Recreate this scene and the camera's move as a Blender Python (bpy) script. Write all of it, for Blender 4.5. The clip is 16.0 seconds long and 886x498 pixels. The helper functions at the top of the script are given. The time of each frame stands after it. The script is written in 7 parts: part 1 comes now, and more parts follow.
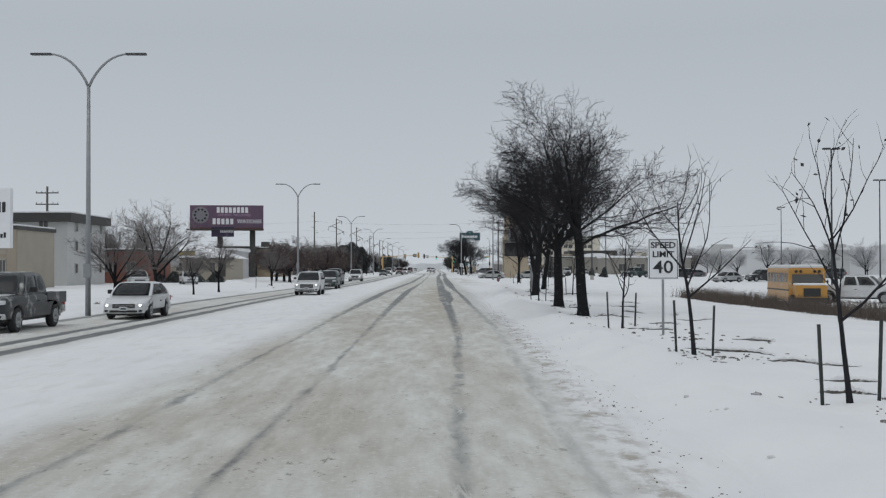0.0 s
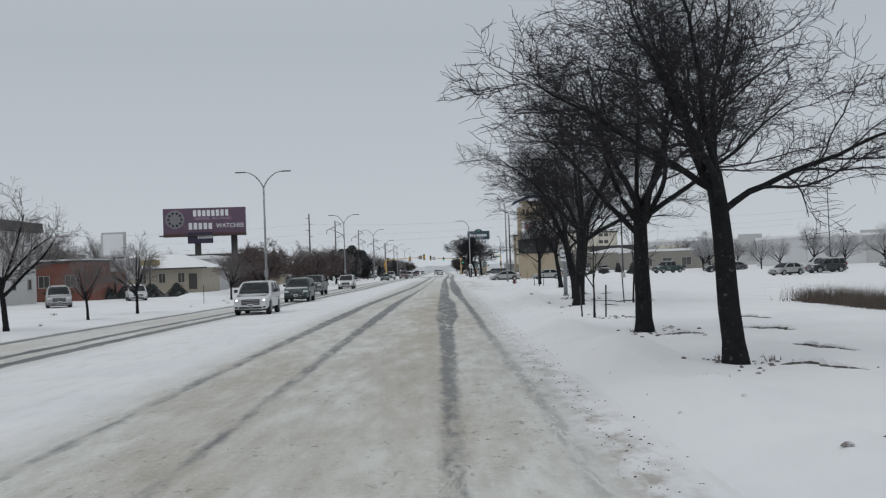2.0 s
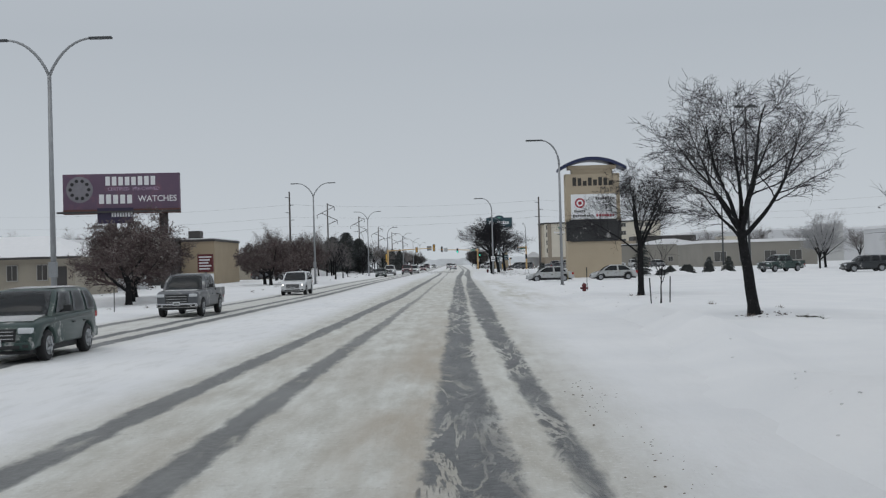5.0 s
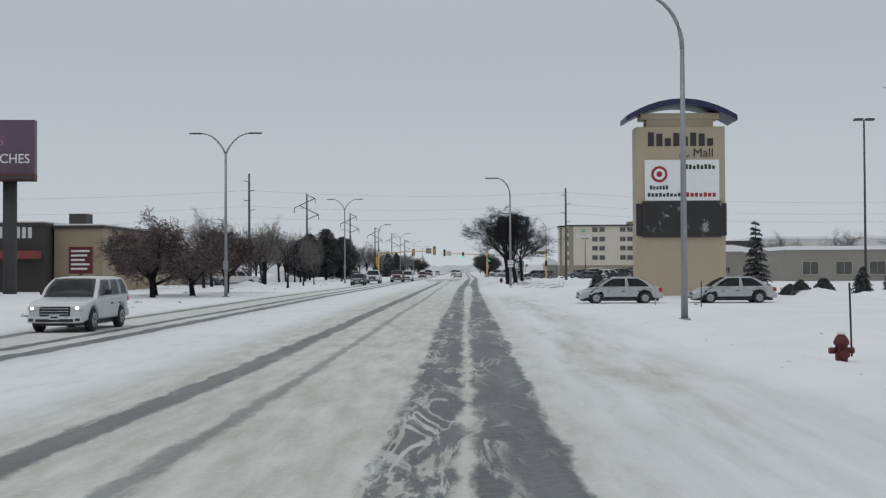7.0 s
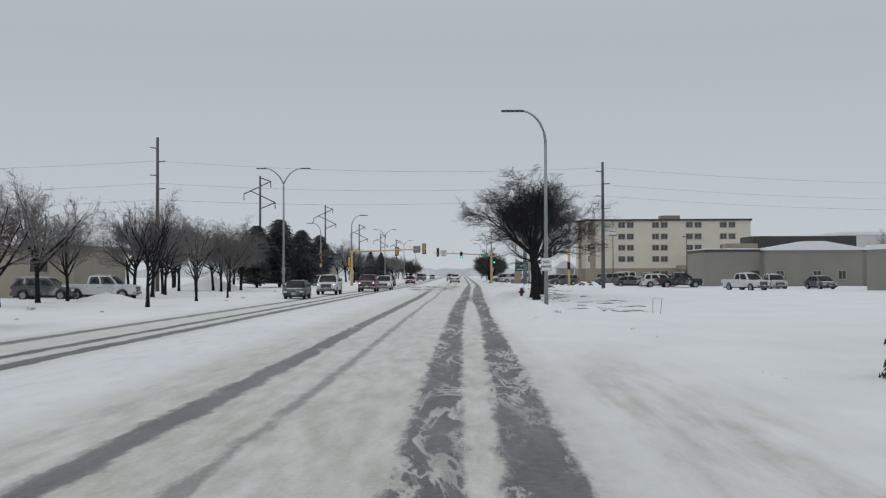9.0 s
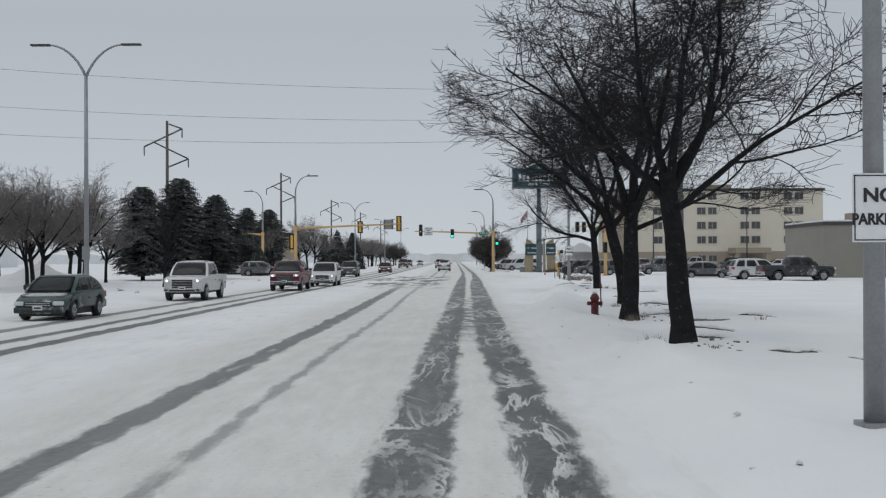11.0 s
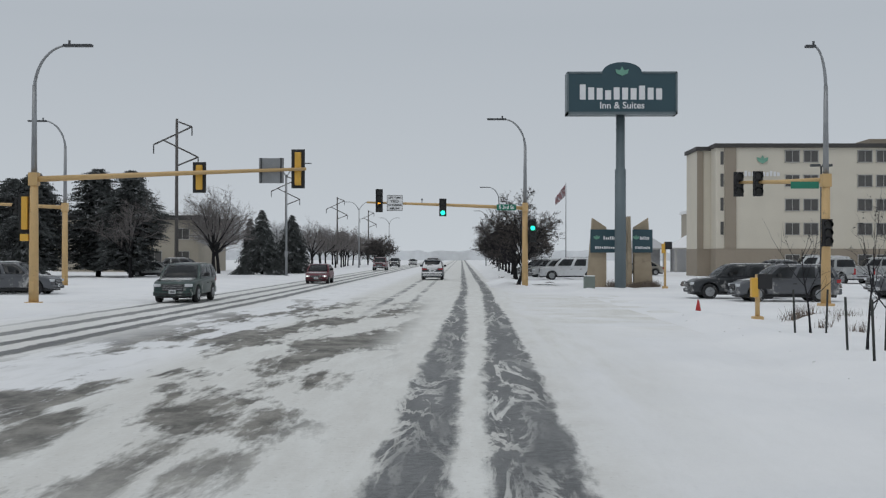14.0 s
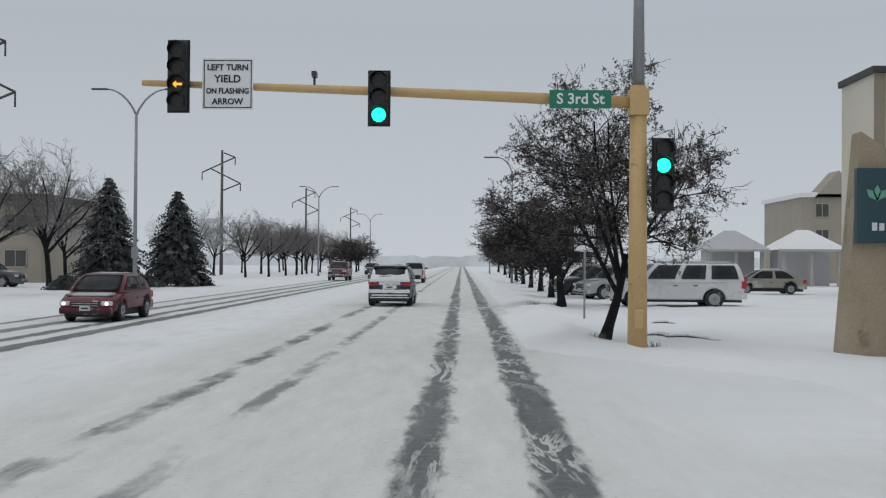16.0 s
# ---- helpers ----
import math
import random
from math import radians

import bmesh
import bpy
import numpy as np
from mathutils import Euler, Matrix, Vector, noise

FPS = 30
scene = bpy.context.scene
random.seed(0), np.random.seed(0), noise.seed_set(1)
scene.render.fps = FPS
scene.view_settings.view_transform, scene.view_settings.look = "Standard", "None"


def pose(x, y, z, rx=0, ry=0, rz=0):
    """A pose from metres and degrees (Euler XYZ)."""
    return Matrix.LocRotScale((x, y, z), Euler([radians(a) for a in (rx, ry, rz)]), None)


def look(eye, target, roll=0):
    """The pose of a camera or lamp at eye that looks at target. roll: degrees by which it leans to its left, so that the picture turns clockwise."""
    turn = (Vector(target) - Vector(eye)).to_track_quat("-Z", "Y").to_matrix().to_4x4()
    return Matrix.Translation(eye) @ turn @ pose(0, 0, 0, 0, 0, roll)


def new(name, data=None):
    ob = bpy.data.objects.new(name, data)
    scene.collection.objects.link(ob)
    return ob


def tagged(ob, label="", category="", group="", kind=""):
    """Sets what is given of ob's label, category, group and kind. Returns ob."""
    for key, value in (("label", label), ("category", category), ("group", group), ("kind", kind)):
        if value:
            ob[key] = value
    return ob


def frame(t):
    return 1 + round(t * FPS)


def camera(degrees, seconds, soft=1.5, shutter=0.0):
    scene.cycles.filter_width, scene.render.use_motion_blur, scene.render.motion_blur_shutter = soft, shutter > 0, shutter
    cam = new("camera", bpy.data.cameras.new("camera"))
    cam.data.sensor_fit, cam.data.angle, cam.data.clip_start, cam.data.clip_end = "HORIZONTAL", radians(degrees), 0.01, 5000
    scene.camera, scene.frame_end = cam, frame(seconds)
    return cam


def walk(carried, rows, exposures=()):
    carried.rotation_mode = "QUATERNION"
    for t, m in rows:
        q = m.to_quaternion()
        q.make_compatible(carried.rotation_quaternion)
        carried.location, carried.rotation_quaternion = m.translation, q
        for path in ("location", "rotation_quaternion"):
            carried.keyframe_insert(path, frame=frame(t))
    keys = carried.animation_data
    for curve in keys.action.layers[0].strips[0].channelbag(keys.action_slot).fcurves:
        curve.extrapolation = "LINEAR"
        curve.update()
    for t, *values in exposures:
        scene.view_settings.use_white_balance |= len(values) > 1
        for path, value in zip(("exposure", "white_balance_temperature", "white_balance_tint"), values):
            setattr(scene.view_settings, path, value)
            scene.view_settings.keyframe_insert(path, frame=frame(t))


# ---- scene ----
cam = camera(43.0, 16.0, 1.25)
PATH = [
    (0, (-0.276, -10.81, 2.082), (-0.257, -8.81, 2.114), -0.1),
    (0.5, (-0.066, -5.601, 2.047), (-0.047, -3.601, 2.063), -1.3),
    (1, (0.095, 0.388, 2.078), (0.106, 2.387, 2.101), -1.6),
    (1.5, (0.252, 6.796, 2.02), (0.257, 8.795, 2.054), -1.9),
    (2, (0.48, 13.751, 2.031), (0.483, 15.751, 2.067), -2.1),
    (2.5, (0.567, 22.036, 2.045), (0.558, 24.036, 2.076), -2.2),
    (3, (0.684, 30.538, 2.149), (0.668, 32.538, 2.175), -2.0),
    (3.5, (0.658, 39.298, 2.184), (0.642, 41.298, 2.217), -2.2),
    (4, (0.778, 49.237, 2.336), (0.76, 51.237, 2.36), -2.7),
    (4.5, (0.531, 59.36, 2.243), (0.512, 61.359, 2.266), -2.2),
    (7, (1.18, 118.628, 1.916), (1.144, 120.627, 1.953), -0.3),
    (7.5, (1.284, 131.355, 2.03), (1.246, 133.355, 2.056), -0.3),
    (8, (1.282, 144.303, 2.1), (1.239, 146.302, 2.13), -0.2),
    (8.2, (1.264, 149.494, 2.026), (1.224, 151.493, 2.074), -0.3),
    (10.5, (1.163, 210.138, 2.063), (1.145, 212.138, 2.084), 0.1),
    (11, (1.446, 223.041, 1.986), (1.425, 225.041, 2.003), -0.3),
    (11.5, (1.329, 235.148, 2.069), (1.319, 237.147, 2.101), -0.1),
    (12, (1.554, 247.774, 1.931), (1.549, 249.774, 1.971), -0.4),
    (12.5, (1.852, 260.244, 1.978), (1.844, 262.243, 2.014), -0.6),
    (13, (2.055, 272.747, 1.978), (2.049, 274.747, 2.019), -0.3),
    (13.5, (2.126, 285.541, 2.073), (2.114, 287.541, 2.1), 0.3),
    (14, (2.362, 298.11, 2.092), (2.329, 300.11, 2.105), 0.1),
    (14.5, (2.409, 310.952, 1.952), (2.37, 312.951, 1.983), 0.4),
    (15, (2.614, 323.332, 1.922), (2.586, 325.331, 1.948), 0.1),
    (15.5, (2.762, 336.03, 1.925), (2.738, 338.03, 1.952), -0.0),
    (16, (2.859, 348.601, 1.907), (2.826, 350.6, 1.931), 0.4),
]
walk(cam, [(t, look(eye, target, roll)) for t, eye, target, roll in PATH])

# ---------------------------------------------------------------- world and light: an overcast snowy day
world = bpy.data.worlds.new("overcast")
scene.world = world
world.use_nodes = True
wn, wl = world.node_tree.nodes, world.node_tree.links
wn.clear()
w_out, w_bg = wn.new("ShaderNodeOutputWorld"), wn.new("ShaderNodeBackground")
w_tc, w_sep, w_ramp = wn.new("ShaderNodeTexCoord"), wn.new("ShaderNodeSeparateXYZ"), wn.new("ShaderNodeValToRGB")
w_ramp.color_ramp.elements[0].position, w_ramp.color_ramp.elements[0].color = 0.0, (0.53, 0.572, 0.612, 1)
w_ramp.color_ramp.elements[1].position, w_ramp.color_ramp.elements[1].color = 1.0, (0.625, 0.665, 0.71, 1)
mid = w_ramp.color_ramp.elements.new(0.20)
mid.color = (0.436, 0.477, 0.523, 1)
wl.new(w_tc.outputs["Generated"], w_sep.inputs[0])
wl.new(w_sep.outputs["Z"], w_ramp.inputs[0])
wl.new(w_ramp.outputs[0], w_bg.inputs["Color"])
wl.new(w_bg.outputs[0], w_out.inputs["Surface"])
w_bg.inputs["Strength"].default_value = 1.0
sun_data = bpy.data.lights.new("sun", "SUN")
sun_data.energy, sun_data.angle, sun_data.color = 0.40, radians(40), (1.0, 0.97, 0.93)
sun = new("sun", sun_data)
sun.matrix_world = look((0, 0, 60), (20, 25, 0))


# ---------------------------------------------------------------- materials
def mat(name, color, rough=0.7, metal=0.0, vary=0.12, scale=3.0, bump=0.0, fine=40.0, tint=None, amount=0.0, spots=4.0, emit=None, strength=0.0, spec=0.5):
    """A surface with a coarse and a fine variation of its colour; tint: a second colour in patches (dirt, snow, rust)."""
    m = bpy.data.materials.new(name)
    m.use_nodes = True
    n, l = m.node_tree.nodes, m.node_tree.links
    b = n["Principled BSDF"]
    b.inputs["Roughness"].default_value, b.inputs["Metallic"].default_value = rough, metal
    b.inputs["Specular IOR Level"].default_value = spec
    tc = n.new("ShaderNodeTexCoord")
    big, small = n.new("ShaderNodeTexNoise"), n.new("ShaderNodeTexNoise")
    big.inputs["Scale"].default_value, small.inputs["Scale"].default_value = scale, fine
    big.inputs["Detail"].default_value, small.inputs["Detail"].default_value = 5, 3
    l.new(tc.outputs["Object"], big.inputs["Vector"]), l.new(tc.outputs["Object"], small.inputs["Vector"])
    add = n.new("ShaderNodeMath")
    add.operation = "ADD"
    l.new(big.outputs["Fac"], add.inputs[0]), l.new(small.outputs["Fac"], add.inputs[1])
    rng = n.new("ShaderNodeMapRange")
    rng.inputs["From Min"].default_value, rng.inputs["From Max"].default_value = 0.6, 1.4
    rng.inputs["To Min"].default_value, rng.inputs["To Max"].default_value = 1 - vary, 1 + vary
    l.new(add.outputs[0], rng.inputs["Value"])
    mul = n.new("ShaderNodeVectorMath")
    mul.operation = "SCALE"
    mul.inputs[0].default_value = color[:3]
    l.new(rng.outputs[0], mul.inputs["Scale"])
    last = mul.outputs[0]
    if tint is not None:
        patch, pr, mx = n.new("ShaderNodeTexNoise"), n.new("ShaderNodeMapRange"), n.new("ShaderNodeMix")
        patch.inputs["Scale"].default_value, patch.inputs["Detail"].default_value = spots, 6
        patch.inputs["Roughness"].default_value = 0.65
        l.new(tc.outputs["Object"], patch.inputs["Vector"])
        pr.inputs["From Min"].default_value, pr.inputs["From Max"].default_value = 0.62 - amount * 0.3, 0.72 - amount * 0.25
        l.new(patch.outputs["Fac"], pr.inputs["Value"])
        mx.data_type = "RGBA"
        l.new(pr.outputs[0], mx.inputs["Factor"])
        l.new(last, mx.inputs["A"])
        mx.inputs["B"].default_value = (*tint[:3], 1)
        last = mx.outputs["Result"]
    l.new(last, b.inputs["Base Color"])
    if bump:
        bp = n.new("ShaderNodeBump")
        bp.inputs["Strength"].default_value, bp.inputs["Distance"].default_value = bump, 0.03
        l.new(add.outputs[0], bp.inputs["Height"])
        l.new(bp.outputs[0], b.inputs["Normal"])
    if emit is not None:
        b.inputs["Emission Color"].default_value = (*emit, 1)
        b.inputs["Emission Strength"].default_value = strength
    return m


class Nodes:
    """Short hand for node arithmetic."""
    def __init__(self, m):
        self.t = m.node_tree
        self.n, self.l = m.node_tree.nodes, m.node_tree.links

    def put(self, sock, v):
        if isinstance(v, (int, float)):
            sock.default_value = v
        else:
            self.l.new(v, sock)

    def m(self, op, a, b=0.0, c=0.0):
        x = self.n.new("ShaderNodeMath")
        x.operation = op
        self.put(x.inputs[0], a), self.put(x.inputs[1], b), self.put(x.inputs[2], c)
        return x.outputs[0]

    def rng(self, v, a, b, c=0.0, d=1.0, smooth=False):
        x = self.n.new("ShaderNodeMapRange")
        x.interpolation_type = "SMOOTHSTEP" if smooth else "LINEAR"
        self.put(x.inputs["Value"], v)
        for k, q in zip(("From Min", "From Max", "To Min", "To Max"), (a, b, c, d)):
            self.put(x.inputs[k], q)
        return x.outputs[0]

    def noise(self, vec, scale, detail=4, rough=0.5, distort=0.0):
        x = self.n.new("ShaderNodeTexNoise")
        x.inputs["Scale"].default_value, x.inputs["Detail"].default_value = scale, detail
        x.inputs["Roughness"].default_value, x.inputs["Distortion"].default_value = rough, distort
        self.l.new(vec, x.inputs["Vector"])
        return x.outputs["Fac"]

    def scaled(self, vec, s):
        x = self.n.new("ShaderNodeMapping")
        x.inputs["Scale"].default_value = s
        self.l.new(vec, x.inputs["Vector"])
        return x.outputs[0]

    def mix(self, f, a, b):
        x = self.n.new("ShaderNodeMix")
        x.data_type = "RGBA"
        self.put(x.inputs["Factor"], f)
        for k, v in (("A", a), ("B", b)):
            if isinstance(v, tuple):
                x.inputs[k].default_value = (*v, 1)
            else:
                self.l.new(v, x.inputs[k])
        return x.outputs["Result"]


def road_material():
    """Packed snow with bare wheel tracks, drifting snow across them, and brown slush."""
    m = bpy.data.materials.new("snowy_road")
    m.use_nodes = True
    k = Nodes(m)
    b = k.n["Principled BSDF"]
    tc = k.n.new("ShaderNodeTexCoord").outputs["Object"]
    sep = k.n.new("ShaderNodeSeparateXYZ")
    k.l.new(tc, sep.inputs[0])
    x, y = sep.outputs[0], sep.outputs[1]
    long_vec = k.scaled(tc, (1.0, 0.2, 1.0))
    wob = k.m("MULTIPLY", k.m("SUBTRACT", k.noise(k.scaled(tc, (0.3, 0.035, 1)), 1.0, 2), 0.5), 0.35)
    rough = k.m("SUBTRACT", k.noise(k.scaled(tc, (1, 0.28, 1)), 2.4, 7, 0.7), 0.5)
    fray = k.m("MULTIPLY", rough, k.rng(y, 60, 130, 0.42, 0.62))
    ragged = k.m("MULTIPLY", rough, 0.9)
    shift = k.m("ADD", k.m("ADD", k.rng(y, -12, 26, -0.25, 0.5), k.rng(y, 80, 142, 0, 0.22)), k.m("ADD", k.m("ADD", k.rng(y, 142, 225, 0, 0.12), k.rng(y, 225, 258, 0, 0.43)), k.rng(y, 258, 365, 0, 1.23)))
    xr = k.m("SUBTRACT", x, k.m("ADD", shift, wob))
    streak = k.noise(long_vec, 2.6, 6, 0.6)
    streak2 = k.noise(k.scaled(tc, (1.0, 0.16, 1.0)), 4.0, 6, 0.65)

    def track(v, centre, half, soft=0.08):
        d = k.m("ADD", k.m("ABSOLUTE", k.m("SUBTRACT", v, centre)), fray)
        return k.m("SUBTRACT", 1.0, k.rng(k.m("SUBTRACT", d, half), -soft, soft, 0, 1, True))
    trim = k.rng(y, 318, 352, 0, -0.19)
    spread = k.m("MULTIPLY", k.m("MULTIPLY", k.rng(y, 54, 62), k.rng(y, 92, 82)), 0.13)
    half_l = k.m("ADD", k.m("ADD", k.m("ADD", spread, k.rng(y, 26, 66, 0.09, 0.34)), k.m("ADD", k.m("ADD", k.rng(y, 95, 120, 0, 0.07), k.rng(y, 160, 200, 0, -0.07)), k.rng(y, 225, 258, 0, 0.06))), trim)
    half_r = k.m("ADD", k.m("ADD", k.rng(y, 26, 66, 0.10, 0.15), k.m("ADD", k.rng(y, 80, 125, 0, 0.32), k.m("ADD", k.rng(y, 165, 215, 0, -0.16), k.rng(y, 225, 258, 0, 0.16)))), trim)
    near = k.m("MAXIMUM", track(xr, k.m("ADD", 0.03, spread), half_l), k.m("MULTIPLY", k.rng(y, 40, 75, 0.5, 1.0), track(xr, k.m("ADD", k.rng(y, 70, 112, 1.38, 1.10), k.m("ADD", k.rng(y, 165, 210, 0, 0.34), k.m("ADD", k.rng(y, 228, 255, 0, -0.2), k.rng(y, 300, 345, 0, 0.14)))), half_r)))
    near = k.m("MULTIPLY", near, k.m("MULTIPLY", k.rng(y, -10, 60, 0.6, 1.0), k.rng(streak, k.rng(y, 20, 60, 0.34, 0.1), k.rng(y, 20, 60, 0.56, 0.2))))
    xm = k.m("SUBTRACT", x, k.m("ADD", wob, k.m("ADD", k.rng(y, 80, 142, 0, 1.2), k.rng(y, 142, 258, 0, 0.6))))
    mid_l = track(xm, -4.27, k.rng(y, 24, 64, 0.06, 0.26))
    mid_r = track(xm, k.rng(y, 75, 142, -2.42, -2.88), k.m("ADD", k.rng(y, 24, 64, 0.05, 0.25), k.rng(y, 90, 142, 0, -0.15)))
    second = k.m("MAXIMUM", k.m("MULTIPLY", mid_l, 0.9), k.m("MULTIPLY", mid_r, k.rng(y, 90, 142, 0.9, 0.6)))
    second = k.m("MULTIPLY", second, k.m("MULTIPLY", k.rng(streak, k.rng(y, 30, 70, 0.38, 0.24), k.rng(y, 30, 70, 0.62, 0.42)), k.rng(y, 315, 290)))
    late = k.m("MAXIMUM", track(x, -1.1, 0.17), k.m("MULTIPLY", track(x, 0.15, 0.13), 0.8))
    late = k.m("MULTIPLY", late, k.m("MULTIPLY", k.rng(y, 336, 347), k.rng(k.noise(k.scaled(tc, (1, 0.3, 1)), 0.8, 5, 0.6), 0.42, 0.56)))
    second = k.m("MAXIMUM", second, late)
    xo = k.m("SUBTRACT", x, k.m("ADD", k.m("MULTIPLY", wob, 0.5), k.m("ADD", k.rng(y, 60, 150, 0, 1.8), k.m("ADD", k.rng(y, 200, 310, 0, 1.35), k.rng(y, 310, 352, 0, 0.9)))))
    c3 = k.m("ADD", k.rng(y, 60, 150, -14.85, -14.25), k.rng(y, 200, 310, 0, 0.85))
    far = k.m("MAXIMUM", track(xo, -10.75, 0.30), k.m("MAXIMUM", track(xo, -11.95, 0.24), k.m("MULTIPLY", track(xo, c3, 0.30), 0.85)))
    far = k.m("MAXIMUM", far, k.m("MULTIPLY", track(xo, -14.9, 0.18), k.m("MULTIPLY", k.rng(y, 325, 345), 0.85)))
    far = k.m("MULTIPLY", far, k.rng(streak, 0.22, 0.40))
    # loose snow lying in crooked veins and patches over the bare asphalt
    crook = k.noise(k.scaled(tc, (1.5, 0.26, 1.0)), 1.0, 6, 0.62, 0.7)
    vein = k.m("SUBTRACT", 1.0, k.rng(k.m("ABSOLUTE", k.m("SUBTRACT", crook, 0.5)), 0.010, 0.042, 0, 1, True))
    where = k.rng(k.noise(k.scaled(tc, (0.8, 0.12, 1)), 1.0, 3), 0.42, 0.56)
    wisp = k.rng(k.noise(k.scaled(tc, (1.3, 0.24, 1.0)), 2.1, 8, 0.68, 0.9), 0.57, 0.64)
    cover = k.m("SUBTRACT", 1.0, k.m("MULTIPLY", k.m("MAXIMUM", k.m("MULTIPLY", vein, where), k.m("MULTIPLY", wisp, k.rng(where, 0, 1, 0.35, 0.9))), 0.88))
    near = k.m("MULTIPLY", near, cover)
    worn = k.m("MULTIPLY", k.m("MULTIPLY", k.rng(y, 249, 258), k.rng(y, 284, 268)), k.m("MULTIPLY", k.rng(xr, 0.1, 0.3), k.rng(xr, 1.3, 1.1)))
    near = k.m("MAXIMUM", near, k.m("MULTIPLY", k.m("MULTIPLY", worn, cover), k.rng(k.noise(k.scaled(tc, (1.0, 0.5, 1.0)), 1.7, 7, 0.66), 0.44, 0.52)))
    cross = k.m("MULTIPLY", k.rng(y, 294, 312), k.rng(y, 356, 344))
    blotch = k.m("MULTIPLY", cross, k.rng(k.noise(k.scaled(tc, (0.62, 0.13, 1)), 1.0, 7, 0.66, 0.1), 0.49, 0.545))
    blotch = k.m("MULTIPLY", blotch, k.m("MULTIPLY", k.rng(x, -7.5, -5.0), k.rng(x, 1.2, 0.0)))
    bare = k.m("MAXIMUM", k.m("MAXIMUM", near, second), far)
    # packed snow: trodden grey-yellow in the lanes, white between the carriageways
    near_bank = k.m("ADD", k.rng(y, 195, 212, 0, -1.0), k.rng(y, 266, 284, 0, 1.0))
    lanes = k.m("MULTIPLY", k.rng(k.m("ADD", xr, ragged), -6.2, -4.6, 0, 1, True), k.rng(k.m("ADD", xr, ragged), k.m("ADD", k.rng(y, 45, 90, 2.15, 3.2), near_bank), k.m("ADD", k.rng(y, 45, 90, 1.0, 1.2), k.m("MULTIPLY", near_bank, -0.45)), 0, 1, True))
    lanes_far = k.m("MULTIPLY", k.rng(xo, -15.8, -14.4), k.rng(xo, -9.6, -10.6))
    turn = k.m("MAXIMUM", k.m("MULTIPLY", k.rng(y, 112, 130), k.rng(y, 205, 190)), k.m("MULTIPLY", k.rng(y, 306, 320), k.rng(y, 372, 362)))
    turn = k.m("MULTIPLY", turn, k.m("MULTIPLY", k.rng(k.m("ADD", x, ragged), 2.6, 3.6), k.rng(k.m("ADD", x, ragged), 6.8, 4.6)))
    lanes = k.m("MAXIMUM", lanes, k.m("MULTIPLY", turn, k.rng(k.noise(k.scaled(tc, (1.0, 0.1, 1)), 0.9, 6, 0.6), 0.36, 0.58, 0, 0.95)))
    mouth = k.m("MULTIPLY", k.m("MULTIPLY", k.rng(k.m("ADD", y, k.m("MULTIPLY", ragged, 5.0)), 326, 336), k.rng(y, 364, 356)), k.rng(k.m("ADD", x, ragged), 3.6, 5.6))
    lanes = k.m("MAXIMUM", lanes, k.m("MULTIPLY", mouth, k.rng(k.noise(k.scaled(tc, (0.35, 0.5, 1)), 0.9, 7, 0.65), 0.40, 0.58)))
    trodden = k.m("MAXIMUM", lanes, k.m("MULTIPLY", lanes_far, 0.8))
    packed = k.mix(k.rng(streak, 0.35, 0.65), (0.50, 0.485, 0.435), (0.68, 0.68, 0.64))
    slush = k.mix(k.rng(streak2, 0.3, 0.7), (0.34, 0.30, 0.245), (0.56, 0.53, 0.47))
    dirty = k.m("MULTIPLY", k.rng(k.noise(long_vec, 0.5, 5), 0.45, 0.62), k.rng(y, 130, 40, 0.25, 0.75))
    packed = k.mix(dirty, packed, slush)
    packed = k.mix(k.rng(y, 185, 235, 0, 0.5), packed, (0.80, 0.80, 0.785))
    white = k.mix(k.rng(k.noise(tc, 0.25, 5), 0.35, 0.65), (0.825, 0.825, 0.828), (0.77, 0.775, 0.785))
    white = k.mix(k.m("MULTIPLY", k.rng(streak, 0.5, 0.66), k.rng(xr, 2.0, 3.2, 0.35, 0.08)), white, (0.60, 0.60, 0.585))
    grain = k.noise(tc, 11, 7, 0.72)
    packed = k.mix(k.m("MULTIPLY", k.rng(grain, 0.42, 0.30), 0.55), packed, (0.33, 0.315, 0.28))
    packed = k.mix(k.m("MULTIPLY", k.rng(grain, 0.55, 0.68), 0.6), packed, (0.78, 0.785, 0.78))
    snow = k.mix(trodden, white, packed)
    edge_dirt = k.m("MULTIPLY", k.m("MULTIPLY", k.rng(xr, 1.45, 1.85), k.rng(xr, 2.35, 1.95)), k.rng(y, 75, 20, 0.1, 1.0))
    edge_dirt = k.m("MULTIPLY", edge_dirt, k.rng(k.noise(k.scaled(tc, (1, 0.5, 1)), 2.2, 6, 0.7), 0.45, 0.6))
    snow = k.mix(k.m("MULTIPLY", edge_dirt, 0.75), snow, (0.30, 0.26, 0.205))
    tan = k.m("MULTIPLY", k.m("MULTIPLY", k.rng(xr, -1.7, -0.9), k.rng(xr, 0.05, -0.4)), k.m("MULTIPLY", k.rng(y, 15, 50), k.rng(y, 125, 90)))
    snow = k.mix(k.m("MULTIPLY", k.m("MULTIPLY", tan, k.rng(k.noise(long_vec, 1.1, 6, 0.6), 0.34, 0.58)), 0.78), snow, (0.42, 0.36, 0.285))
    fleck = k.m("MULTIPLY", k.rng(k.noise(k.scaled(tc, (1, 0.5, 1)), 6.0, 7, 0.78), 0.575, 0.62), k.m("MULTIPLY", k.rng(k.noise(tc, 0.5, 4), 0.44, 0.58), k.rng(y, 100, 40)))
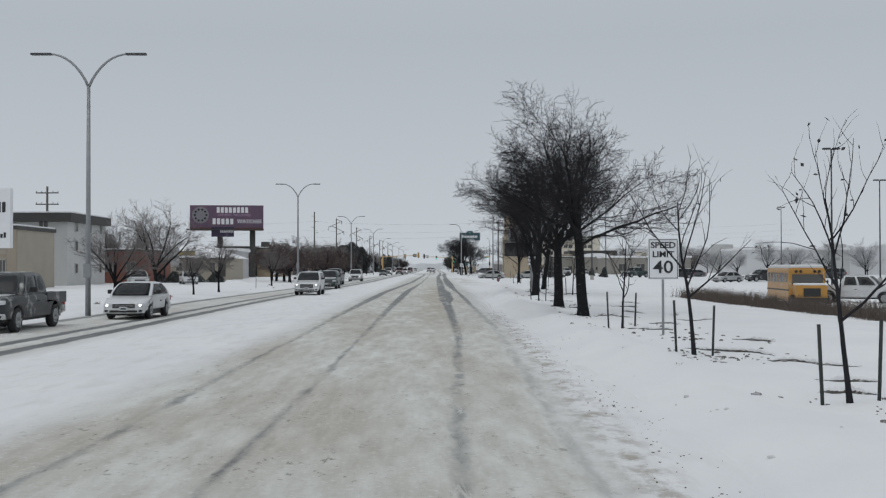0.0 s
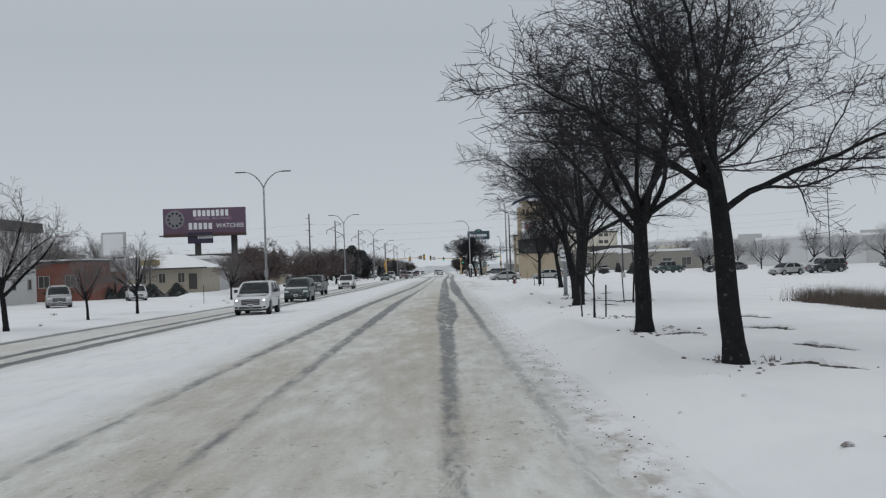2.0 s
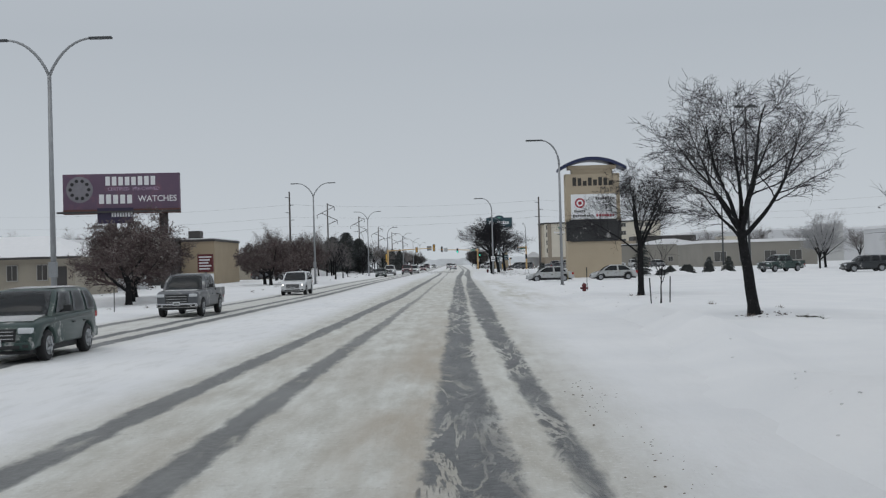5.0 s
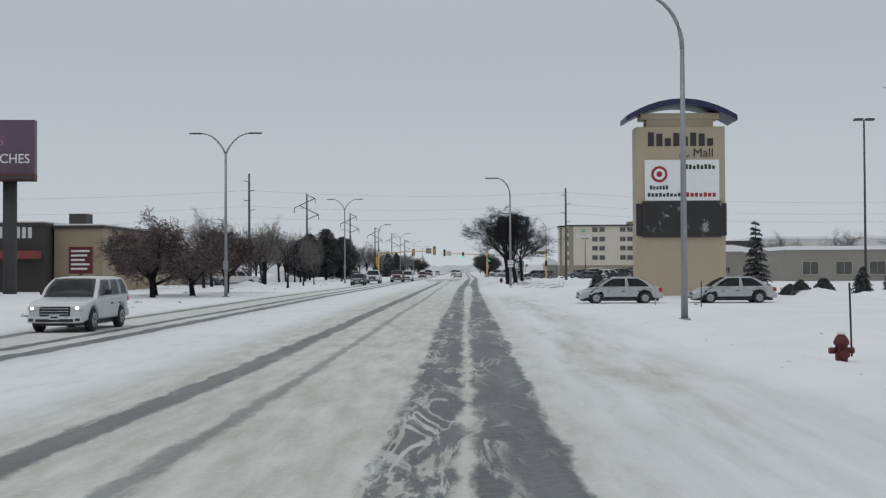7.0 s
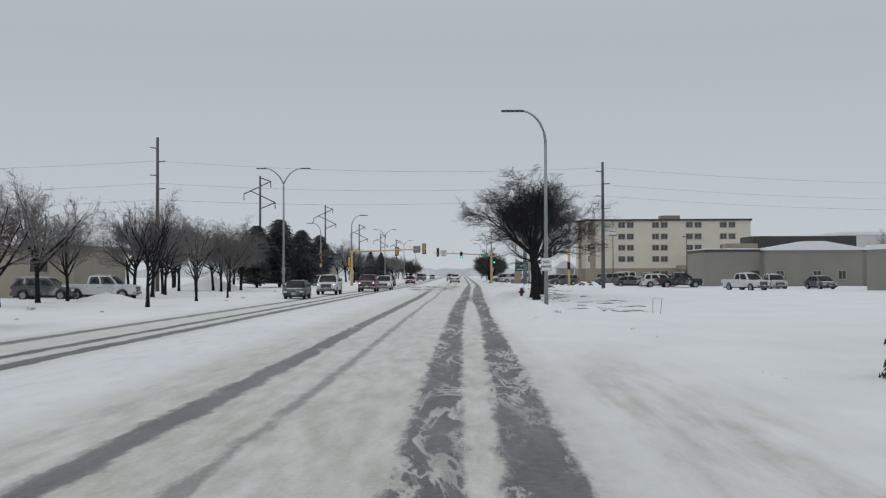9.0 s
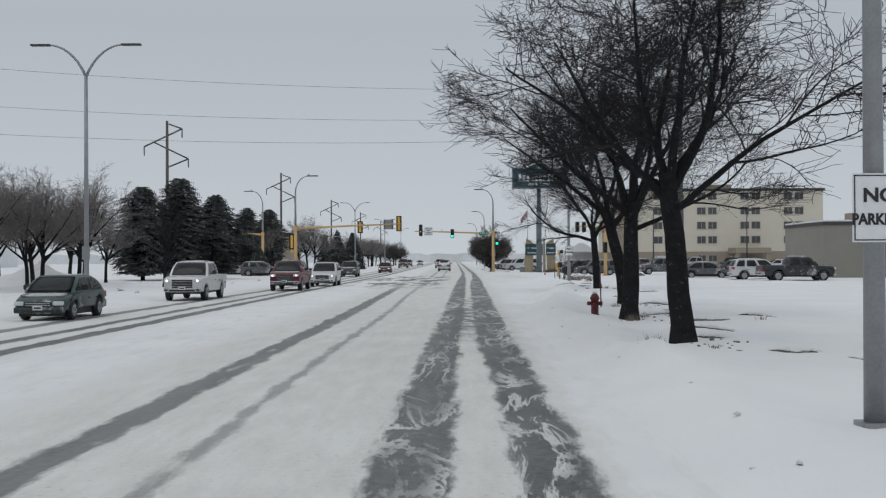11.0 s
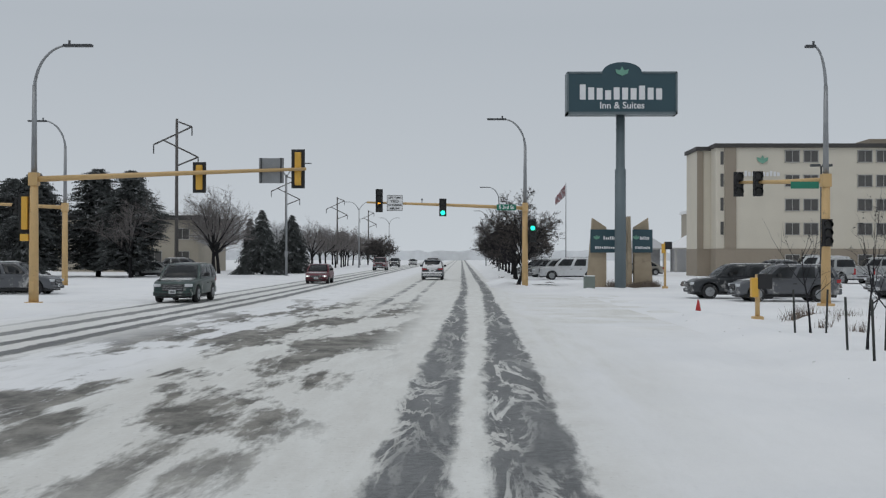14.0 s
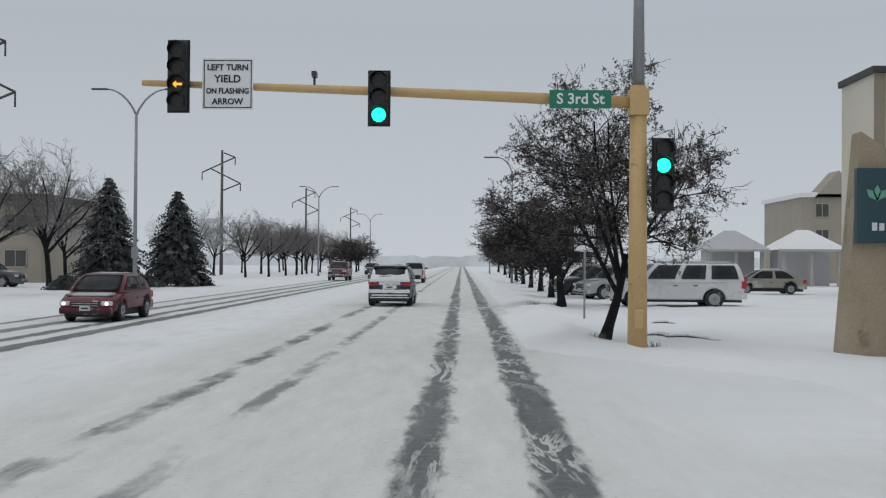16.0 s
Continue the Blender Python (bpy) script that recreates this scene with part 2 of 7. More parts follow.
    snow = k.mix(k.m("MULTIPLY", k.m("MULTIPLY", fleck, trodden), 0.75), snow, (0.17, 0.15, 0.12))
    wet = k.mix(k.rng(k.noise(tc, 9, 4), 0.35, 0.7), (0.066, 0.069, 0.070), (0.125, 0.128, 0.128))
    wet = k.mix(k.m("MULTIPLY", k.rng(k.noise(k.scaled(tc, (1, 0.15, 1)), 1.7, 6, 0.6), 0.42, 0.68), 0.6), wet, (0.195, 0.198, 0.196))
    col = k.mix(bare, snow, wet)
    smear = k.mix(k.rng(k.noise(k.scaled(tc, (1, 0.5, 1)), 1.6, 7, 0.7), 0.40, 0.62), (0.05, 0.046, 0.038), (0.24, 0.228, 0.20))
    col = k.mix(k.m("MULTIPLY", blotch, 0.92), col, smear)
    k.l.new(col, b.inputs["Base Color"])
    k.put(b.inputs["Roughness"], k.rng(bare, 0, 1, 0.85, 0.5))
    bp = k.n.new("ShaderNodeBump")
    bp.inputs["Strength"].default_value, bp.inputs["Distance"].default_value = 0.7, 0.06
    hgt = k.m("ADD", k.m("MULTIPLY", k.noise(tc, 7, 6, 0.65), 0.8), k.m("ADD", streak, k.m("MULTIPLY", bare, -0.6)))
    k.l.new(hgt, bp.inputs["Height"])
    k.l.new(bp.outputs[0], b.inputs["Normal"])
    return m


def snow_material(name, lump=0.35):
    m = bpy.data.materials.new(name)
    m.use_nodes = True
    k = Nodes(m)
    b = k.n["Principled BSDF"]
    tc = k.n.new("ShaderNodeTexCoord").outputs["Object"]
    soft = k.noise(tc, 0.25, 5)
    col = k.mix(k.rng(soft, 0.35, 0.65), (0.825, 0.825, 0.828), (0.77, 0.775, 0.785))
    grass = k.m("MULTIPLY", k.rng(k.noise(k.scaled(tc, (1, 0.6, 1)), 2.4, 7, 0.7), 0.67, 0.73), k.rng(k.noise(tc, 0.16, 3), 0.50, 0.60))
    col = k.mix(k.m("MULTIPLY", grass, 0.55), col, (0.30, 0.27, 0.21))
    k.l.new(col, b.inputs["Base Color"])
    b.inputs["Roughness"].default_value = 0.9
    bp = k.n.new("ShaderNodeBump")
    bp.inputs["Strength"].default_value, bp.inputs["Distance"].default_value = lump, 0.32
    k.l.new(k.m("ADD", k.noise(k.scaled(tc, (1, 0.6, 1)), 0.9, 6, 0.5), k.m("MULTIPLY", k.noise(tc, 14, 4), 0.08)), bp.inputs["Height"])
    k.l.new(bp.outputs[0], b.inputs["Normal"])
    return m


M_ROAD = road_material()
M_SNOW = snow_material("snow")
M_SNOWCAP = mat("snow_cap", (0.815, 0.815, 0.822), 0.9, vary=0.04, scale=2, bump=0.3, fine=12)
M_BARK = mat("dark_bark", (0.020, 0.0198, 0.021), 0.95, spec=0.1, vary=0.45, scale=6, bump=0.8, fine=50, tint=(0.10, 0.10, 0.10), amount=0.06, spots=9)
M_TWIG = mat("dark_twig", (0.030, 0.029, 0.032), 0.95, spec=0.1, vary=0.3, scale=2)
# two lighter twig tones with the distance haze put into the colour
M_TWIG_GREY = mat("haze_grey_twig", (0.17, 0.155, 0.15), 0.9, vary=0.3, scale=2)
M_TWIG_PALE = mat("haze_pale_twig", (0.36, 0.36, 0.365), 0.9, vary=0.25, scale=2)
M_TWIG_RED = mat("reddish_twig", (0.095, 0.070, 0.070), 0.95, spec=0.1, vary=0.3, scale=2)
M_LEAF_BROWN = mat("dry_leaf", (0.135, 0.108, 0.100), 0.9, vary=0.4, scale=3, tint=(0.30, 0.29, 0.28), amount=0.25, spots=3)
M_LEAF_OAK = mat("dark_dry_leaf", (0.075, 0.064, 0.058), 0.9, vary=0.4, scale=3, tint=(0.22, 0.21, 0.205), amount=0.2, spots=3)
# snow dust on needles; the pale tint also carries haze on far conifers
M_NEEDLE = mat("dusted_haze_needle", (0.060, 0.066, 0.064), 0.9, vary=0.4, scale=3, tint=(0.34, 0.35, 0.36), amount=0.20, spots=1.5)
M_GALV = mat("galvanised_steel", (0.30, 0.31, 0.32), 0.5, 0.6, 0.15, 4, fine=30)
M_DARKPOLE = mat("dark_steel", (0.075, 0.08, 0.085), 0.55, 0.4, 0.2, 3, fine=30)
M_WOODPOLE = mat("weathered_pole_wood", (0.115, 0.108, 0.104), 0.9, vary=0.3, scale=2, bump=0.4, fine=30)
M_MAST = mat("tan_mast_paint", (0.58, 0.39, 0.18), 0.5, 0.0, 0.12, 2, bump=0.1, fine=25, tint=(0.35, 0.24, 0.12), amount=0.08)
M_SIGYEL = mat("signal_yellow_paint", (0.70, 0.40, 0.06), 0.5, vary=0.12)
M_BLACK = mat("black_plastic", (0.016, 0.016, 0.017), 0.5, vary=0.2)
M_WHITE = mat("white_sign_sheeting", (0.78, 0.79, 0.80), 0.4, vary=0.05, scale=4)
M_INK = mat("black_sign_ink", (0.02, 0.02, 0.022), 0.5, vary=0.1)
M_GREENSIGN = mat("green_sign_sheeting", (0.015, 0.19, 0.12), 0.4, vary=0.08)
M_LENS_OFF = mat("dark_lens", (0.03, 0.028, 0.025), 0.25, vary=0.1)
M_LENS_GREEN = mat("lit_green_lens", (0.02, 0.35, 0.26), 0.3, vary=0.05, emit=(0.02, 0.95, 0.62), strength=1.6)
M_LENS_AMBER = mat("lit_amber_arrow", (0.7, 0.3, 0.02), 0.3, vary=0.05, emit=(1.0, 0.42, 0.03), strength=1.3)
M_GLASS = mat("dark_car_glass", (0.030, 0.034, 0.038), 0.12, vary=0.25, scale=2, spec=0.6)
M_TYRE = mat("black_rubber", (0.022, 0.022, 0.023), 0.85, vary=0.3, tint=(0.45, 0.45, 0.46), amount=0.10, spots=6)
M_RIM = mat("alloy_rim", (0.36, 0.37, 0.38), 0.4, 0.6, 0.15)
M_CHROME = mat("chrome_trim", (0.5, 0.5, 0.51), 0.25, 0.9, 0.1)
M_TRIM = mat("black_car_trim", (0.022, 0.023, 0.024), 0.6, vary=0.2)
M_TAIL = mat("red_tail_lens", (0.30, 0.025, 0.028), 0.25, vary=0.1, emit=(0.9, 0.06, 0.05), strength=0.05)
M_HEAD = mat("headlamp_lens", (0.62, 0.64, 0.66), 0.15, vary=0.05)
M_HEAD_ON = mat("lit_headlamp", (0.8, 0.8, 0.8), 0.2, vary=0.05, emit=(1.0, 0.97, 0.9), strength=2.2)
M_PLATE = mat("number_plate", (0.55, 0.57, 0.58), 0.5, vary=0.1)
M_WINDOW = mat("building_window_glass", (0.085, 0.082, 0.078), 0.18, vary=0.25, scale=1.0)
M_CONC = mat("concrete", (0.36, 0.35, 0.33), 0.85, vary=0.15, scale=1, bump=0.2, fine=20)
M_RED = mat("faded_red_paint", (0.10, 0.012, 0.015), 0.5, vary=0.2)
M_STAKE = mat("dark_stake_steel", (0.03, 0.033, 0.03), 0.7, vary=0.2)
M_DRYGRASS = mat("dry_grass", (0.165, 0.13, 0.105), 0.95, vary=0.35, scale=3)
M_ROCK = mat("grey_rock", (0.17, 0.15, 0.14), 0.9, vary=0.3, scale=2, bump=0.6, fine=15, tint=(0.75, 0.76, 0.78), amount=0.25, spots=2)


# ---------------------------------------------------------------- mesh helpers
def thing(name, x, y, z=0.0, rz=0.0, label="", category="", group="", kind=""):
    ob = new(name)
    ob.empty_display_size = 0.3
    ob.matrix_world = pose(x, y, z, 0, 0, rz)
    return tagged(ob, label, category, group, kind)


def part(name, bm, material, parent, label=""):
    """Links a bmesh (or a mesh) as one mesh object under a thing or a part."""
    if isinstance(bm, bmesh.types.BMesh):
        me = bpy.data.meshes.new(name)
        bmesh.ops.recalc_face_normals(bm, faces=bm.faces)
        bm.to_mesh(me)
        bm.free()
    else:
        me = bm
    if not me.materials:
        me.materials.append(material)
    ob = new(name, me)
    if parent is not None:
        ob.parent = parent
    if label:
        ob["label"] = label
    return ob


def structure(name, bm, material, label, category):
    return tagged(part(name, bm, material, None), label, category, "", "structure")


def box(bm, x0, x1, y0, y1, z0, z1, bevel=0.0):
    v = [bm.verts.new((x, y, z)) for x in (x0, x1) for y in (y0, y1) for z in (z0, z1)]
    for f in ((0, 1, 3, 2), (4, 6, 7, 5), (0, 4, 5, 1), (2, 3, 7, 6), (0, 2, 6, 4), (1, 5, 7, 3)):
        bm.faces.new([v[i] for i in f])
    if bevel:
        es = list({e for q in v for e in q.link_edges})
        bmesh.ops.bevel(bm, geom=es, offset=bevel, segments=2, affect="EDGES", profile=0.6)
    return bm


def boxed(x0, x1, y0, y1, z0, z1, bevel=0.0):
    return box(bmesh.new(), x0, x1, y0, y1, z0, z1, bevel)


def tube(bm, pts, radii, n=10, caps=True):
    """A round bar through points."""
    rings, up = [], Vector((0, 0, 1))
    pts = [Vector(p) for p in pts]
    for i, p in enumerate(pts):
        d = (pts[min(i + 1, len(pts) - 1)] - pts[max(i - 1, 0)]).normalized()
        a = d.cross(up if abs(d.z) < 0.95 else Vector((0, 1, 0))).normalized()
        b = d.cross(a)
        r = radii[i] if isinstance(radii, (list, tuple)) else radii
        rings.append([bm.verts.new(p + a * (r * math.cos(6.28318 * j / n)) + b * (r * math.sin(6.28318 * j / n))) for j in range(n)])
    for q, w in zip(rings, rings[1:]):
        for j in range(n):
            bm.faces.new((q[j], q[(j + 1) % n], w[(j + 1) % n], w[j])).smooth = True
    if caps:
        bm.faces.new(rings[0])
        bm.faces.new(rings[-1][::-1])
    return bm


def disc(bm, c, axis, r, depth, n=20, rim=0.0):
    """A short cylinder centred at c along x or y, with a softened rim."""
    a = {"x": Vector((1, 0, 0)), "y": Vector((0, 1, 0)), "z": Vector((0, 0, 1))}[axis]
    c = Vector(c)
    if rim:
        return tube(bm, [c - a * depth / 2, c - a * (depth / 2 - rim), c + a * (depth / 2 - rim), c + a * depth / 2], [r - rim, r, r, r - rim], n)
    return tube(bm, [c - a * depth / 2, c + a * depth / 2], r, n)


def extrude_poly(bm, pts, depth_axis, d0, d1):
    """A flat outline, pushed along an axis. pts are pairs in the two other axes, in x, y, z order."""
    def at(p, d):
        return {"x": (d, p[0], p[1]), "y": (p[0], d, p[1]), "z": (p[0], p[1], d)}[depth_axis]
    a, b = [bm.verts.new(at(p, d0)) for p in pts], [bm.verts.new(at(p, d1)) for p in pts]
    bm.faces.new(a), bm.faces.new(b[::-1])
    for i in range(len(pts)):
        j = (i + 1) % len(pts)
        bm.faces.new((a[i], b[i], b[j], a[j]))
    return bm


def words(text, height, parent, material, x, y, z, name="lettering", bold=0.0, squeeze=1.0):
    """Raised lettering that faces -y, centred."""
    cu = bpy.data.curves.new(name, "FONT")
    cu.body, cu.size, cu.align_x, cu.align_y, cu.extrude, cu.offset = text, height * 1.4, "CENTER", "CENTER", 0.004, bold
    cu.resolution_u = 3
    ob = bpy.data.objects.new(name, cu)
    me = bpy.data.meshes.new_from_object(ob)
    me.transform(Matrix.Rotation(radians(90), 4, "X") @ Matrix.Diagonal((squeeze, 1, 1, 1)))
    me.materials.clear()
    bpy.data.objects.remove(ob)
    o = part(name, me, material, parent)
    o.location = (x, y, z)
    return o


def letter_bars(parent, material, rng, x, z, y, count, w, h, gap=0.25, wobble=0.3):
    """Plain upright bars in place of a wordmark, one part each."""
    step = w / count
    for i in range(count):
        hh = h if i == 0 else h * (1 - wobble * rng.random())
        x0 = x - w / 2 + i * step
        part("letter_bar", boxed(x0, x0 + step * (1 - gap), y - 0.014, y, z - h / 2, z - h / 2 + hh, 0.004), material, parent)


# ---------------------------------------------------------------- ground and road
def lerp_table(y, table):
    if y <= table[0][0]:
        return table[0][1]
    for (a, p), (b, q) in zip(table, table[1:]):
        if y <= b:
            t = (y - a) / (b - a)
            return p + (q - p) * t * t * (3 - 2 * t)
    return table[-1][1]


KERB = [(-40, 2.95), (55, 3.2), (80, 4.5), (110, 6.6), (165, 7.0), (198, 7.2), (212, 3.9), (262, 4.0), (276, 5.4), (300, 8.2), (336, 9.2), (366, 9.0), (374, 4.6), (420, 5.0), (600, 5.2)]


LEFT = [(-40, -15.7), (60, -15.5), (110, -14.4), (165, -13.3), (330, -12.9), (600, -12.9)]


# how high the ploughed bank stands along the verge
BANK = [(-40, 0.8), (100, 1.0), (128, 0.3), (200, 0.3), (216, 0.9), (270, 1.0), (300, 0.5), (600, 0.5)]


def kerb(y):
    return lerp_table(y, KERB)


def in_street(x, y):
    """How far a spot lies within the side streets: 1 inside."""
    def band(v, a, b, s=2.0):
        return max(0.0, min(1.0, (v - a) / s, (b - v) / s))
    s = 0.0
    if x > 0:
        s = max(band(y, 174, 196), band(y, 337, 365, 3.0))
    if x < 0:
        s = band(y, 344, 366, 3.0)
    return s


def ground_height(x, y):
    r = kerb(y) + 0.25 * noise.noise(Vector((2.2, y * 0.35, 0)))
    n1 = noise.noise(Vector((x * 0.22, y * 0.13, 3.1)))
    n2 = noise.noise(Vector((x * 0.9, y * 0.55, 7.7)))
    if x > r - 0.4:
        d = x - r
        rise = min(1.0, max(0.0, (d + 0.4) / 1.5))
        rise = rise * rise * (3 - 2 * rise)
        lumps = noise.noise(Vector((x * 2.3, y * 1.5, 5.5)))
        bank = 0.34 * math.exp(-((d - 0.95) / 0.75) ** 2) * (0.75 + 1.1 * noise.noise(Vector((1.2, y * 0.2, 0))) + 0.35 * lumps)
        bank *= lerp_table(y, BANK)
        h = rise * (0.14 + 0.07 * n1) * (0.5 + 0.5 * lerp_table(y, BANK)) + bank + 0.09 * n2 * rise + 0.03 * lumps * rise
        h = h * (1 - in_street(x, y))
        lot = min(1.0, max(0.0, (x - 11) / 13)) * min(1.0, max(0.0, (165 - y) / 50))
        h -= 0.55 * lot * lot * (3 - 2 * lot)
    elif x < lerp_table(y, LEFT):
        d = lerp_table(y, LEFT) - x
        rise = min(1.0, d / 1.6)
        h = rise * (0.12 + 0.05 * n1 + 0.05 * n2)
        h = h * (1 - in_street(x, y))
    else:
        h = -0.25
    return h


def sheet(name, xs, ys, height, material, label, category):
    verts = [(x, y, height(x, y)) for y in ys for x in xs]
    w = len(xs)
    faces = [(j * w + i, j * w + i + 1, (j + 1) * w + i + 1, (j + 1) * w + i) for j in range(len(ys) - 1) for i in range(w - 1)]
    me = bpy.data.meshes.new(name)
    me.from_pydata(verts, [], faces)
    me.polygons.foreach_set("use_smooth", [True] * len(faces))
    me.materials.append(material)
    return tagged(new(name, me), label, category, "", "structure")


def steps(*spans):
    out = []
    for a, b, s in spans:
        n = max(1, round((b - a) / s))
        out += [a + (b - a) * i / n for i in range(n)]
    return out + [spans[-1][1]]


GX = steps((-3000, -300, 900), (-300, -60, 40), (-60, -30, 6), (-30, -18, 1.5), (-18, -11, 0.5), (-11, 1, 3), (1, 14, 0.33), (14, 30, 1.2), (30, 80, 6), (80, 300, 40), (300, 3000, 900))
GY = steps((-400, -40, 60), (-40, -14, 3), (-14, 400, 0.8), (400, 560, 5), (560, 900, 60), (900, 4200, 600))
sheet("ground", GX, GY, ground_height, M_SNOW, "uneven fresh snow over the verges and lots beside the road", "snowy ground")


def road_height(x, y):
    s = lerp_table(y, [(-12, -0.25), (26, 0.5), (80, 0.5), (142, 0.72), (225, 0.84), (258, 1.27), (365, 2.5)])
    rut = sum(0.025 * math.exp(-((x - s - c) / 0.35) ** 2) for c in (0.03, 1.38))
    return 0.012 * noise.noise(Vector((x * 0.8, y * 0.4, 1))) - rut + 0.05 * math.exp(-((x + 6) / 1.4) ** 2)


RX = steps((-16.3, -4, 0.6), (-4, 10.6, 0.3))
RY = steps((-40, -14, 4), (-14, 400, 0.7), (400, 900, 6))
road = sheet("road", RX, RY, road_height, M_ROAD, "wide road of packed snow with dark bare wheel tracks", "road")
M_STREET = mat("side_street_snow", (0.64, 0.635, 0.62), 0.85, vary=0.10, scale=0.5, bump=0.3, fine=6, tint=(0.33, 0.31, 0.28), amount=0.32, spots=0.3)


def street_height(x, y):
    return -0.02 + 0.02 * noise.noise(Vector((x * 0.5, y * 0.5, 4)))


sheet("road_mall_entrance", steps((10.55, 70, 1.5)), steps((174, 196, 1.0)), street_height, M_STREET, "side road of rutted grey snow to the mall", "road")
sheet("road_cross_street_east", steps((10.55, 90, 1.5)), steps((336, 366, 1.0)), street_height, M_STREET, "cross street of rutted grey snow", "road")
sheet("road_cross_street_west", steps((-90, -16.35, 1.5)), steps((343, 367, 1.0)), street_height, M_STREET, "cross street of rutted grey snow", "road")


# ---------------------------------------------------------------- trees
def grow(rng, out, p, d, length, r, level, spec):
    """One limb as a bent chain of points; side limbs grow from it."""
    n = spec["segs"][level]
    pts, radii = [p.copy()], [r]
    q, v = p.copy(), d.normalized()
    for i in range(n):
        v = (v + Vector((rng.uniform(-1, 1), rng.uniform(-1, 1), rng.uniform(-1, 1))) * spec["bend"][level] + Vector((0, 0, spec["lift"][level]))).normalized()
        q = q + v * (length / n)
        pts.append(q.copy())
        radii.append(r * (1 - (1 - spec["taper"][level]) * (i + 1) / n))
    out.append((level, pts, radii))
    if level + 1 >= len(spec["segs"]):
        return
    kids = spec["kids"][level]
    for c in range(kids):
        f = spec["from"][level] + (1 - spec["from"][level]) * (c + rng.random()) / kids
        i = min(n - 1, int(f * n))
        t = f * n - i
        at = pts[i].lerp(pts[i + 1], t)
        along = (pts[i + 1] - pts[i]).normalized()
        side = along.cross(Vector((rng.uniform(-1, 1), rng.uniform(-1, 1), rng.uniform(-0.6, 1)))).normalized()
        ang = radians(rng.uniform(*spec["angle"][level]))
        if level == 0 and "fork" in spec:
            # the main limbs part round the stem, steep and spreading ones by turns
            turn = c * 2.4 + rng.uniform(-0.35, 0.35)
            side = Vector((math.cos(turn), math.sin(turn), 0))
            ang = radians(spec["fork"][c % len(spec["fork"])] + rng.uniform(-6, 6))
        nd = along * math.cos(ang) + side * math.sin(ang)
        nd.z *= spec["flat"][level]
        if nd.z < -0.15:
            nd.z *= -0.6 if level < 2 else 0.3
        rr = (radii[i] + (radii[i + 1] - radii[i]) * t) * rng.uniform(*spec.get("slim", (0.55, 0.78)))
        grow(rng, out, at, nd, length * rng.uniform(*spec["ratio"][level]) * (1.15 - 0.35 * f), max(rr, spec["thin"]), level + 1, spec)


def limb_mesh(name, chains, sides, material):
    verts, faces = [], []
    for level, pts, radii in chains:
        n = sides[min(level, len(sides) - 1)]
        base = len(verts)
        for i, p in enumerate(pts):
            d = (pts[min(i + 1, len(pts) - 1)] - pts[max(i - 1, 0)]).normalized()
            a = d.cross(Vector((0, 0, 1)) if abs(d.z) < 0.9 else Vector((0, 1, 0))).normalized()
            b = d.cross(a)
            for j in range(n):
                w = 6.28318 * j / n
                verts.append(p + a * (radii[i] * math.cos(w)) + b * (radii[i] * math.sin(w)))
        for i in range(len(pts) - 1):
            for j in range(n):
                faces.append((base + i * n + j, base + i * n + (j + 1) % n, base + (i + 1) * n + (j + 1) % n, base + (i + 1) * n + j))
    me = bpy.data.meshes.new(name)
    me.from_pydata([tuple(v) for v in verts], [], faces)
    me.polygons.foreach_set("use_smooth", [True] * len(faces))
    me.materials.append(material)
    return me


LOCUST = dict(segs=(6, 12, 8, 6, 4), bend=(0.07, 0.19, 0.27, 0.36, 0.42), lift=(0.03, 0.012, 0.025, 0.02, 0.01), taper=(0.72, 0.22, 0.30, 0.45, 0.6), kids=(8, 9, 9, 7),
              angle=((20, 60), (26, 58), (32, 62), (35, 65)), ratio=((1.28, 1.48), (0.38, 0.56), (0.40, 0.58), (0.42, 0.7)), flat=(1.0, 0.85, 0.8, 0.85), thin=0.0062, slim=(0.42, 0.62), fork=(62, 18, 50, 34, 58, 10, 44, 26))
LOCUST["from"] = (0.76, 0.16, 0.12, 0.12)
LOCUST_FULL = dict(LOCUST, thin=0.0075, lift=(0.03, 0.03, 0.035, 0.03, 0.02), bend=(0.07, 0.13, 0.2, 0.28, 0.34), fork=(52, 16, 42, 30, 48, 8, 36, 22))
LOCUST_FULL["from"] = (0.76, 0.3, 0.22, 0.15)
ROUND = dict(segs=(5, 7, 6, 4, 3), bend=(0.06, 0.12, 0.2, 0.26, 0.3), lift=(0.03, 0.03, 0.03, 0.03, 0.02), taper=(0.7, 0.3, 0.35, 0.5, 0.6), kids=(8, 8, 7, 4), angle=((20, 60), (25, 50), (28, 55), (30, 60)),
             ratio=((1.25, 1.6), (0.40, 0.60), (0.40, 0.6), (0.4, 0.7)), flat=(1.0, 0.95, 0.9, 0.9), thin=0.009, fork=(48, 16, 36, 60, 26, 52, 8, 40))
ROUND["from"] = (0.62, 0.2, 0.15, 0.15)
ASH = dict(segs=(6, 6, 5, 4), bend=(0.05, 0.10, 0.2, 0.25), lift=(0.05, 0.10, 0.08, 0.05), taper=(0.3,) * 4, kids=(9, 7, 5), angle=((25, 45), (25, 50), (25, 55)), ratio=((0.65, 0.95), (0.4, 0.65), (0.4, 0.7)), flat=(1.0, 1.0, 1.0), thin=0.006)
ASH["from"] = (0.35, 0.2, 0.2)
SAPLING = dict(segs=(6, 6, 5), bend=(0.08, 0.16, 0.25), lift=(0.05, 0.08, 0.04), taper=(0.25,) * 3, kids=(8, 5), angle=((26, 54), (25, 52)), ratio=((0.45, 0.72), (0.3, 0.5)), flat=(1.0, 1.0), thin=0.005)
SAPLING["from"] = (0.35, 0.25)
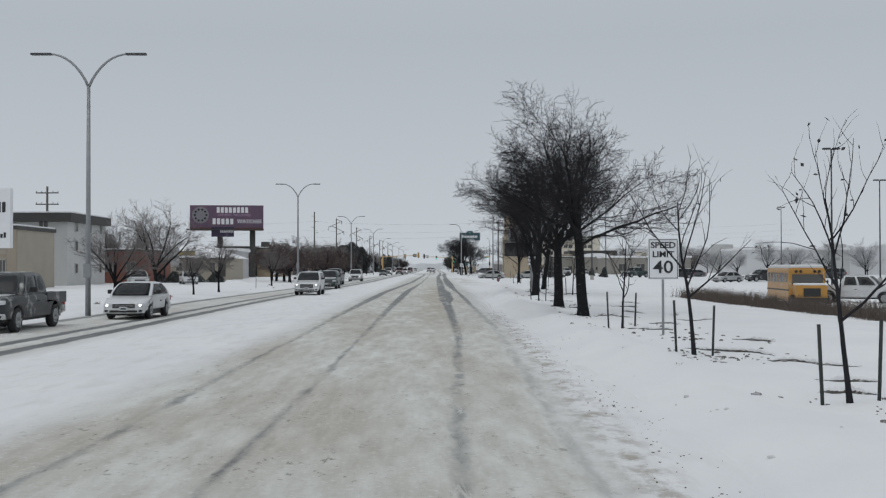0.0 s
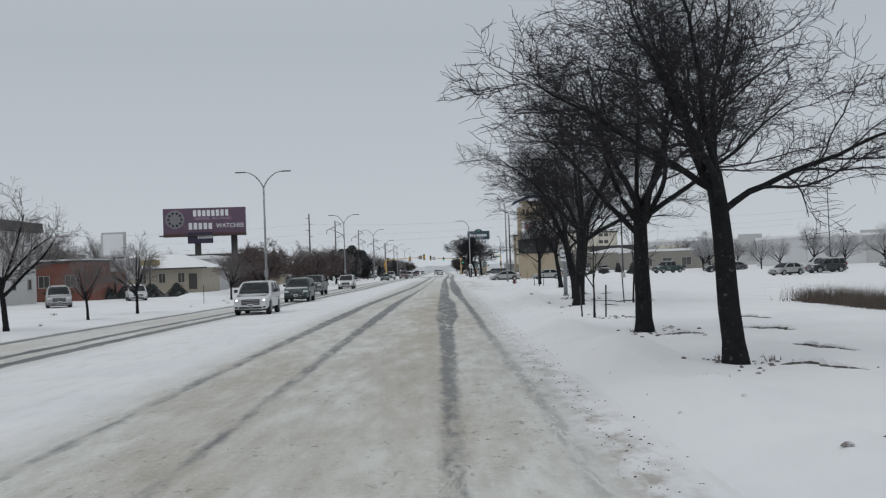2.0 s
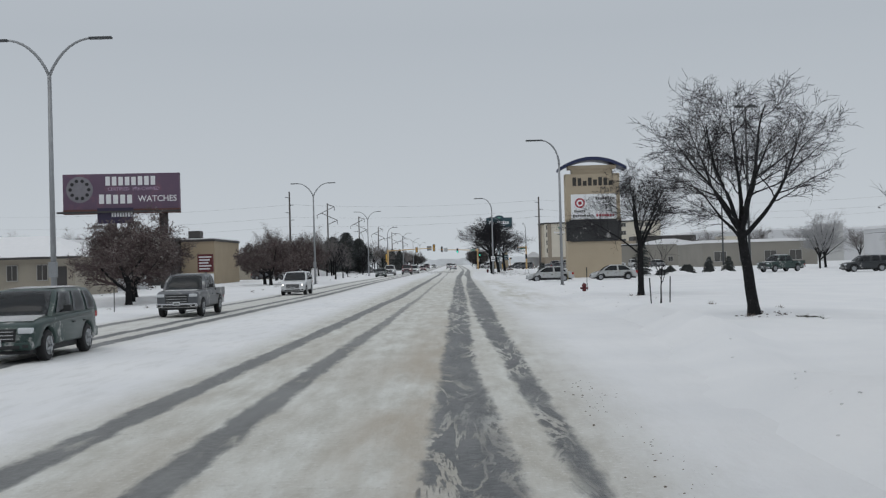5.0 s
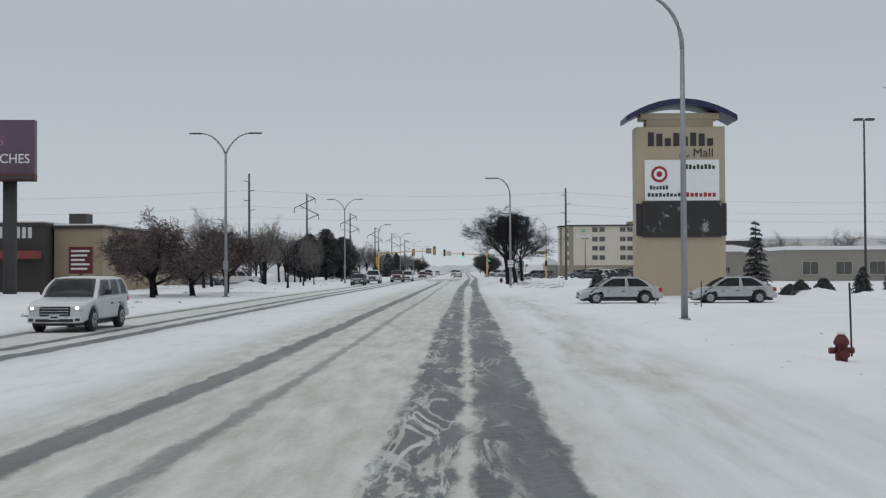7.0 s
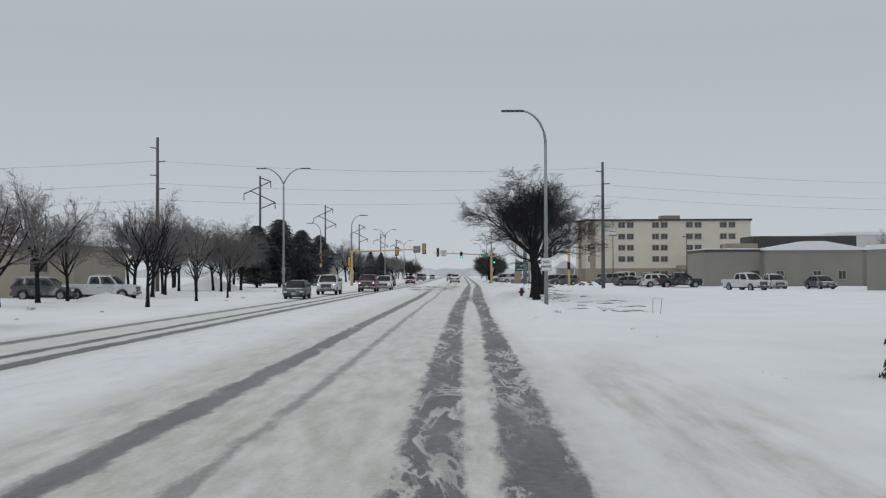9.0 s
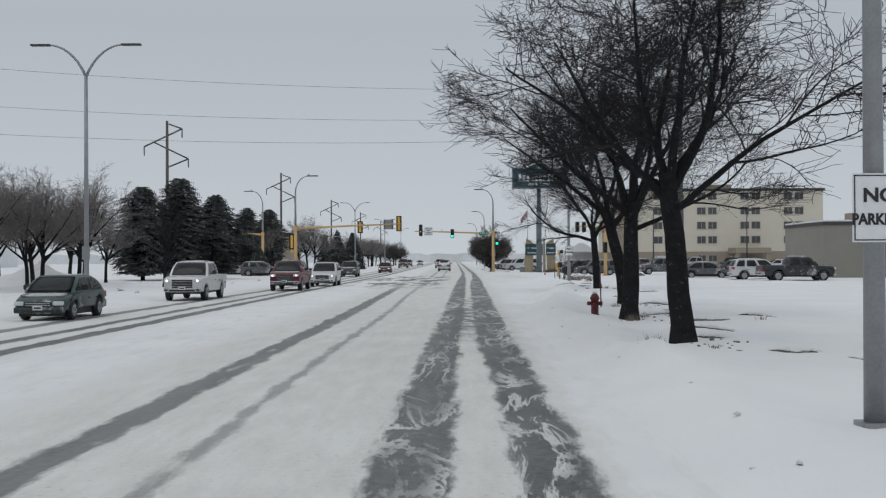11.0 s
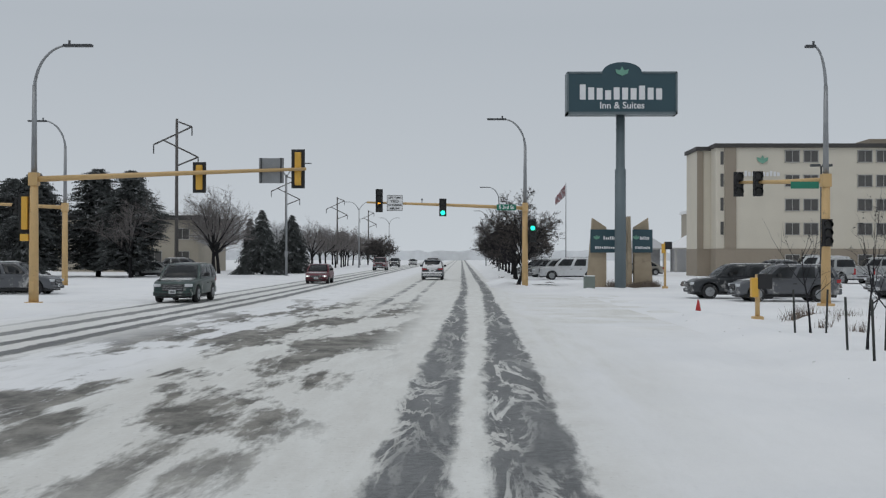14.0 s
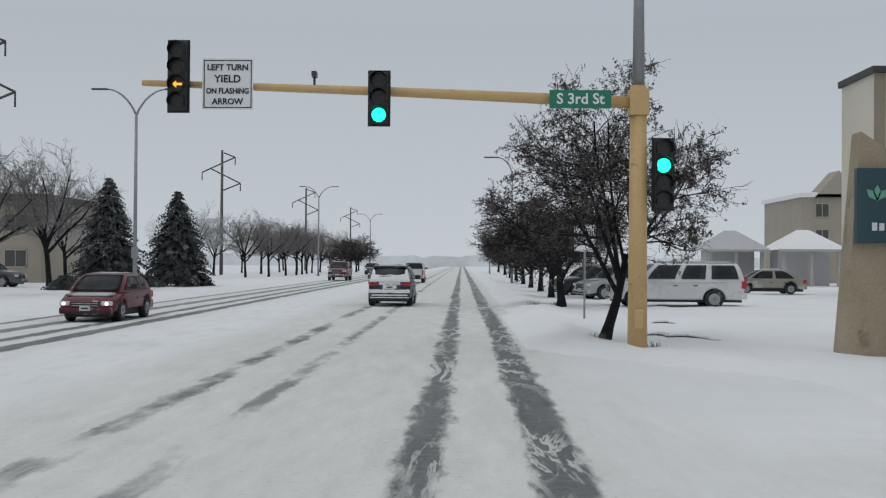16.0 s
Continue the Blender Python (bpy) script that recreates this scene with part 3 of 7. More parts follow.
CRAB = dict(segs=(4, 6, 6, 4, 3), bend=(0.08, 0.15, 0.25, 0.35, 0.4), lift=(0.05, 0.03, 0.02, 0.0, 0.0), taper=(0.5, 0.36, 0.38, 0.4, 0.5), kids=(6, 8, 7, 6), angle=((30, 60), (30, 60), (35, 70), (35, 70)), ratio=((1.4, 1.9), (0.45, 0.65), (0.45, 0.65), (0.5, 0.8)), flat=(1.0, 0.8, 0.8, 0.8), thin=0.012)
CRAB["from"] = (0.5, 0.2, 0.15, 0.15)

TREE_MESHES = {}


def tree_meshes(kind, seed, spec, trunk_len, trunk_r, bark, twig, lean=(0, 0), leaves=None):
    key = (kind, seed)
    if key in TREE_MESHES:
        return TREE_MESHES[key]
    rng = random.Random(seed)
    chains = []
    grow(rng, chains, Vector((0, 0, -0.25)), Vector((lean[0], lean[1], 1)), trunk_len, trunk_r, 0, spec)
    flare = [(l, p, [r * (1.35 if i == 0 else 1.0) for i, r in enumerate(rr)]) for l, p, rr in chains if l == 0]
    trunk = limb_mesh("trunk", flare + [c for c in chains if c[0] == 1], (12, 8), bark)
    twigs = limb_mesh("crown", [c for c in chains if c[0] >= 2], (5, 5, 4, 3, 3), twig)
    leaf_me = None
    if leaves:
        count, size, m = leaves
        tips = [c for c in chains if c[0] == len(spec["segs"]) - 1]
        if kind == "oak":
            tips = rng.sample(tips, len(tips) * 2 // 5)
        v, f = [], []
        for _ in range(count):
            c = rng.choice(tips)
            p = rng.choice(c[1][1:]) + Vector((rng.gauss(0, size), rng.gauss(0, size), rng.gauss(0, size)))
            a = Vector((rng.gauss(0, 1), rng.gauss(0, 1), rng.gauss(0, 1))).normalized() * size * rng.uniform(0.6, 1.3)
            b = a.orthogonal().normalized() * size * rng.uniform(0.3, 0.6)
            i = len(v)
            v += [tuple(p - a), tuple(p + b), tuple(p + a), tuple(p - b)]
            f.append((i, i + 1, i + 2, i + 3))
        leaf_me = bpy.data.meshes.new("foliage")
        leaf_me.from_pydata(v, [], f)
        leaf_me.materials.append(m)
    TREE_MESHES[key] = (trunk, twigs, leaf_me)
    return TREE_MESHES[key]


def tree(name, meshes, x, y, z, rz, s, label, group, sz=None):
    ob = thing(name, x, y, z, rz, label, "tree", group)
    trunk, twigs, leaf_me = meshes
    ob.scale = (s, s, sz or s)
    part("trunk", trunk, None, ob)
    part("crown", twigs, None, ob)
    if leaf_me:
        part("foliage", leaf_me, None, ob)
    return ob


def locust(seed, full=False):
    return tree_meshes("full_locust" if full else "locust", seed, LOCUST_FULL if full else LOCUST, 3.95, 0.215, M_BARK, M_TWIG, ((-0.09, 0.03, 0.06, -0.03, 0.02, 0.05)[seed % 6], 0.03))


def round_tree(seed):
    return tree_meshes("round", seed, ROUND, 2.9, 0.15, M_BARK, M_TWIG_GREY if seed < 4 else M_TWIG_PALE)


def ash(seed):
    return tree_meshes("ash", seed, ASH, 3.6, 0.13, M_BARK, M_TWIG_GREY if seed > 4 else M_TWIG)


def crab(seed):
    return tree_meshes("crab", seed, CRAB, 1.5, 0.17, M_BARK, M_TWIG_RED, leaves=(9000, 0.052, M_LEAF_BROWN))


def oak(seed):
    return tree_meshes("oak", seed, CRAB, 2.2, 0.2, M_BARK, M_TWIG, leaves=(9000, 0.07, M_LEAF_OAK))


ROW = "trees along the verge"
for seed, x, y, s, rz, sz in ((0, 5.79, 34.3, 1.05, 0, 0.97), (1, 5.94, 44.4, 1.12, 140, 0.92), (2, 6.63, 65.3, 1.2, 0, 1.05), (3, 7.75, 75.0, 1.05, 10, 0.95), (1, 9.12, 84.4, 1.0, 250, 0.9), (5, 10.3, 107, 0.92, 100, 0.84), (4, 10.7, 132, 0.85, 200, 0.8),
                              (4, 6.28, 246.9, 1.22, 300, 0.97), (5, 6.67, 256.9, 1.26, 20, 0.96), (3, 8.06, 266.8, 1.26, 60, 0.98), (2, 10.3, 292.7, 1.15, 185, 1.05)):
    tree("bare_tree", locust(seed, 40 < y < 280), x, y, ground_height(x, y), rz, s, "tall bare locust tree with dark bark in snow", ROW, sz)
for seed, x, y, s, rz in ((2, -15.9, 44.5, 0.62, 0), (1, -17.6, 60.3, 0.86, 50), (3, -17.6, 71, 0.5, 100), (2, -17.4, 79.6, 0.62, 200), (3, -17.2, 107.8, 0.62, 300)):
    tree("bare_tree", round_tree(seed), x, y, ground_height(x, y), rz, s, "slender bare ash tree on the snowy verge", "trees along the far verge")
for seed, x, y, s, rz in ((2, -17.2, 236, 1.0, 20), (6, -17.4, 249, 0.85, 80), (6, -17.9, 262, 0.7, 140), (2, -18.5, 300, 1.1, 0)):
    tree("bare_tree", ash(seed), x, y, ground_height(x, y), rz, s, "slender bare ash tree on the snowy verge", "trees along the far verge")
for seed, x, y, s, rz in ((1, -20, 195, 1.35, 0), (2, -18.6, 200.5, 1.4, 90), (1, -18, 209.3, 1.35, 200), (2, -19, 137, 1.4, 30), (1, -20.5, 143, 1.4, 120), (2, -22.5, 150, 1.4, 220), (1, -24, 156, 1.4, 10), (2, -22, 203, 1.4, 150)):
    tree("crabapple_tree", crab(seed), x, y, ground_height(x, y), rz, s, "low spreading crabapple tree with dry dark leaves", "crabapple trees")


# ---------------------------------------------------------------- conifers
SPRUCES = {}


def spruce_mesh(seed, height, radius, tiers):
    """Whorls of drooping boughs set with needle sprays; gaps between the tiers."""
    key = (seed, height, radius)
    if key in SPRUCES:
        return SPRUCES[key]
    rng = random.Random(seed)
    v, f = [], []
    for t in range(tiers):
        h = 0.06 + 0.94 * t / tiers
        broad = radius > 2.6
        reach = radius * ((1 - h) ** 0.68 if radius < 2.0 else (1 - h ** 1.8) ** 0.9 * min(1.0, 0.75 + 1.5 * h) if not broad else (1 - h ** 3.0) ** 0.62 * min(1.0, 0.7 + 2.2 * h)) * rng.uniform(0.85, 1.1) + 0.08
        count = 22 if broad else max(7, int((15 + 3 * radius) * (1 - h) + 7))
        for c in range(count):
            a = 6.28318 * (c + rng.random()) / count
            lobe = 0.85 + 0.75 * noise.noise(Vector((math.cos(a) * 1.3 + seed, math.sin(a) * 1.3, h * 3.2)))
            length = reach * (rng.uniform(0.7, 1.12) if not broad else rng.uniform(0.75, 1.1) * lobe)
            z0 = height * h + rng.uniform(-0.1, 0.1)
            cuts = max(6, int(length * 5))
            for s in range(cuts):
                u = (s + 0.6) / cuts
                w = min(0.34, 0.30 * length * (1.1 - u)) + 0.07
                p = Vector((math.cos(a) * length * u, math.sin(a) * length * u, z0 + (0.34 if broad else 0.22) * length * u - (0.30 if broad else 0.42) * length * u * u))
                for side in (-1, 1):
                    out = Vector((math.cos(a + side * 0.95), math.sin(a + side * 0.95), rng.uniform(-0.5, 0.25))) * w
                    lift = Vector((0, 0, rng.uniform(0.05, 0.14)))
                    i = len(v)
                    fw = Vector((math.cos(a), math.sin(a), 0)) * w * 0.4
                    v += [tuple(p), tuple(p + out * 0.6 + lift), tuple(p + out), tuple(p + out * 0.5 + fw - lift * 0.4)]
                    f.append((i, i + 1, i + 2, i + 3))
    me = bpy.data.meshes.new("boughs")
    me.from_pydata(v, [], f)
    me.materials.append(M_NEEDLE)
    SPRUCES[key] = me
    return me


def spruce(x, y, height, radius, seed, label, rz=0.0, tiers=26):
    ob = thing("spruce_tree", x, y, ground_height(x, y), rz, label, "tree", "spruce trees")
    part("trunk", tube(bmesh.new(), [(0, 0, -0.2), (0, 0, height * 0.5), (0, 0, height * 0.98)], [0.025 * height, 0.015 * height, 0.01]), M_BARK, ob)
    part("crown", spruce_mesh(seed, height, radius, tiers), None, ob)
    return ob


spruce(-18.9, 417.6, 6.9, 2.3, 1, "dark conical spruce in a snowy bed", 0, 32)
spruce(-17.2, 427.7, 6.8, 2.5, 2, "dark conical spruce in a snowy bed", 40, 32)
spruce(-22.5, 430, 6.4, 1.7, 1, "dark conical spruce in a snowy bed", 90, 28)
spruce(21.6, 197.5, 5.3, 1.15, 3, "sparse young spruce beside the sign", 0, 14)
spruce(9.9, 192.0, 1.9, 0.7, 4, "small bushy spruce in snow", 0, 9)
spruce(29.5, 199, 2.0, 0.8, 4, "small bushy spruce in snow", 30, 9)
spruce(32.0, 200, 1.9, 0.8, 3, "small bushy spruce in snow", 80, 9)


DENSE = "broad dark evergreen with an uneven crown"
for x, y, h, r, seed in ((-24.6, 329.4, 9.6, 3.4, 5), (-27.2, 326.0, 8.6, 3.2, 6), (-21.9, 333.0, 8.2, 2.9, 7), (-28.0, 401.0, 9.8, 3.3, 5), (-32.0, 404.0, 10.2, 3.5, 6), (-36.5, 400.0, 9.6, 3.4, 7), (-41.0, 406.0, 9.4, 3.4, 5), (-22.6, 362.0, 3.2, 1.6, 6)):
    spruce(x, y, h, r, seed, DENSE, seed * 40, 44)

for x, y, r in ((-20.5, 414.5, 1.6), (-17.2, 415.5, 1.4), (-18.5, 424.5, 1.7), (-15.9, 429.0, 1.3), (-20.4, 428.5, 1.6)):
    shrub = thing("juniper_shrub", x, y, ground_height(x, y), x * 30, "low spreading juniper half under snow", "shrub", "juniper shrubs")
    part("crown", spruce_mesh(9, 0.8, r, 7), None, shrub)
    part("stem", tube(bmesh.new(), [(0, 0, -0.2), (0, 0, 0.6)], 0.05, 6), M_BARK, shrub)
for x, y, r in ((-36.4, 136.6, 1.9), (-33.9, 136.2, 1.6), (-31.4, 137.0, 1.9), (-28.9, 138.2, 1.5)):
    shrub = thing("juniper_shrub", x, y, ground_height(x, y), x * 30, "dark clipped juniper beside the restaurant lot", "shrub", "juniper shrubs")
    part("crown", spruce_mesh(8, 1.5, r, 10), None, shrub)
    part("stem", tube(bmesh.new(), [(0, 0, -0.2), (0, 0, 1.0)], 0.06, 6), M_BARK, shrub)
for x, y, r, h in ((25.0, 198.6, 0.9, 0.9), (26.9, 199.4, 1.0, 1.1), (23.6, 196.4, 0.8, 0.7), (28.0, 203.0, 0.9, 1.0), (31.0, 197.6, 0.8, 0.7)):
    shrub = thing("juniper_shrub", x, y, ground_height(x, y), x * 30, "low grey-green juniper in a snowy bed by the lot", "shrub", "juniper shrubs")
    part("crown", spruce_mesh(10, h, r, 9), None, shrub)
    part("stem", tube(bmesh.new(), [(0, 0, -0.2), (0, 0, h * 0.7)], 0.05, 6), M_BARK, shrub)
# deciduous trees beyond the crossing, and the far rows
for i in range(9):
    tree("bare_tree", round_tree(i % 3 + 1), 51 + i * 3.6 + 1.2 * math.sin(i * 4), 298 + 5 * math.sin(i * 2.1), -0.3, i * 71, 1.0 + 0.2 * math.sin(i * 2.7), "bare dark tree behind the store", "trees behind the buildings")
for seed, x, y, s, rz in ((2, -21.2, 404.0, 1.12, 0), (1, -24.9, 424.0, 1.35, 70), (3, -27.5, 399.0, 1.05, 140), (2, -29.5, 411.0, 1.1, 210)):
    tree("bare_tree", round_tree(seed), x, y, ground_height(x, y), rz, s, "rounded bare tree on the snowy verge", "trees along the far verge")
# the far rows wear the lighter twigs, which stand in for haze
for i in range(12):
    tree("bare_tree", round_tree((1, 2, 3)[i % 3]), -20.5 + 0.18 * i + 1.2 * math.sin(i * 7), 470 + i * 9, 0.12, i * 47, 1.0 + 0.15 * math.sin(i * 3.1), "bare tree in a far row, twigs paled for haze", "far row of trees")
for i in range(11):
    tree("bare_tree", round_tree((4, 5, 6)[i % 3]), -28.0 + 3 * math.sin(i * 4), 436 + i * 14, 0.12, i * 71, 1.1 + 0.15 * math.sin(i * 1.7), "bare tree in a far row, twigs paled for haze", "far row of trees")
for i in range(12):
    tree("bare_tree", round_tree((1, 2, 3)[i % 3]), -26.0 + 1.5 * math.sin(i * 5), 236 + i * 7 + (i % 2) * 3, 0.12, i * 61, 1.05 + 0.15 * math.sin(i * 2.1), "bare tree behind the verge, twigs paled for haze", "trees behind the verge")
for seed, x, y, s, rz in ((2, 7.1, 396.2, 0.98, 60), (1, 7.6, 408, 0.92, 130), (2, 7.9, 420, 0.95, 200), (1, 8.0, 432, 0.9, 280), (2, 8.2, 446, 0.92, 20), (1, 8.4, 462, 0.95, 100), (2, 8.6, 480, 1.0, 190)):
    tree("oak_tree", oak(seed), x, y, 0.15, rz, s, "gnarled oak that keeps its dry brown leaves", "oaks along the verge")
bent = tree_meshes("oak", 3, dict(CRAB, thin=0.008, slim=(0.45, 0.66)), 2.6, 0.19, M_BARK, M_TWIG, (0.42, 0.05), (22000, 0.05, M_LEAF_OAK))
tree("oak_tree", bent, 6.2, 375.2, 0.15, 0, 0.72, "gnarled oak with a bent trunk and dry brown leaves", "oaks along the verge", 0.90)
for seed, x, y, s, rz in ((2, -14.8, 520, 1.0, 10), (1, -15.5, 545, 1.0, 120), (2, 9.5, 520, 1.2, 40), (1, 9.8, 560, 1.2, 160)):
    tree("oak_tree", oak(seed), x, y, 0.15, rz, s, "gnarled oak that keeps its dry brown leaves", "oaks along the verge")


for seed, x, y, s, rz in ((2, -24.0, 292, 1.3, 10), (1, -27.5, 300, 1.45, 80), (3, -30.5, 296, 1.5, 150), (2, -33.5, 306, 1.5, 220), (1, -29.5, 313, 1.4, 290), (3, -36.0, 315, 1.6, 30), (2, -40.0, 309, 1.6, 100)):
    tree("bare_tree", round_tree(seed), x, y, ground_height(x, y), rz, s * 0.78, "broad bare tree in the snowy lot", "trees behind the verge")


# trees behind the left-hand buildings and across the mall's lot, paled for haze
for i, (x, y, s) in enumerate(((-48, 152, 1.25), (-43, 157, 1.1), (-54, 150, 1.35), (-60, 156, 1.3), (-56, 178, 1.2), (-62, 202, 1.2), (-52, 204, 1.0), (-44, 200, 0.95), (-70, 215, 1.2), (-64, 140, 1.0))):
    tree("bare_tree", round_tree(i % 3 + 1), x, y, 0.12, i * 53, s, "bare tree behind the low buildings, twigs paled for haze", "trees behind the buildings")
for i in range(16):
    tree("bare_tree", round_tree(4 + i % 3), 47 + i * 4.6 + 2 * math.sin(i * 5), 214 + 8 * math.sin(i * 2.3), -0.5, i * 67, 1.0 + 0.22 * math.sin(i * 1.9), "bare tree at the edge of the lot, twigs paled for haze", "trees across the lot")


def sapling(x, y, seed, s, stakes=True):
    ob = tree("young_tree", tree_meshes("sapling", seed, SAPLING, 3.2, 0.045, M_TWIG, M_TWIG, leaves=(26, 0.05, M_INK)), x, y, ground_height(x, y), seed * 50, s, "thin young tree with a few clinging leaves", "young staked trees")
    if stakes:
        for dx, tilt in ((-0.42, -0.06), (0.4, 0.05)):
            st = thing("tree_stake", x + dx, y + 0.1 * dx, ground_height(x + dx, y), 0, "dark steel stake beside a young tree", "stake", "tree stakes")
            part("post", tube(bmesh.new(), [(0, 0, -0.3), (tilt, 0, 1.15)], 0.028, 6), M_STAKE, st)
    return ob


sapling(5.66, 14.6, 1, 1.18)
sapling(5.7, 5.2, 2, 1.0)
sapling(5.7, 24.6, 3, 0.95)
sapling(5.8, 53.5, 4, 1.0)
sapling(9.3, 66.0, 5, 1.1)
sapling(9.9, 92.0, 2, 1.0)
sapling(9.6, 120.0, 3, 0.85)
sapling(10.4, 319.0, 4, 0.7)
sapling(11.1, 322.5, 5, 0.75)
sapling(11.6, 328.0, 1, 0.75)


# ---------------------------------------------------------------- street lamps
def twin_lamp(x, y, up=0.15):
    z = ground_height(x, y)
    ob = thing("street_lamp", x, y, z, 0, "tall galvanised street lamp with two curved arms", "street lamp", "twin-arm street lamps")
    part("pole", tube(bmesh.new(), [(0, 0, -0.3), (0, 0, 5), (0, 0, 9.7 + up)], [0.125, 0.10, 0.075], 12), M_GALV, ob)
    part("base_plate", boxed(-0.22, 0.22, -0.22, 0.22, -0.1, 0.06, 0.01), M_GALV, ob)
    part("hand_box", boxed(-0.16, 0.16, -0.16, 0.02, 1.9, 2.5, 0.02), M_GALV, ob)
    for s in (-1, 1):
        pts = []
        for i in range(9):
            u = i / 8
            pts.append((s * 1.75 * u ** 1.15, 0, 9.64 + up + 1.46 * (1 - (1 - u) ** 2.1)))
        arm = part("arm", tube(bmesh.new(), pts, [0.065 - 0.003 * i for i in range(9)], 8), M_GALV, ob)
        head = boxed(min(s * 1.6, s * 2.5), max(s * 1.6, s * 2.5), -0.13, 0.13, 11.05 + up, 11.14 + up, 0.035)
        part("lamp_head", head, M_DARKPOLE, arm)
    return ob


for y, up in ((38, 0.5), (114, 0.15), (195.8, 0.2), (273.6, 0.5), (410.4, 0.15), (490, 0.15), (570, 0.15)):
    twin_lamp(-15.17, y, up)


def single_lamp(x, y, sign=None, arm=-1, height=10.4):
    z = ground_height(x, y)
    ob = thing("street_lamp", x, y, z, 0, "tall grey street lamp with one curved arm", "street lamp", "single-arm street lamps")
    part("pole", tube(bmesh.new(), [(0, 0, -0.3), (0, 0, 5), (0, 0, height - 0.9)], [0.125, 0.10, 0.075], 14), M_GALV, ob)
    part("base_plate", boxed(-0.18, 0.18, -0.18, 0.18, -0.1, 0.05, 0.01), M_GALV, ob)
    pts = []
    for i in range(10):
        a = i / 9 * radians(84)
        pts.append((arm * 1.45 * (1 - math.cos(a)), 0, height - 1.0 + 1.9 * math.sin(a)))
    a = part("arm", tube(bmesh.new(), pts, [0.085 - 0.004 * i for i in range(10)], 8), M_GALV, ob)
    x1 = arm * 1.25
    x2 = arm * 2.55
    part("lamp_head", boxed(min(x1, x2), max(x1, x2), -0.15, 0.15, height + 0.84, height + 0.95, 0.035), M_DARKPOLE, a)
    return ob


def road_sign(name, x, y, w, h, z_mid, lines, label, post_r=0.035, on_pole=False, border=True):
    """A sheet sign that faces the traffic, with raised black lettering."""
    z = ground_height(x, y)
    ob = thing(name, x, y, z, 0, label, "road sign", "road signs")
    if not on_pole:
        part("post", tube(bmesh.new(), [(0, 0, -0.3), (0, 0, z_mid + h * 0.5)], post_r, 8), M_GALV, ob)
    yf = -0.17 if on_pole else -post_r - 0.004
    panel = part("panel", boxed(-w / 2, w / 2, yf - 0.012, yf, z_mid - h / 2, z_mid + h / 2), M_WHITE, ob)
    if border:
        b = bmesh.new()
        m, t = 0.03 * w, 0.022 * w
        for x0, x1, z0, z1 in ((-w / 2 + m, w / 2 - m, h / 2 - m - t, h / 2 - m), (-w / 2 + m, w / 2 - m, -h / 2 + m, -h / 2 + m + t), (-w / 2 + m, -w / 2 + m + t, -h / 2 + m, h / 2 - m), (w / 2 - m - t, w / 2 - m, -h / 2 + m, h / 2 - m)):
            box(b, x0, x1, yf - 0.016, yf - 0.0125, z_mid + z0, z_mid + z1)
        part("border", b, M_INK, panel)
    for text, size, dz, sq in lines:
        words(text, size, panel, M_INK, 0, yf - 0.0165, z_mid + dz, bold=0.006, squeeze=sq)
    return ob


road_sign("speed_limit_sign", 6.05, 20, 0.84, 1.12, 2.1, (("SPEED", 0.165, 0.37, 1.1), ("LIMIT", 0.165, 0.12, 1.1), ("40", 0.35, -0.24, 1.15)), "white speed limit 40 sign on a steel post")
for x, y in ((7.87, 81.46), (6.07, 235.5), (10.22, 309.7)):
    single_lamp(x, y)
    road_sign("no_parking_sign", x, y, 0.59, 0.75, 2.4, (("NO", 0.15, 0.13, 1.1), ("PARKING", 0.12, -0.13, 0.86)), "white no parking sign strapped to a lamp pole", on_pole=True)
single_lamp(8.82, 157.7)
single_lamp(7.4, 450, arm=-1)
single_lamp(7.4, 530, arm=-1)
road_sign("no_parking_sign", 7.0, 386.5, 0.7, 0.9, 2.7, (("NO", 0.18, 0.15, 1.1), ("PARKING", 0.14, -0.15, 0.88)), "white no parking sign on a thin post")


def lot_lamp(x, y, height):
    ob = thing("lot_lamp", x, y, ground_height(x, y), 0, "tall dark parking lot lamp with two flat heads", "street lamp", "parking lot lamps")
    part("pole", tube(bmesh.new(), [(0, 0, 0.6), (0, 0, height)], [0.11, 0.07], 10), M_DARKPOLE, ob)
    part("footing", tube(bmesh.new(), [(0, 0, -0.3), (0, 0, 0.7)], 0.28, 12), M_CONC, ob)
    for s in (-1, 1):
        part("lamp_head", boxed(min(s * 0.12, s * 0.8), max(s * 0.12, s * 0.8), -0.25, 0.25, height - 0.05, height + 0.13, 0.02), M_DARKPOLE, ob)


for x, y, h in ((38.3, 97.4, 13.8), (60, 140, 13.8), (34, 211, 13.8), (70, 215, 13.8), (30, 385, 9), (46, 395, 9), (24, 160, 13.8)):
    lot_lamp(x, y, h)


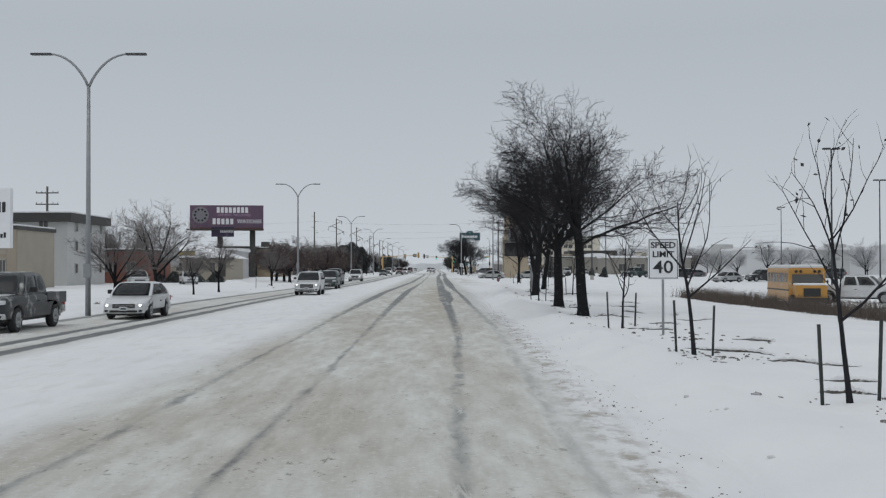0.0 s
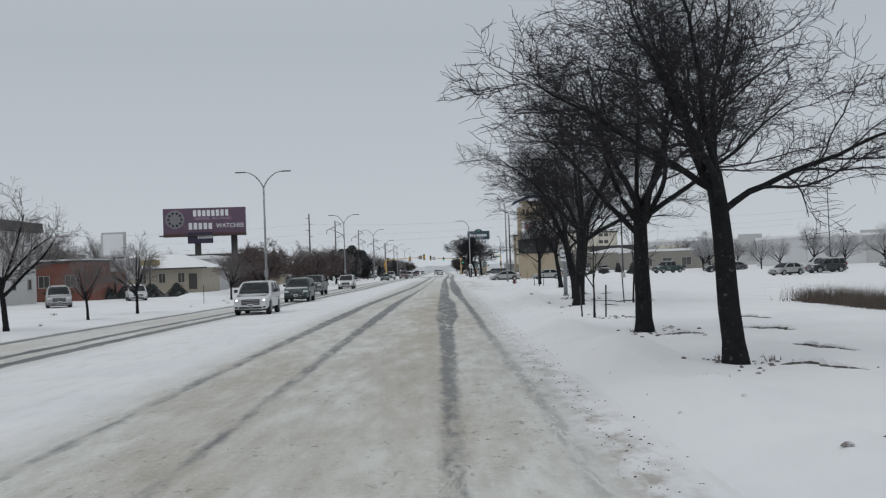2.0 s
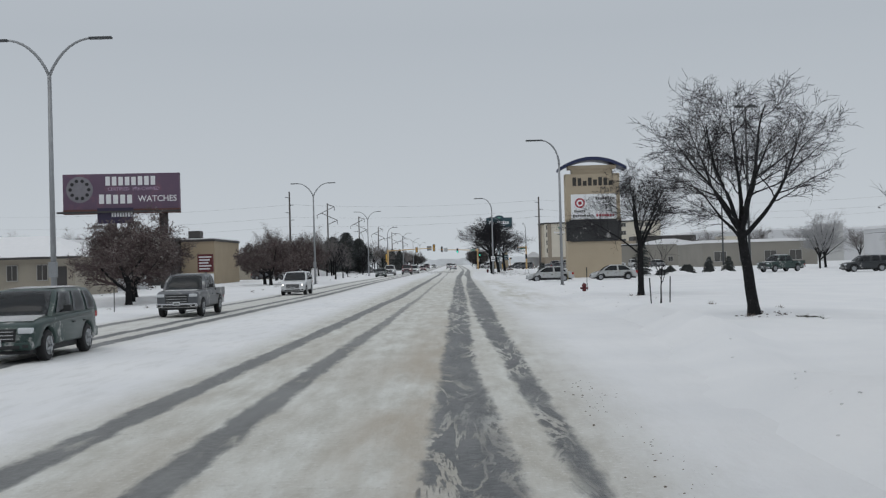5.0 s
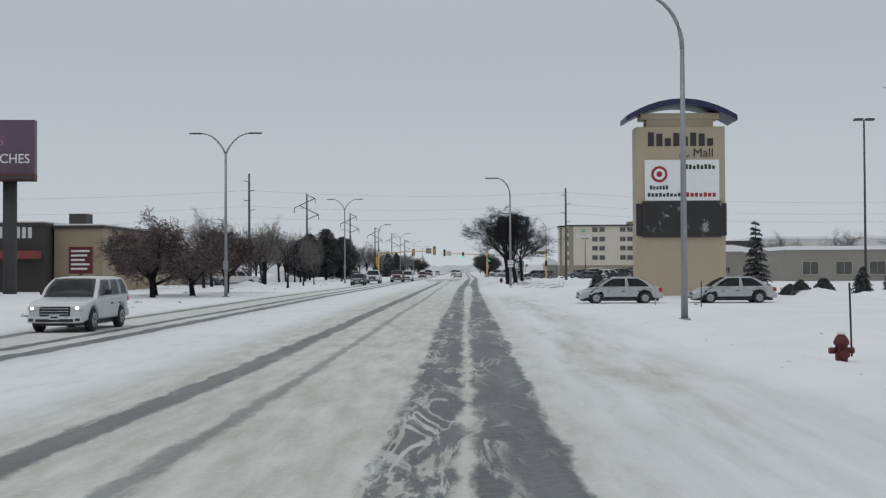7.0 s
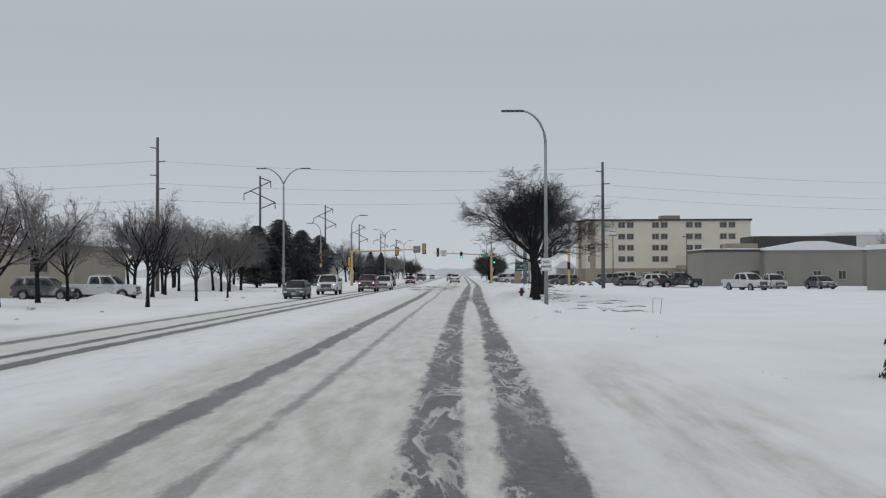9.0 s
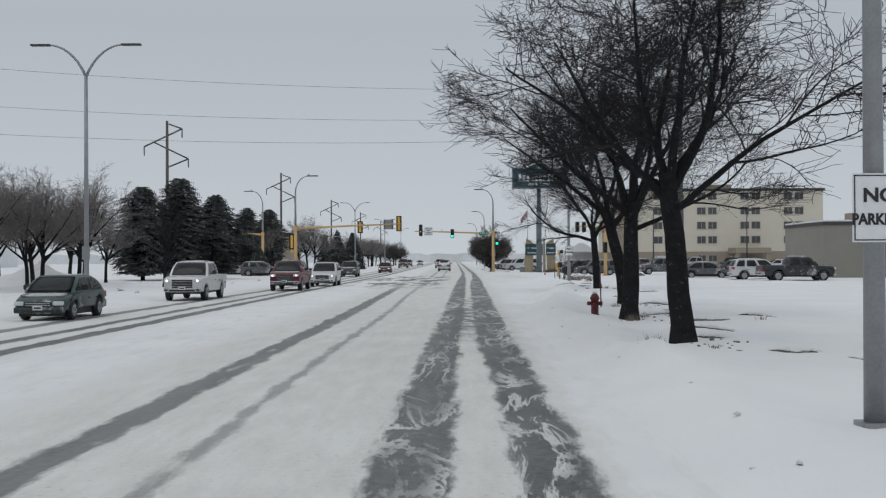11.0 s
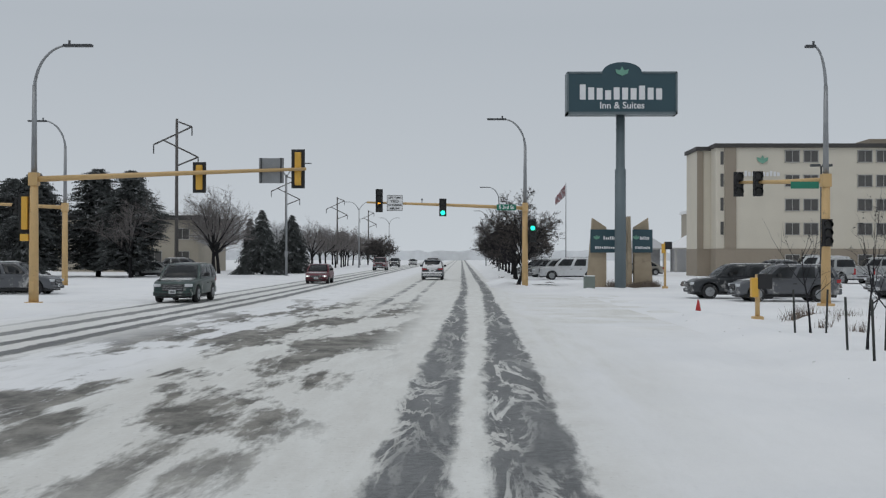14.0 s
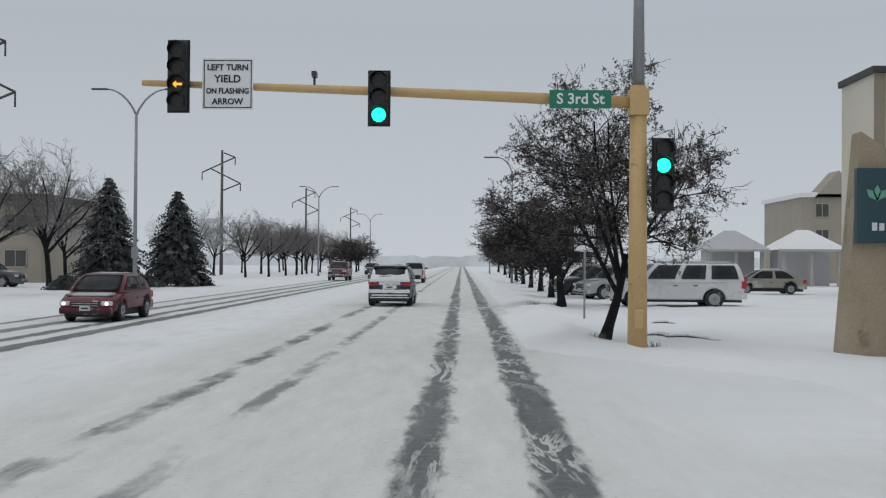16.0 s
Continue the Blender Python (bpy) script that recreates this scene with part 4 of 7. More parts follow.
# ---------------------------------------------------------------- utility poles and wires
def utility_pole(x, y, height, kind):
    ob = thing("utility_pole", x, y, ground_height(x, y), 0, "weathered wooden utility pole with crossarms", "utility pole", "utility poles")
    part("pole", tube(bmesh.new(), [(0, 0, -0.4), (0, 0, height)], [0.24, 0.15], 10), M_WOODPOLE, ob)
    if kind == "braced":
        for p, q in (((-2.6, 0, height - 2.9), (1.7, 0, height - 0.9)), ((1.7, 0, height - 0.9), (0.2, 0, height - 0.35)), ((-1.6, 0, height - 2.35), (2.4, 0, height - 4.3)), ((2.4, 0, height - 4.3), (0.2, 0, height - 5.2))):
            part("crossarm", tube(bmesh.new(), [p, q], 0.095, 6), M_WOODPOLE, ob)
        for ix, iz in ((-2.6, height - 2.9), (1.7, height - 0.9), (2.4, height - 4.3)):
            part("insulator", tube(bmesh.new(), [(ix, 0, iz), (ix, 0, iz - 1.0)], 0.07, 6), M_DARKPOLE, ob)
    elif kind == "posts":
        for i in range(4):
            s = 1 if i % 2 else -1
            part("insulator", tube(bmesh.new(), [(0, 0, height - 1.2 - i * 1.5), (s * 0.85, 0, height - 1.1 - i * 1.5)], 0.06, 6), M_DARKPOLE, ob)
    else:
        for dz in (0.9, 2.5, 4.1):
            arm = part("crossarm", boxed(-1.6, 1.6, -0.08, 0.08, height - dz - 0.08, height - dz + 0.08, 0.01), M_WOODPOLE, ob)
            for ix in (-1.5, -0.8, 0.8, 1.5):
                part("insulator", tube(bmesh.new(), [(ix, 0, height - dz + 0.06), (ix, 0, height - dz + 0.28)], 0.05, 6), M_DARKPOLE, arm)
    return ob


utility_pole(-54.5, 148, 13.4, "arms")
utility_pole(-32.1, 293, 16.9, "posts")
utility_pole(-31.0, 349.7, 17.7, "braced")
utility_pole(-29.5, 423.3, 17.3, "braced")
utility_pole(-28.3, 494, 16.2, "braced")
utility_pole(-27.2, 565, 16.0, "braced")
utility_pole(-26.0, 640, 16.0, "braced")
utility_pole(18.4, 307.5, 15.4, "posts")


def wire(a, b, sag, r=0.010):
    a, b = Vector(a), Vector(b)
    pts = [a.lerp(b, i / 16) - Vector((0, 0, sag * 4 * (i / 16) * (1 - i / 16))) for i in range(17)]
    ob = thing("overhead_wire", 0, 0, 0, 0, "thin dark power line strung between poles", "cable", "overhead wires")
    part("strand", tube(bmesh.new(), pts, r, 5), M_DARKPOLE, ob)


for dz, rz in ((14.45, 14.8), (12.0, 12.75), (10.2, 11.35)):
    wire((-32.1, 293, dz), (18.4, 307.5, rz), 0.8)
    wire((18.4, 307.5, rz), (110, 330, rz + 0.5), 1.6)
    wire((-120, 285, dz + 0.5), (-32.1, 293, dz), 1.6)


# ---------------------------------------------------------------- traffic signals
def signal_head(parent, x, y, z_mid, lit, sections=3, back=False, amber=None, shell=None):
    """A signal head; lit: the section that glows green, from the top; back: it faces away and shows its yellow housing."""
    h = 0.355 * sections
    s = 1 if back else -1
    wide = 0.135 if back else 0.19
    body = part("signal_head", boxed(x - wide, x + wide, y - 0.12, y + 0.12, z_mid - h / 2, z_mid + h / 2, 0.03), shell or (M_SIGYEL if back else M_BLACK), parent)
    if back:
        part("backplate", boxed(x - 0.29, x + 0.29, y + 0.02, y + 0.035, z_mid - h / 2 - 0.13, z_mid + h / 2 + 0.13, 0.005), M_BLACK, body)
    else:
        part("backplate", boxed(x - 0.235, x + 0.235, y - 0.02, y - 0.005, z_mid - h / 2 - 0.05, z_mid + h / 2 + 0.05, 0.005), M_BLACK, body)
    for i in range(sections):
        zc = z_mid + h / 2 - 0.355 * (i + 0.5)
        m = M_LENS_GREEN if i == lit else M_LENS_OFF
        part("lens", disc(bmesh.new(), (x, y + s * 0.125, zc), "y", 0.15, 0.02, 20), m, body, "glowing green lens" if i == lit else "")
        if i == amber:
            a = bmesh.new()
            yy = y + s * 0.142
            extrude_poly(a, [(x - 0.10, zc), (x - 0.02, zc + 0.08), (x - 0.02, zc + 0.025), (x + 0.1, zc + 0.025), (x + 0.1, zc - 0.025), (x - 0.02, zc - 0.025), (x - 0.02, zc - 0.08)], "y", yy - 0.004, yy + 0.003)
            part("arrow", a, M_LENS_AMBER, body, "glowing amber arrow")
        v = bmesh.new()
        ya, yb, n = y + s * 0.12, y + s * 0.34, 14
        rim = [[v.verts.new((x + 0.172 * math.cos(a), yy, zc + 0.172 * math.sin(a))) for yy in (ya, yb)] for a in [radians(-30 + 240 * k / n) for k in range(n + 1)]]
        for p, q in zip(rim, rim[1:]):
            v.faces.new((p[0], q[0], q[1], p[1])).smooth = True
        bmesh.ops.solidify(v, geom=list(v.faces), thickness=0.008)
        part("visor", v, M_SIGYEL if back else M_BLACK, body)
    return body


def signal_mast(x, y, label, arm_pts, lamp=None, z_top=9.2):
    ob = thing("traffic_signal", x, y, 0.02, 0, label, "traffic signal", "signal masts")
    part("pole", tube(bmesh.new(), [(0, 0, -0.2), (0, 0, 5.6)], [0.21, 0.17], 16), M_MAST, ob, "tan painted pole")
    part("upper_pole", tube(bmesh.new(), [(0, 0, 5.6), (0, 0, z_top + 0.2)], [0.13, 0.09], 12), M_GALV, ob, "grey steel upper pole")
    part("base_plate", boxed(-0.3, 0.3, -0.3, 0.3, -0.1, 0.09, 0.015), M_MAST, ob)
    part("access_door", boxed(-0.09, 0.09, -0.215, -0.17, 0.55, 0.95, 0.01), M_MAST, ob)
    part("mast_arm", tube(bmesh.new(), arm_pts, [0.13, 0.10, 0.065], 12), M_MAST, ob, "tan painted mast arm")
    part("clamp", boxed(-0.2, 0.2, -0.2, 0.2, arm_pts[0][2] - 0.28, arm_pts[0][2] + 0.28, 0.03), M_MAST, ob)
    if lamp:
        pts = [(lamp * 1.45 * (1 - math.cos(i / 9 * radians(84))), 0, z_top + 1.9 * math.sin(i / 9 * radians(84))) for i in range(10)]
        arm = part("lamp_arm", tube(bmesh.new(), pts, [0.08 - 0.004 * i for i in range(10)], 8), M_GALV, ob)
        part("lamp_head", boxed(min(lamp * 1.25, lamp * 2.5), max(lamp * 1.25, lamp * 2.5), -0.15, 0.15, z_top + 1.84, z_top + 1.95, 0.03), M_DARKPOLE, arm)
        part("photocell", tube(bmesh.new(), [(lamp * 1.5, 0, z_top + 1.95), (lamp * 1.5, 0, z_top + 2.12)], 0.05, 8), M_DARKPOLE, arm)
    return ob


mx = 6.53
mast = signal_mast(mx, 372.1, "tan traffic signal mast with a green light over the road", [(0, 0, 5.25), (-5, 0, 5.45), (-10.4, 0, 5.62)], -1)
signal_head(mast, -3.05 - mx, -0.22, 5.72, None, 4, amber=2)
signal_head(mast, 1.13 - mx, -0.22, 5.28, 2, 3)
signal_head(mast, 0.50, -0.05, 3.75, 1, 4)
yx = -2.03 - mx
yp = part("yield_panel", boxed(yx - 0.53, yx + 0.53, -0.22, -0.20, 5.04, 6.10), M_WHITE, mast, "white turn sign with black lettering")
yb = bmesh.new()
for x0, x1, z0, z1 in ((-0.5, 0.5, 1.01, 1.03), (-0.5, 0.5, 0.03, 0.05), (-0.5, -0.48, 0.03, 1.03), (0.48, 0.5, 0.03, 1.03)):
    box(yb, yx + x0, yx + x1, -0.226, -0.2205, 5.04 + z0, 5.04 + z1)
part("border", yb, M_INK, yp)
for text, dz, h in (("LEFT TURN", 0.87, 0.125), ("YIELD", 0.63, 0.155), ("ON FLASHING", 0.38, 0.115), ("ARROW", 0.16, 0.125)):
    words(text, h, yp, M_INK, yx, -0.2265, 5.04 + dz, bold=0.005, squeeze=0.86 if h < 0.12 else 0.98)
sx = 5.30 - mx
sp = part("street_name_panel", boxed(sx - 0.64, sx + 0.64, -0.20, -0.18, 5.10, 5.48, 0.005), M_GREENSIGN, mast, "green street name panel with white lettering")
words("S 3rd St", 0.22, sp, M_WHITE, sx, -0.2045, 5.29, bold=0.006)
cam_x = -0.25 - mx
part("detector", boxed(cam_x - 0.05, cam_x + 0.05, -0.12, 0.12, 5.75, 5.87, 0.01), M_DARKPOLE, mast)
part("detector_stem", tube(bmesh.new(), [(cam_x, 0, 5.5), (cam_x, 0, 5.76)], 0.025, 8), M_DARKPOLE, mast)

mlx = -16.0
mast_l = signal_mast(mlx, 346.1, "tan traffic signal mast that faces the oncoming traffic", [(0, 0, 5.35), (6, 0, 5.6), (11.7, 0, 5.8)], 1)
signal_head(mast_l, -4.67 - mlx, 0.22, 5.82, None, 4, True)
signal_head(mast_l, -8.93 - mlx, 0.22, 5.45, None, 3, True)
signal_head(mast_l, -0.42, 0.1, 3.9, None, 4, True)
part("sign_back", boxed(-6.35 - mlx, -5.28 - mlx, 0.20, 0.22, 5.2, 6.28), M_GALV, mast_l, "bare metal back of a sign")
for bx in (-6.25, -5.40):
    part("sign_bracket", boxed(bx - 0.03 - mlx, bx + 0.03 - mlx, 0.15, 0.198, 5.2, 6.28), M_DARKPOLE, mast_l)
part("push_button_box", boxed(-0.55, -0.2, -0.16, 0.16, 2.7, 3.0, 0.02), M_SIGYEL, mast_l)
far_l = signal_mast(-24.2, 373, "tan traffic signal mast across the side street", [(0, 0, 5.3), (-4, 0, 5.5), (-8, 0, 5.7)], -1)
signal_head(far_l, -3.2, -0.22, 5.4, None, 3)
signal_head(far_l, -5.4, -0.22, 5.5, None, 3)
near_r = signal_mast(17.95, 346.5, "tan traffic signal mast at the hotel corner", [(0, 0, 5.35), (-1.2, 2.4, 5.45), (-2.6, 5.2, 5.6)], -0.35)
signal_head(near_r, -1.9, 3.8, 5.45, None, 3)
signal_head(near_r, -2.5, 5.0, 5.5, None, 3)
signal_head(near_r, -0.05, -0.3, 3.1, None, 3)
part("street_name_panel", boxed(-1.5, -0.3, -0.02, 0.0, 5.0, 5.3), M_GREENSIGN, near_r)


def ped_post(x, y, h):
    ob = thing("crossing_post", x, y, 0.1, 0, "short yellow pedestrian signal post in the snow", "signal post", "pedestrian posts")
    part("post", tube(bmesh.new(), [(0, 0, -0.2), (0, 0, h)], 0.075, 10), M_MAST, ob)
    part("footing", boxed(-0.16, 0.16, -0.16, 0.16, -0.1, 0.16, 0.02), M_MAST, ob)
    part("signal_box", boxed(-0.02, 0.42, -0.17, 0.12, h - 0.45, h + 0.02, 0.03), M_BLACK, ob)
    part("hood", boxed(-0.2, 0.0, -0.14, 0.14, h - 0.7, h - 0.1, 0.03), M_SIGYEL, ob)


ped_post(15.0, 368.2, 2.9)
ped_post(11.5, 333.0, 1.45)


# ---------------------------------------------------------------- buildings
M_APT = mat("pale_siding", (0.50, 0.50, 0.49), 0.85, vary=0.08, scale=0.6, fine=8)
M_TANWALL = mat("tan_stucco", (0.36, 0.325, 0.265), 0.85, vary=0.10, scale=0.6, bump=0.1, fine=10)
M_TANBLOCK = mat("ochre_stucco", (0.34, 0.275, 0.19), 0.85, vary=0.10, scale=0.5, bump=0.1, fine=10)
M_CREAM = mat("cream_stucco", (0.63, 0.585, 0.495), 0.85, vary=0.07, scale=0.4, bump=0.1, fine=10)
M_CREAM_DARK = mat("brown_stucco", (0.31, 0.265, 0.21), 0.85, vary=0.08, scale=0.4, bump=0.1, fine=10)
M_PYLON = mat("sandy_stucco", (0.42, 0.35, 0.255), 0.85, vary=0.07, scale=0.5, bump=0.12, fine=14)
M_BRICKRED = mat("red_brick", (0.205, 0.085, 0.065), 0.85, vary=0.18, scale=1.0, bump=0.2, fine=12)
M_GREYWALL = mat("grey_concrete_wall", (0.47, 0.47, 0.475), 0.85, vary=0.10, scale=0.3, bump=0.1, fine=6)
M_SHOP = mat("grey_brown_block", (0.27, 0.255, 0.225), 0.9, vary=0.12, scale=0.4, bump=0.12, fine=8)
# mall wall colour lifted towards the sky, with the haze painted in
M_MALL = mat("haze_pale_wall", (0.62, 0.625, 0.635), 0.85, vary=0.08, scale=0.25, bump=0.1, fine=5)
M_ROOFDARK = mat("dark_roof_edge", (0.055, 0.052, 0.05), 0.7, vary=0.2, scale=0.6)
M_NAVY = mat("navy_metal_roof", (0.018, 0.026, 0.075), 0.45, 0.2, 0.12, 0.8)
M_TEAL = mat("dark_teal_sign_face", (0.030, 0.070, 0.088), 0.4, vary=0.06, scale=0.7)
M_TEALPOLE = mat("grey_blue_pole_paint", (0.135, 0.17, 0.185), 0.5, 0.2, 0.12, 1.0)
M_PURPLE = mat("purple_billboard_print", (0.118, 0.072, 0.115), 0.45, vary=0.14, scale=0.3, tint=(0.17, 0.085, 0.12), amount=0.3, spots=0.3)
M_SIGNWHITE = mat("white_sign_letter", (0.75, 0.75, 0.76), 0.5, vary=0.05)
M_LED = mat("switched_off_led_board", (0.02, 0.02, 0.021), 0.5, vary=0.35, scale=1.6, tint=(0.34, 0.33, 0.32), amount=0.10, spots=1.2)
M_LEAFLOGO = mat("pale_green_emblem", (0.16, 0.36, 0.27), 0.5, vary=0.06)
M_TARGETRED = mat("crimson_sign_print", (0.33, 0.015, 0.03), 0.5, vary=0.06)
M_BROWNLETTER = mat("dark_bronze_letter", (0.03, 0.026, 0.022), 0.45, vary=0.1)
M_FRAME = mat("pale_window_frame", (0.42, 0.41, 0.39), 0.6, vary=0.08)
M_AWNING = mat("faded_red_awning", (0.26, 0.06, 0.06), 0.7, vary=0.15)
M_YELLOW = mat("yellow_sign_print", (0.42, 0.34, 0.15), 0.5, vary=0.1)


def window(parent, x, z, w, h, y, side=None):
    """A framed pane set on a wall that faces -y, or +x where side gives that wall's x."""
    t = 0.07
    f = bmesh.new()
    if side is None:
        for x0, x1, z0, z1 in ((x - w / 2, x + w / 2, z + h / 2 - t, z + h / 2), (x - w / 2, x + w / 2, z - h / 2, z - h / 2 + t), (x - w / 2, x - w / 2 + t, z - h / 2, z + h / 2), (x + w / 2 - t, x + w / 2, z - h / 2, z + h / 2), (x - t / 3, x + t / 3, z - h / 2, z + h / 2)):
            box(f, x0, x1, y - 0.09, y - 0.004, z0, z1)
        fr = part("window", f, M_FRAME, parent)
        part("pane", boxed(x - w / 2 + t * 0.8, x + w / 2 - t * 0.8, y - 0.045, y - 0.006, z - h / 2 + t * 0.8, z + h / 2 - t * 0.8), M_WINDOW, fr)
    else:
        for y0, y1, z0, z1 in ((y - w / 2, y + w / 2, z + h / 2 - t, z + h / 2), (y - w / 2, y + w / 2, z - h / 2, z - h / 2 + t), (y - w / 2, y - w / 2 + t, z - h / 2, z + h / 2), (y + w / 2 - t, y + w / 2, z - h / 2, z + h / 2)):
            box(f, side + 0.004, side + 0.09, y0, y1, z0, z1)
        fr = part("window", f, M_FRAME, parent)
        part("pane", boxed(side + 0.006, side + 0.045, y - w / 2 + t, y + w / 2 - t, z - h / 2 + t, z + h / 2 - t), M_WINDOW, fr)


def block(name, x0, x1, y0, y1, z0, h, wall, roof, label, cap=0.35, over=0.25, snow=True):
    ob = thing(name, x0, y0, z0, 0, label, "building", "buildings beside the road")
    w, d = x1 - x0, y1 - y0
    part("wall", boxed(0, w, 0, d, -0.6, h), wall, ob)
    r = part("roof", boxed(-over, w + over, -over, d + over, h - cap, h + 0.05, 0.02), roof, ob)
    if snow:
        part("roof_snow", boxed(-over + 0.1, w + over - 0.1, -over + 0.1, d + over - 0.1, h + 0.04, h + 0.2, 0.05), M_SNOWCAP, r, "settled snow")
    return ob


apt = block("apartment_building", -60, -40.0, 112, 126, 0.6, 7.4, M_APT, M_ROOFDARK, "pale three-storey apartment building with a dark overhanging roof", 0.9, 0.6)
for zz in (1.4, 3.9, 6.0):
    for xx in (2.2, 6.0, 9.8, 13.6, 17.4):
        window(apt, xx, zz, 1.1, 1.2, 0)
    for yy in (3.0, 8.0, 12.0):
        window(apt, 0, zz, 1.0, 1.1, yy, 20.0)
tan = block("office_building", -54.8, -38.4, 92.5, 103, 0.6, 5.3, M_TANWALL, M_ROOFDARK, "tan two-storey office building with narrow windows", 0.3, 0.15)
for zz in (1.5, 4.0):
    for i in range(7):
        window(tan, 15.2 - i * 2.0, zz, 0.7, 1.5, 0)
part("band", boxed(-0.02, 16.42, -0.05, 0.0, 2.5, 2.75), M_CREAM_DARK, tan)
part("corner_pilaster", boxed(15.6, 16.44, -0.08, 0.3, -0.3, 5.0), M_CREAM_DARK, tan)
brick = block("brick_building", -43, -36.0, 131, 143, 0.6, 3.7, M_BRICKRED, M_ROOFDARK, "red brick shop with a flat roof", 0.2, 0.1)
window(brick, 2.0, 1.6, 1.2, 1.3, 0)
window(brick, 4.8, 1.6, 1.2, 1.3, 0)
wing = block("brick_shop", -61, -43.3, 134, 146, 0.6, 2.7, M_BRICKRED, M_SNOWCAP, "low red brick shop with snow on its roof", 0.25, 0.3)
for i in range(4):
    window(wing, 2.5 + i * 4, 1.3, 1.6, 1.3, 0)
rest = thing("restaurant", -47, 166, 0.6, 0, "low tan restaurant with a snow-covered hipped roof", "building", "buildings beside the road")
part("wall", boxed(0, 15, 0, 12, -0.6, 3.0), M_TANWALL, rest)
rb = bmesh.new()
lo = [rb.verts.new(p) for p in ((-0.8, -0.8, 2.9), (15.8, -0.8, 2.9), (15.8, 12.8, 2.9), (-0.8, 12.8, 2.9))]
hi = [rb.verts.new(p) for p in ((4, 5.2, 4.9), (11, 5.2, 4.9), (11, 6.8, 4.9), (4, 6.8, 4.9))]
rb.faces.new(lo[::-1]), rb.faces.new(hi)
for i in range(4):
    rb.faces.new((lo[i], lo[(i + 1) % 4], hi[(i + 1) % 4], hi[i]))
part("roof", rb, M_SNOWCAP, rest, "hipped roof under snow")
part("fascia", boxed(-0.85, 15.85, -0.86, -0.8, 2.75, 2.95), M_ROOFDARK, rest)
for i in range(5):
    window(rest, 1.8 + i * 2.6, 1.6, 1.0, 1.4, 0)
part("door", boxed(13.2, 14.3, -0.06, 0, 0, 2.1), M_ROOFDARK, rest)
back = block("long_building", -70, -34, 182, 196, 0.6, 4.6, M_GREYWALL, M_SNOWCAP, "long low grey building with snow on the roof", 0.3, 0.3)
for i in range(8):
    window(back, 3 + i * 4.2, 2.2, 1.8, 1.4, 0)
hall = block("motel_building", -58, -36.5, 219, 236, 0.5, 5.8, M_ROOFDARK, M_ROOFDARK, "dark motel building with white letters on its wall", 0.3, 0.1)
letter_bars(hall, M_SIGNWHITE, random.Random(3), 19.0, 5.0, -0.01, 6, 3.2, 1.1, 0.35, 0.15)
part("awning", boxed(4, 21.3, -1.4, 0, 2.6, 3.3, 0.03), M_AWNING, hall, "faded red awning")
tanb = block("tan_building", -36.3, -31.8, 221, 238, 0.5, 5.6, M_TANBLOCK, M_ROOFDARK, "plain tan stucco building with a dark cornice", 0.25, 0.15)
part("rooftop_unit", boxed(0.3, 1.9, 3, 5, 5.6, 6.9, 0.03), M_ROOFDARK, tanb)
low_left = block("flat_building", -64, -30.5, 262, 276, 0.4, 4.4, M_TANWALL, M_SNOWCAP, "long tan building behind parked trucks", 0.3, 0.4)
for i in range(7):
    window(low_left, 3 + i * 4.6, 2.4, 1.6, 1.2, 0)
apts2 = block("apartment_building", -48, -30, 436, 452, 0.4, 6.6, M_TANWALL, M_ROOFDARK, "tan apartment building behind the trees", 0.5, 0.5)
for zz in (1.6, 4.4):
    for i in range(5):
        window(apts2, 2.4 + i * 3.4, zz, 1.8, 1.4, 0)

hotel = thing("hotel", 27.75, 410.8, 0, 0, "cream five-storey hotel with paired windows and brown ground floor", "building", "buildings beside the road")
part("wall", boxed(0, 35, 0, 9.5, 2.9, 13.0), M_CREAM, hotel, "cream stucco upper walls")
part("ground_floor", boxed(-0.02, 35.02, -0.06, 9.5, -0.4, 2.92), M_CREAM_DARK, hotel, "brown stucco ground floor")
part("stair_tower", boxed(-1.35, 0.0, 2.4, 7.9, 2.9, 12.9), M_CREAM, hotel)
part("tower_base", boxed(-1.37, 0.0, 2.38, 7.92, -0.4, 2.9), M_CREAM_DARK, hotel)
part("tower_pilaster", boxed(-1.38, -0.75, 2.3, 2.4, 2.9, 12.8), M_CREAM_DARK, hotel)
part("cornice", boxed(-0.2, 35.3, -0.3, 9.7, 13.0, 13.4, 0.04), M_ROOFDARK, hotel)
part("tower_cornice", boxed(-1.55, 0.0, 2.1, 8.1, 12.9, 13.3, 0.04), M_ROOFDARK, hotel)
part("pilaster", boxed(0.85, 2.0, -0.12, 0, 2.9, 13.0), M_CREAM_DARK, hotel)
part("rooftop_unit", boxed(17, 21, 5, 9, 13.4, 14.4, 0.05), M_CREAM_DARK, hotel)
for zz in (4.9, 7.3, 9.7, 12.15):
    for cx in (8.5, 15.7, 22.9, 30.1):
        for dx in (-0.92, 0.92):
            window(hotel, cx + dx, zz - 0.02, 1.5, 1.25, 0)
for zz in (5.0, 7.4, 9.8, 12.0):
    part("slit_window", boxed(0.45, 0.75, -0.05, -0.004, zz - 0.7, zz + 0.6), M_WINDOW, hotel)
for cx in (8.5, 15.7, 30.1):
    for dx in (-0.92, 0.92):
        window(hotel, cx + dx, 1.75, 1.5, 1.2, -0.06)
part("entrance_portal", boxed(19.2, 25.0, -5.0, -0.06, 2.6, 3.5, 0.05), M_CREAM_DARK, hotel)
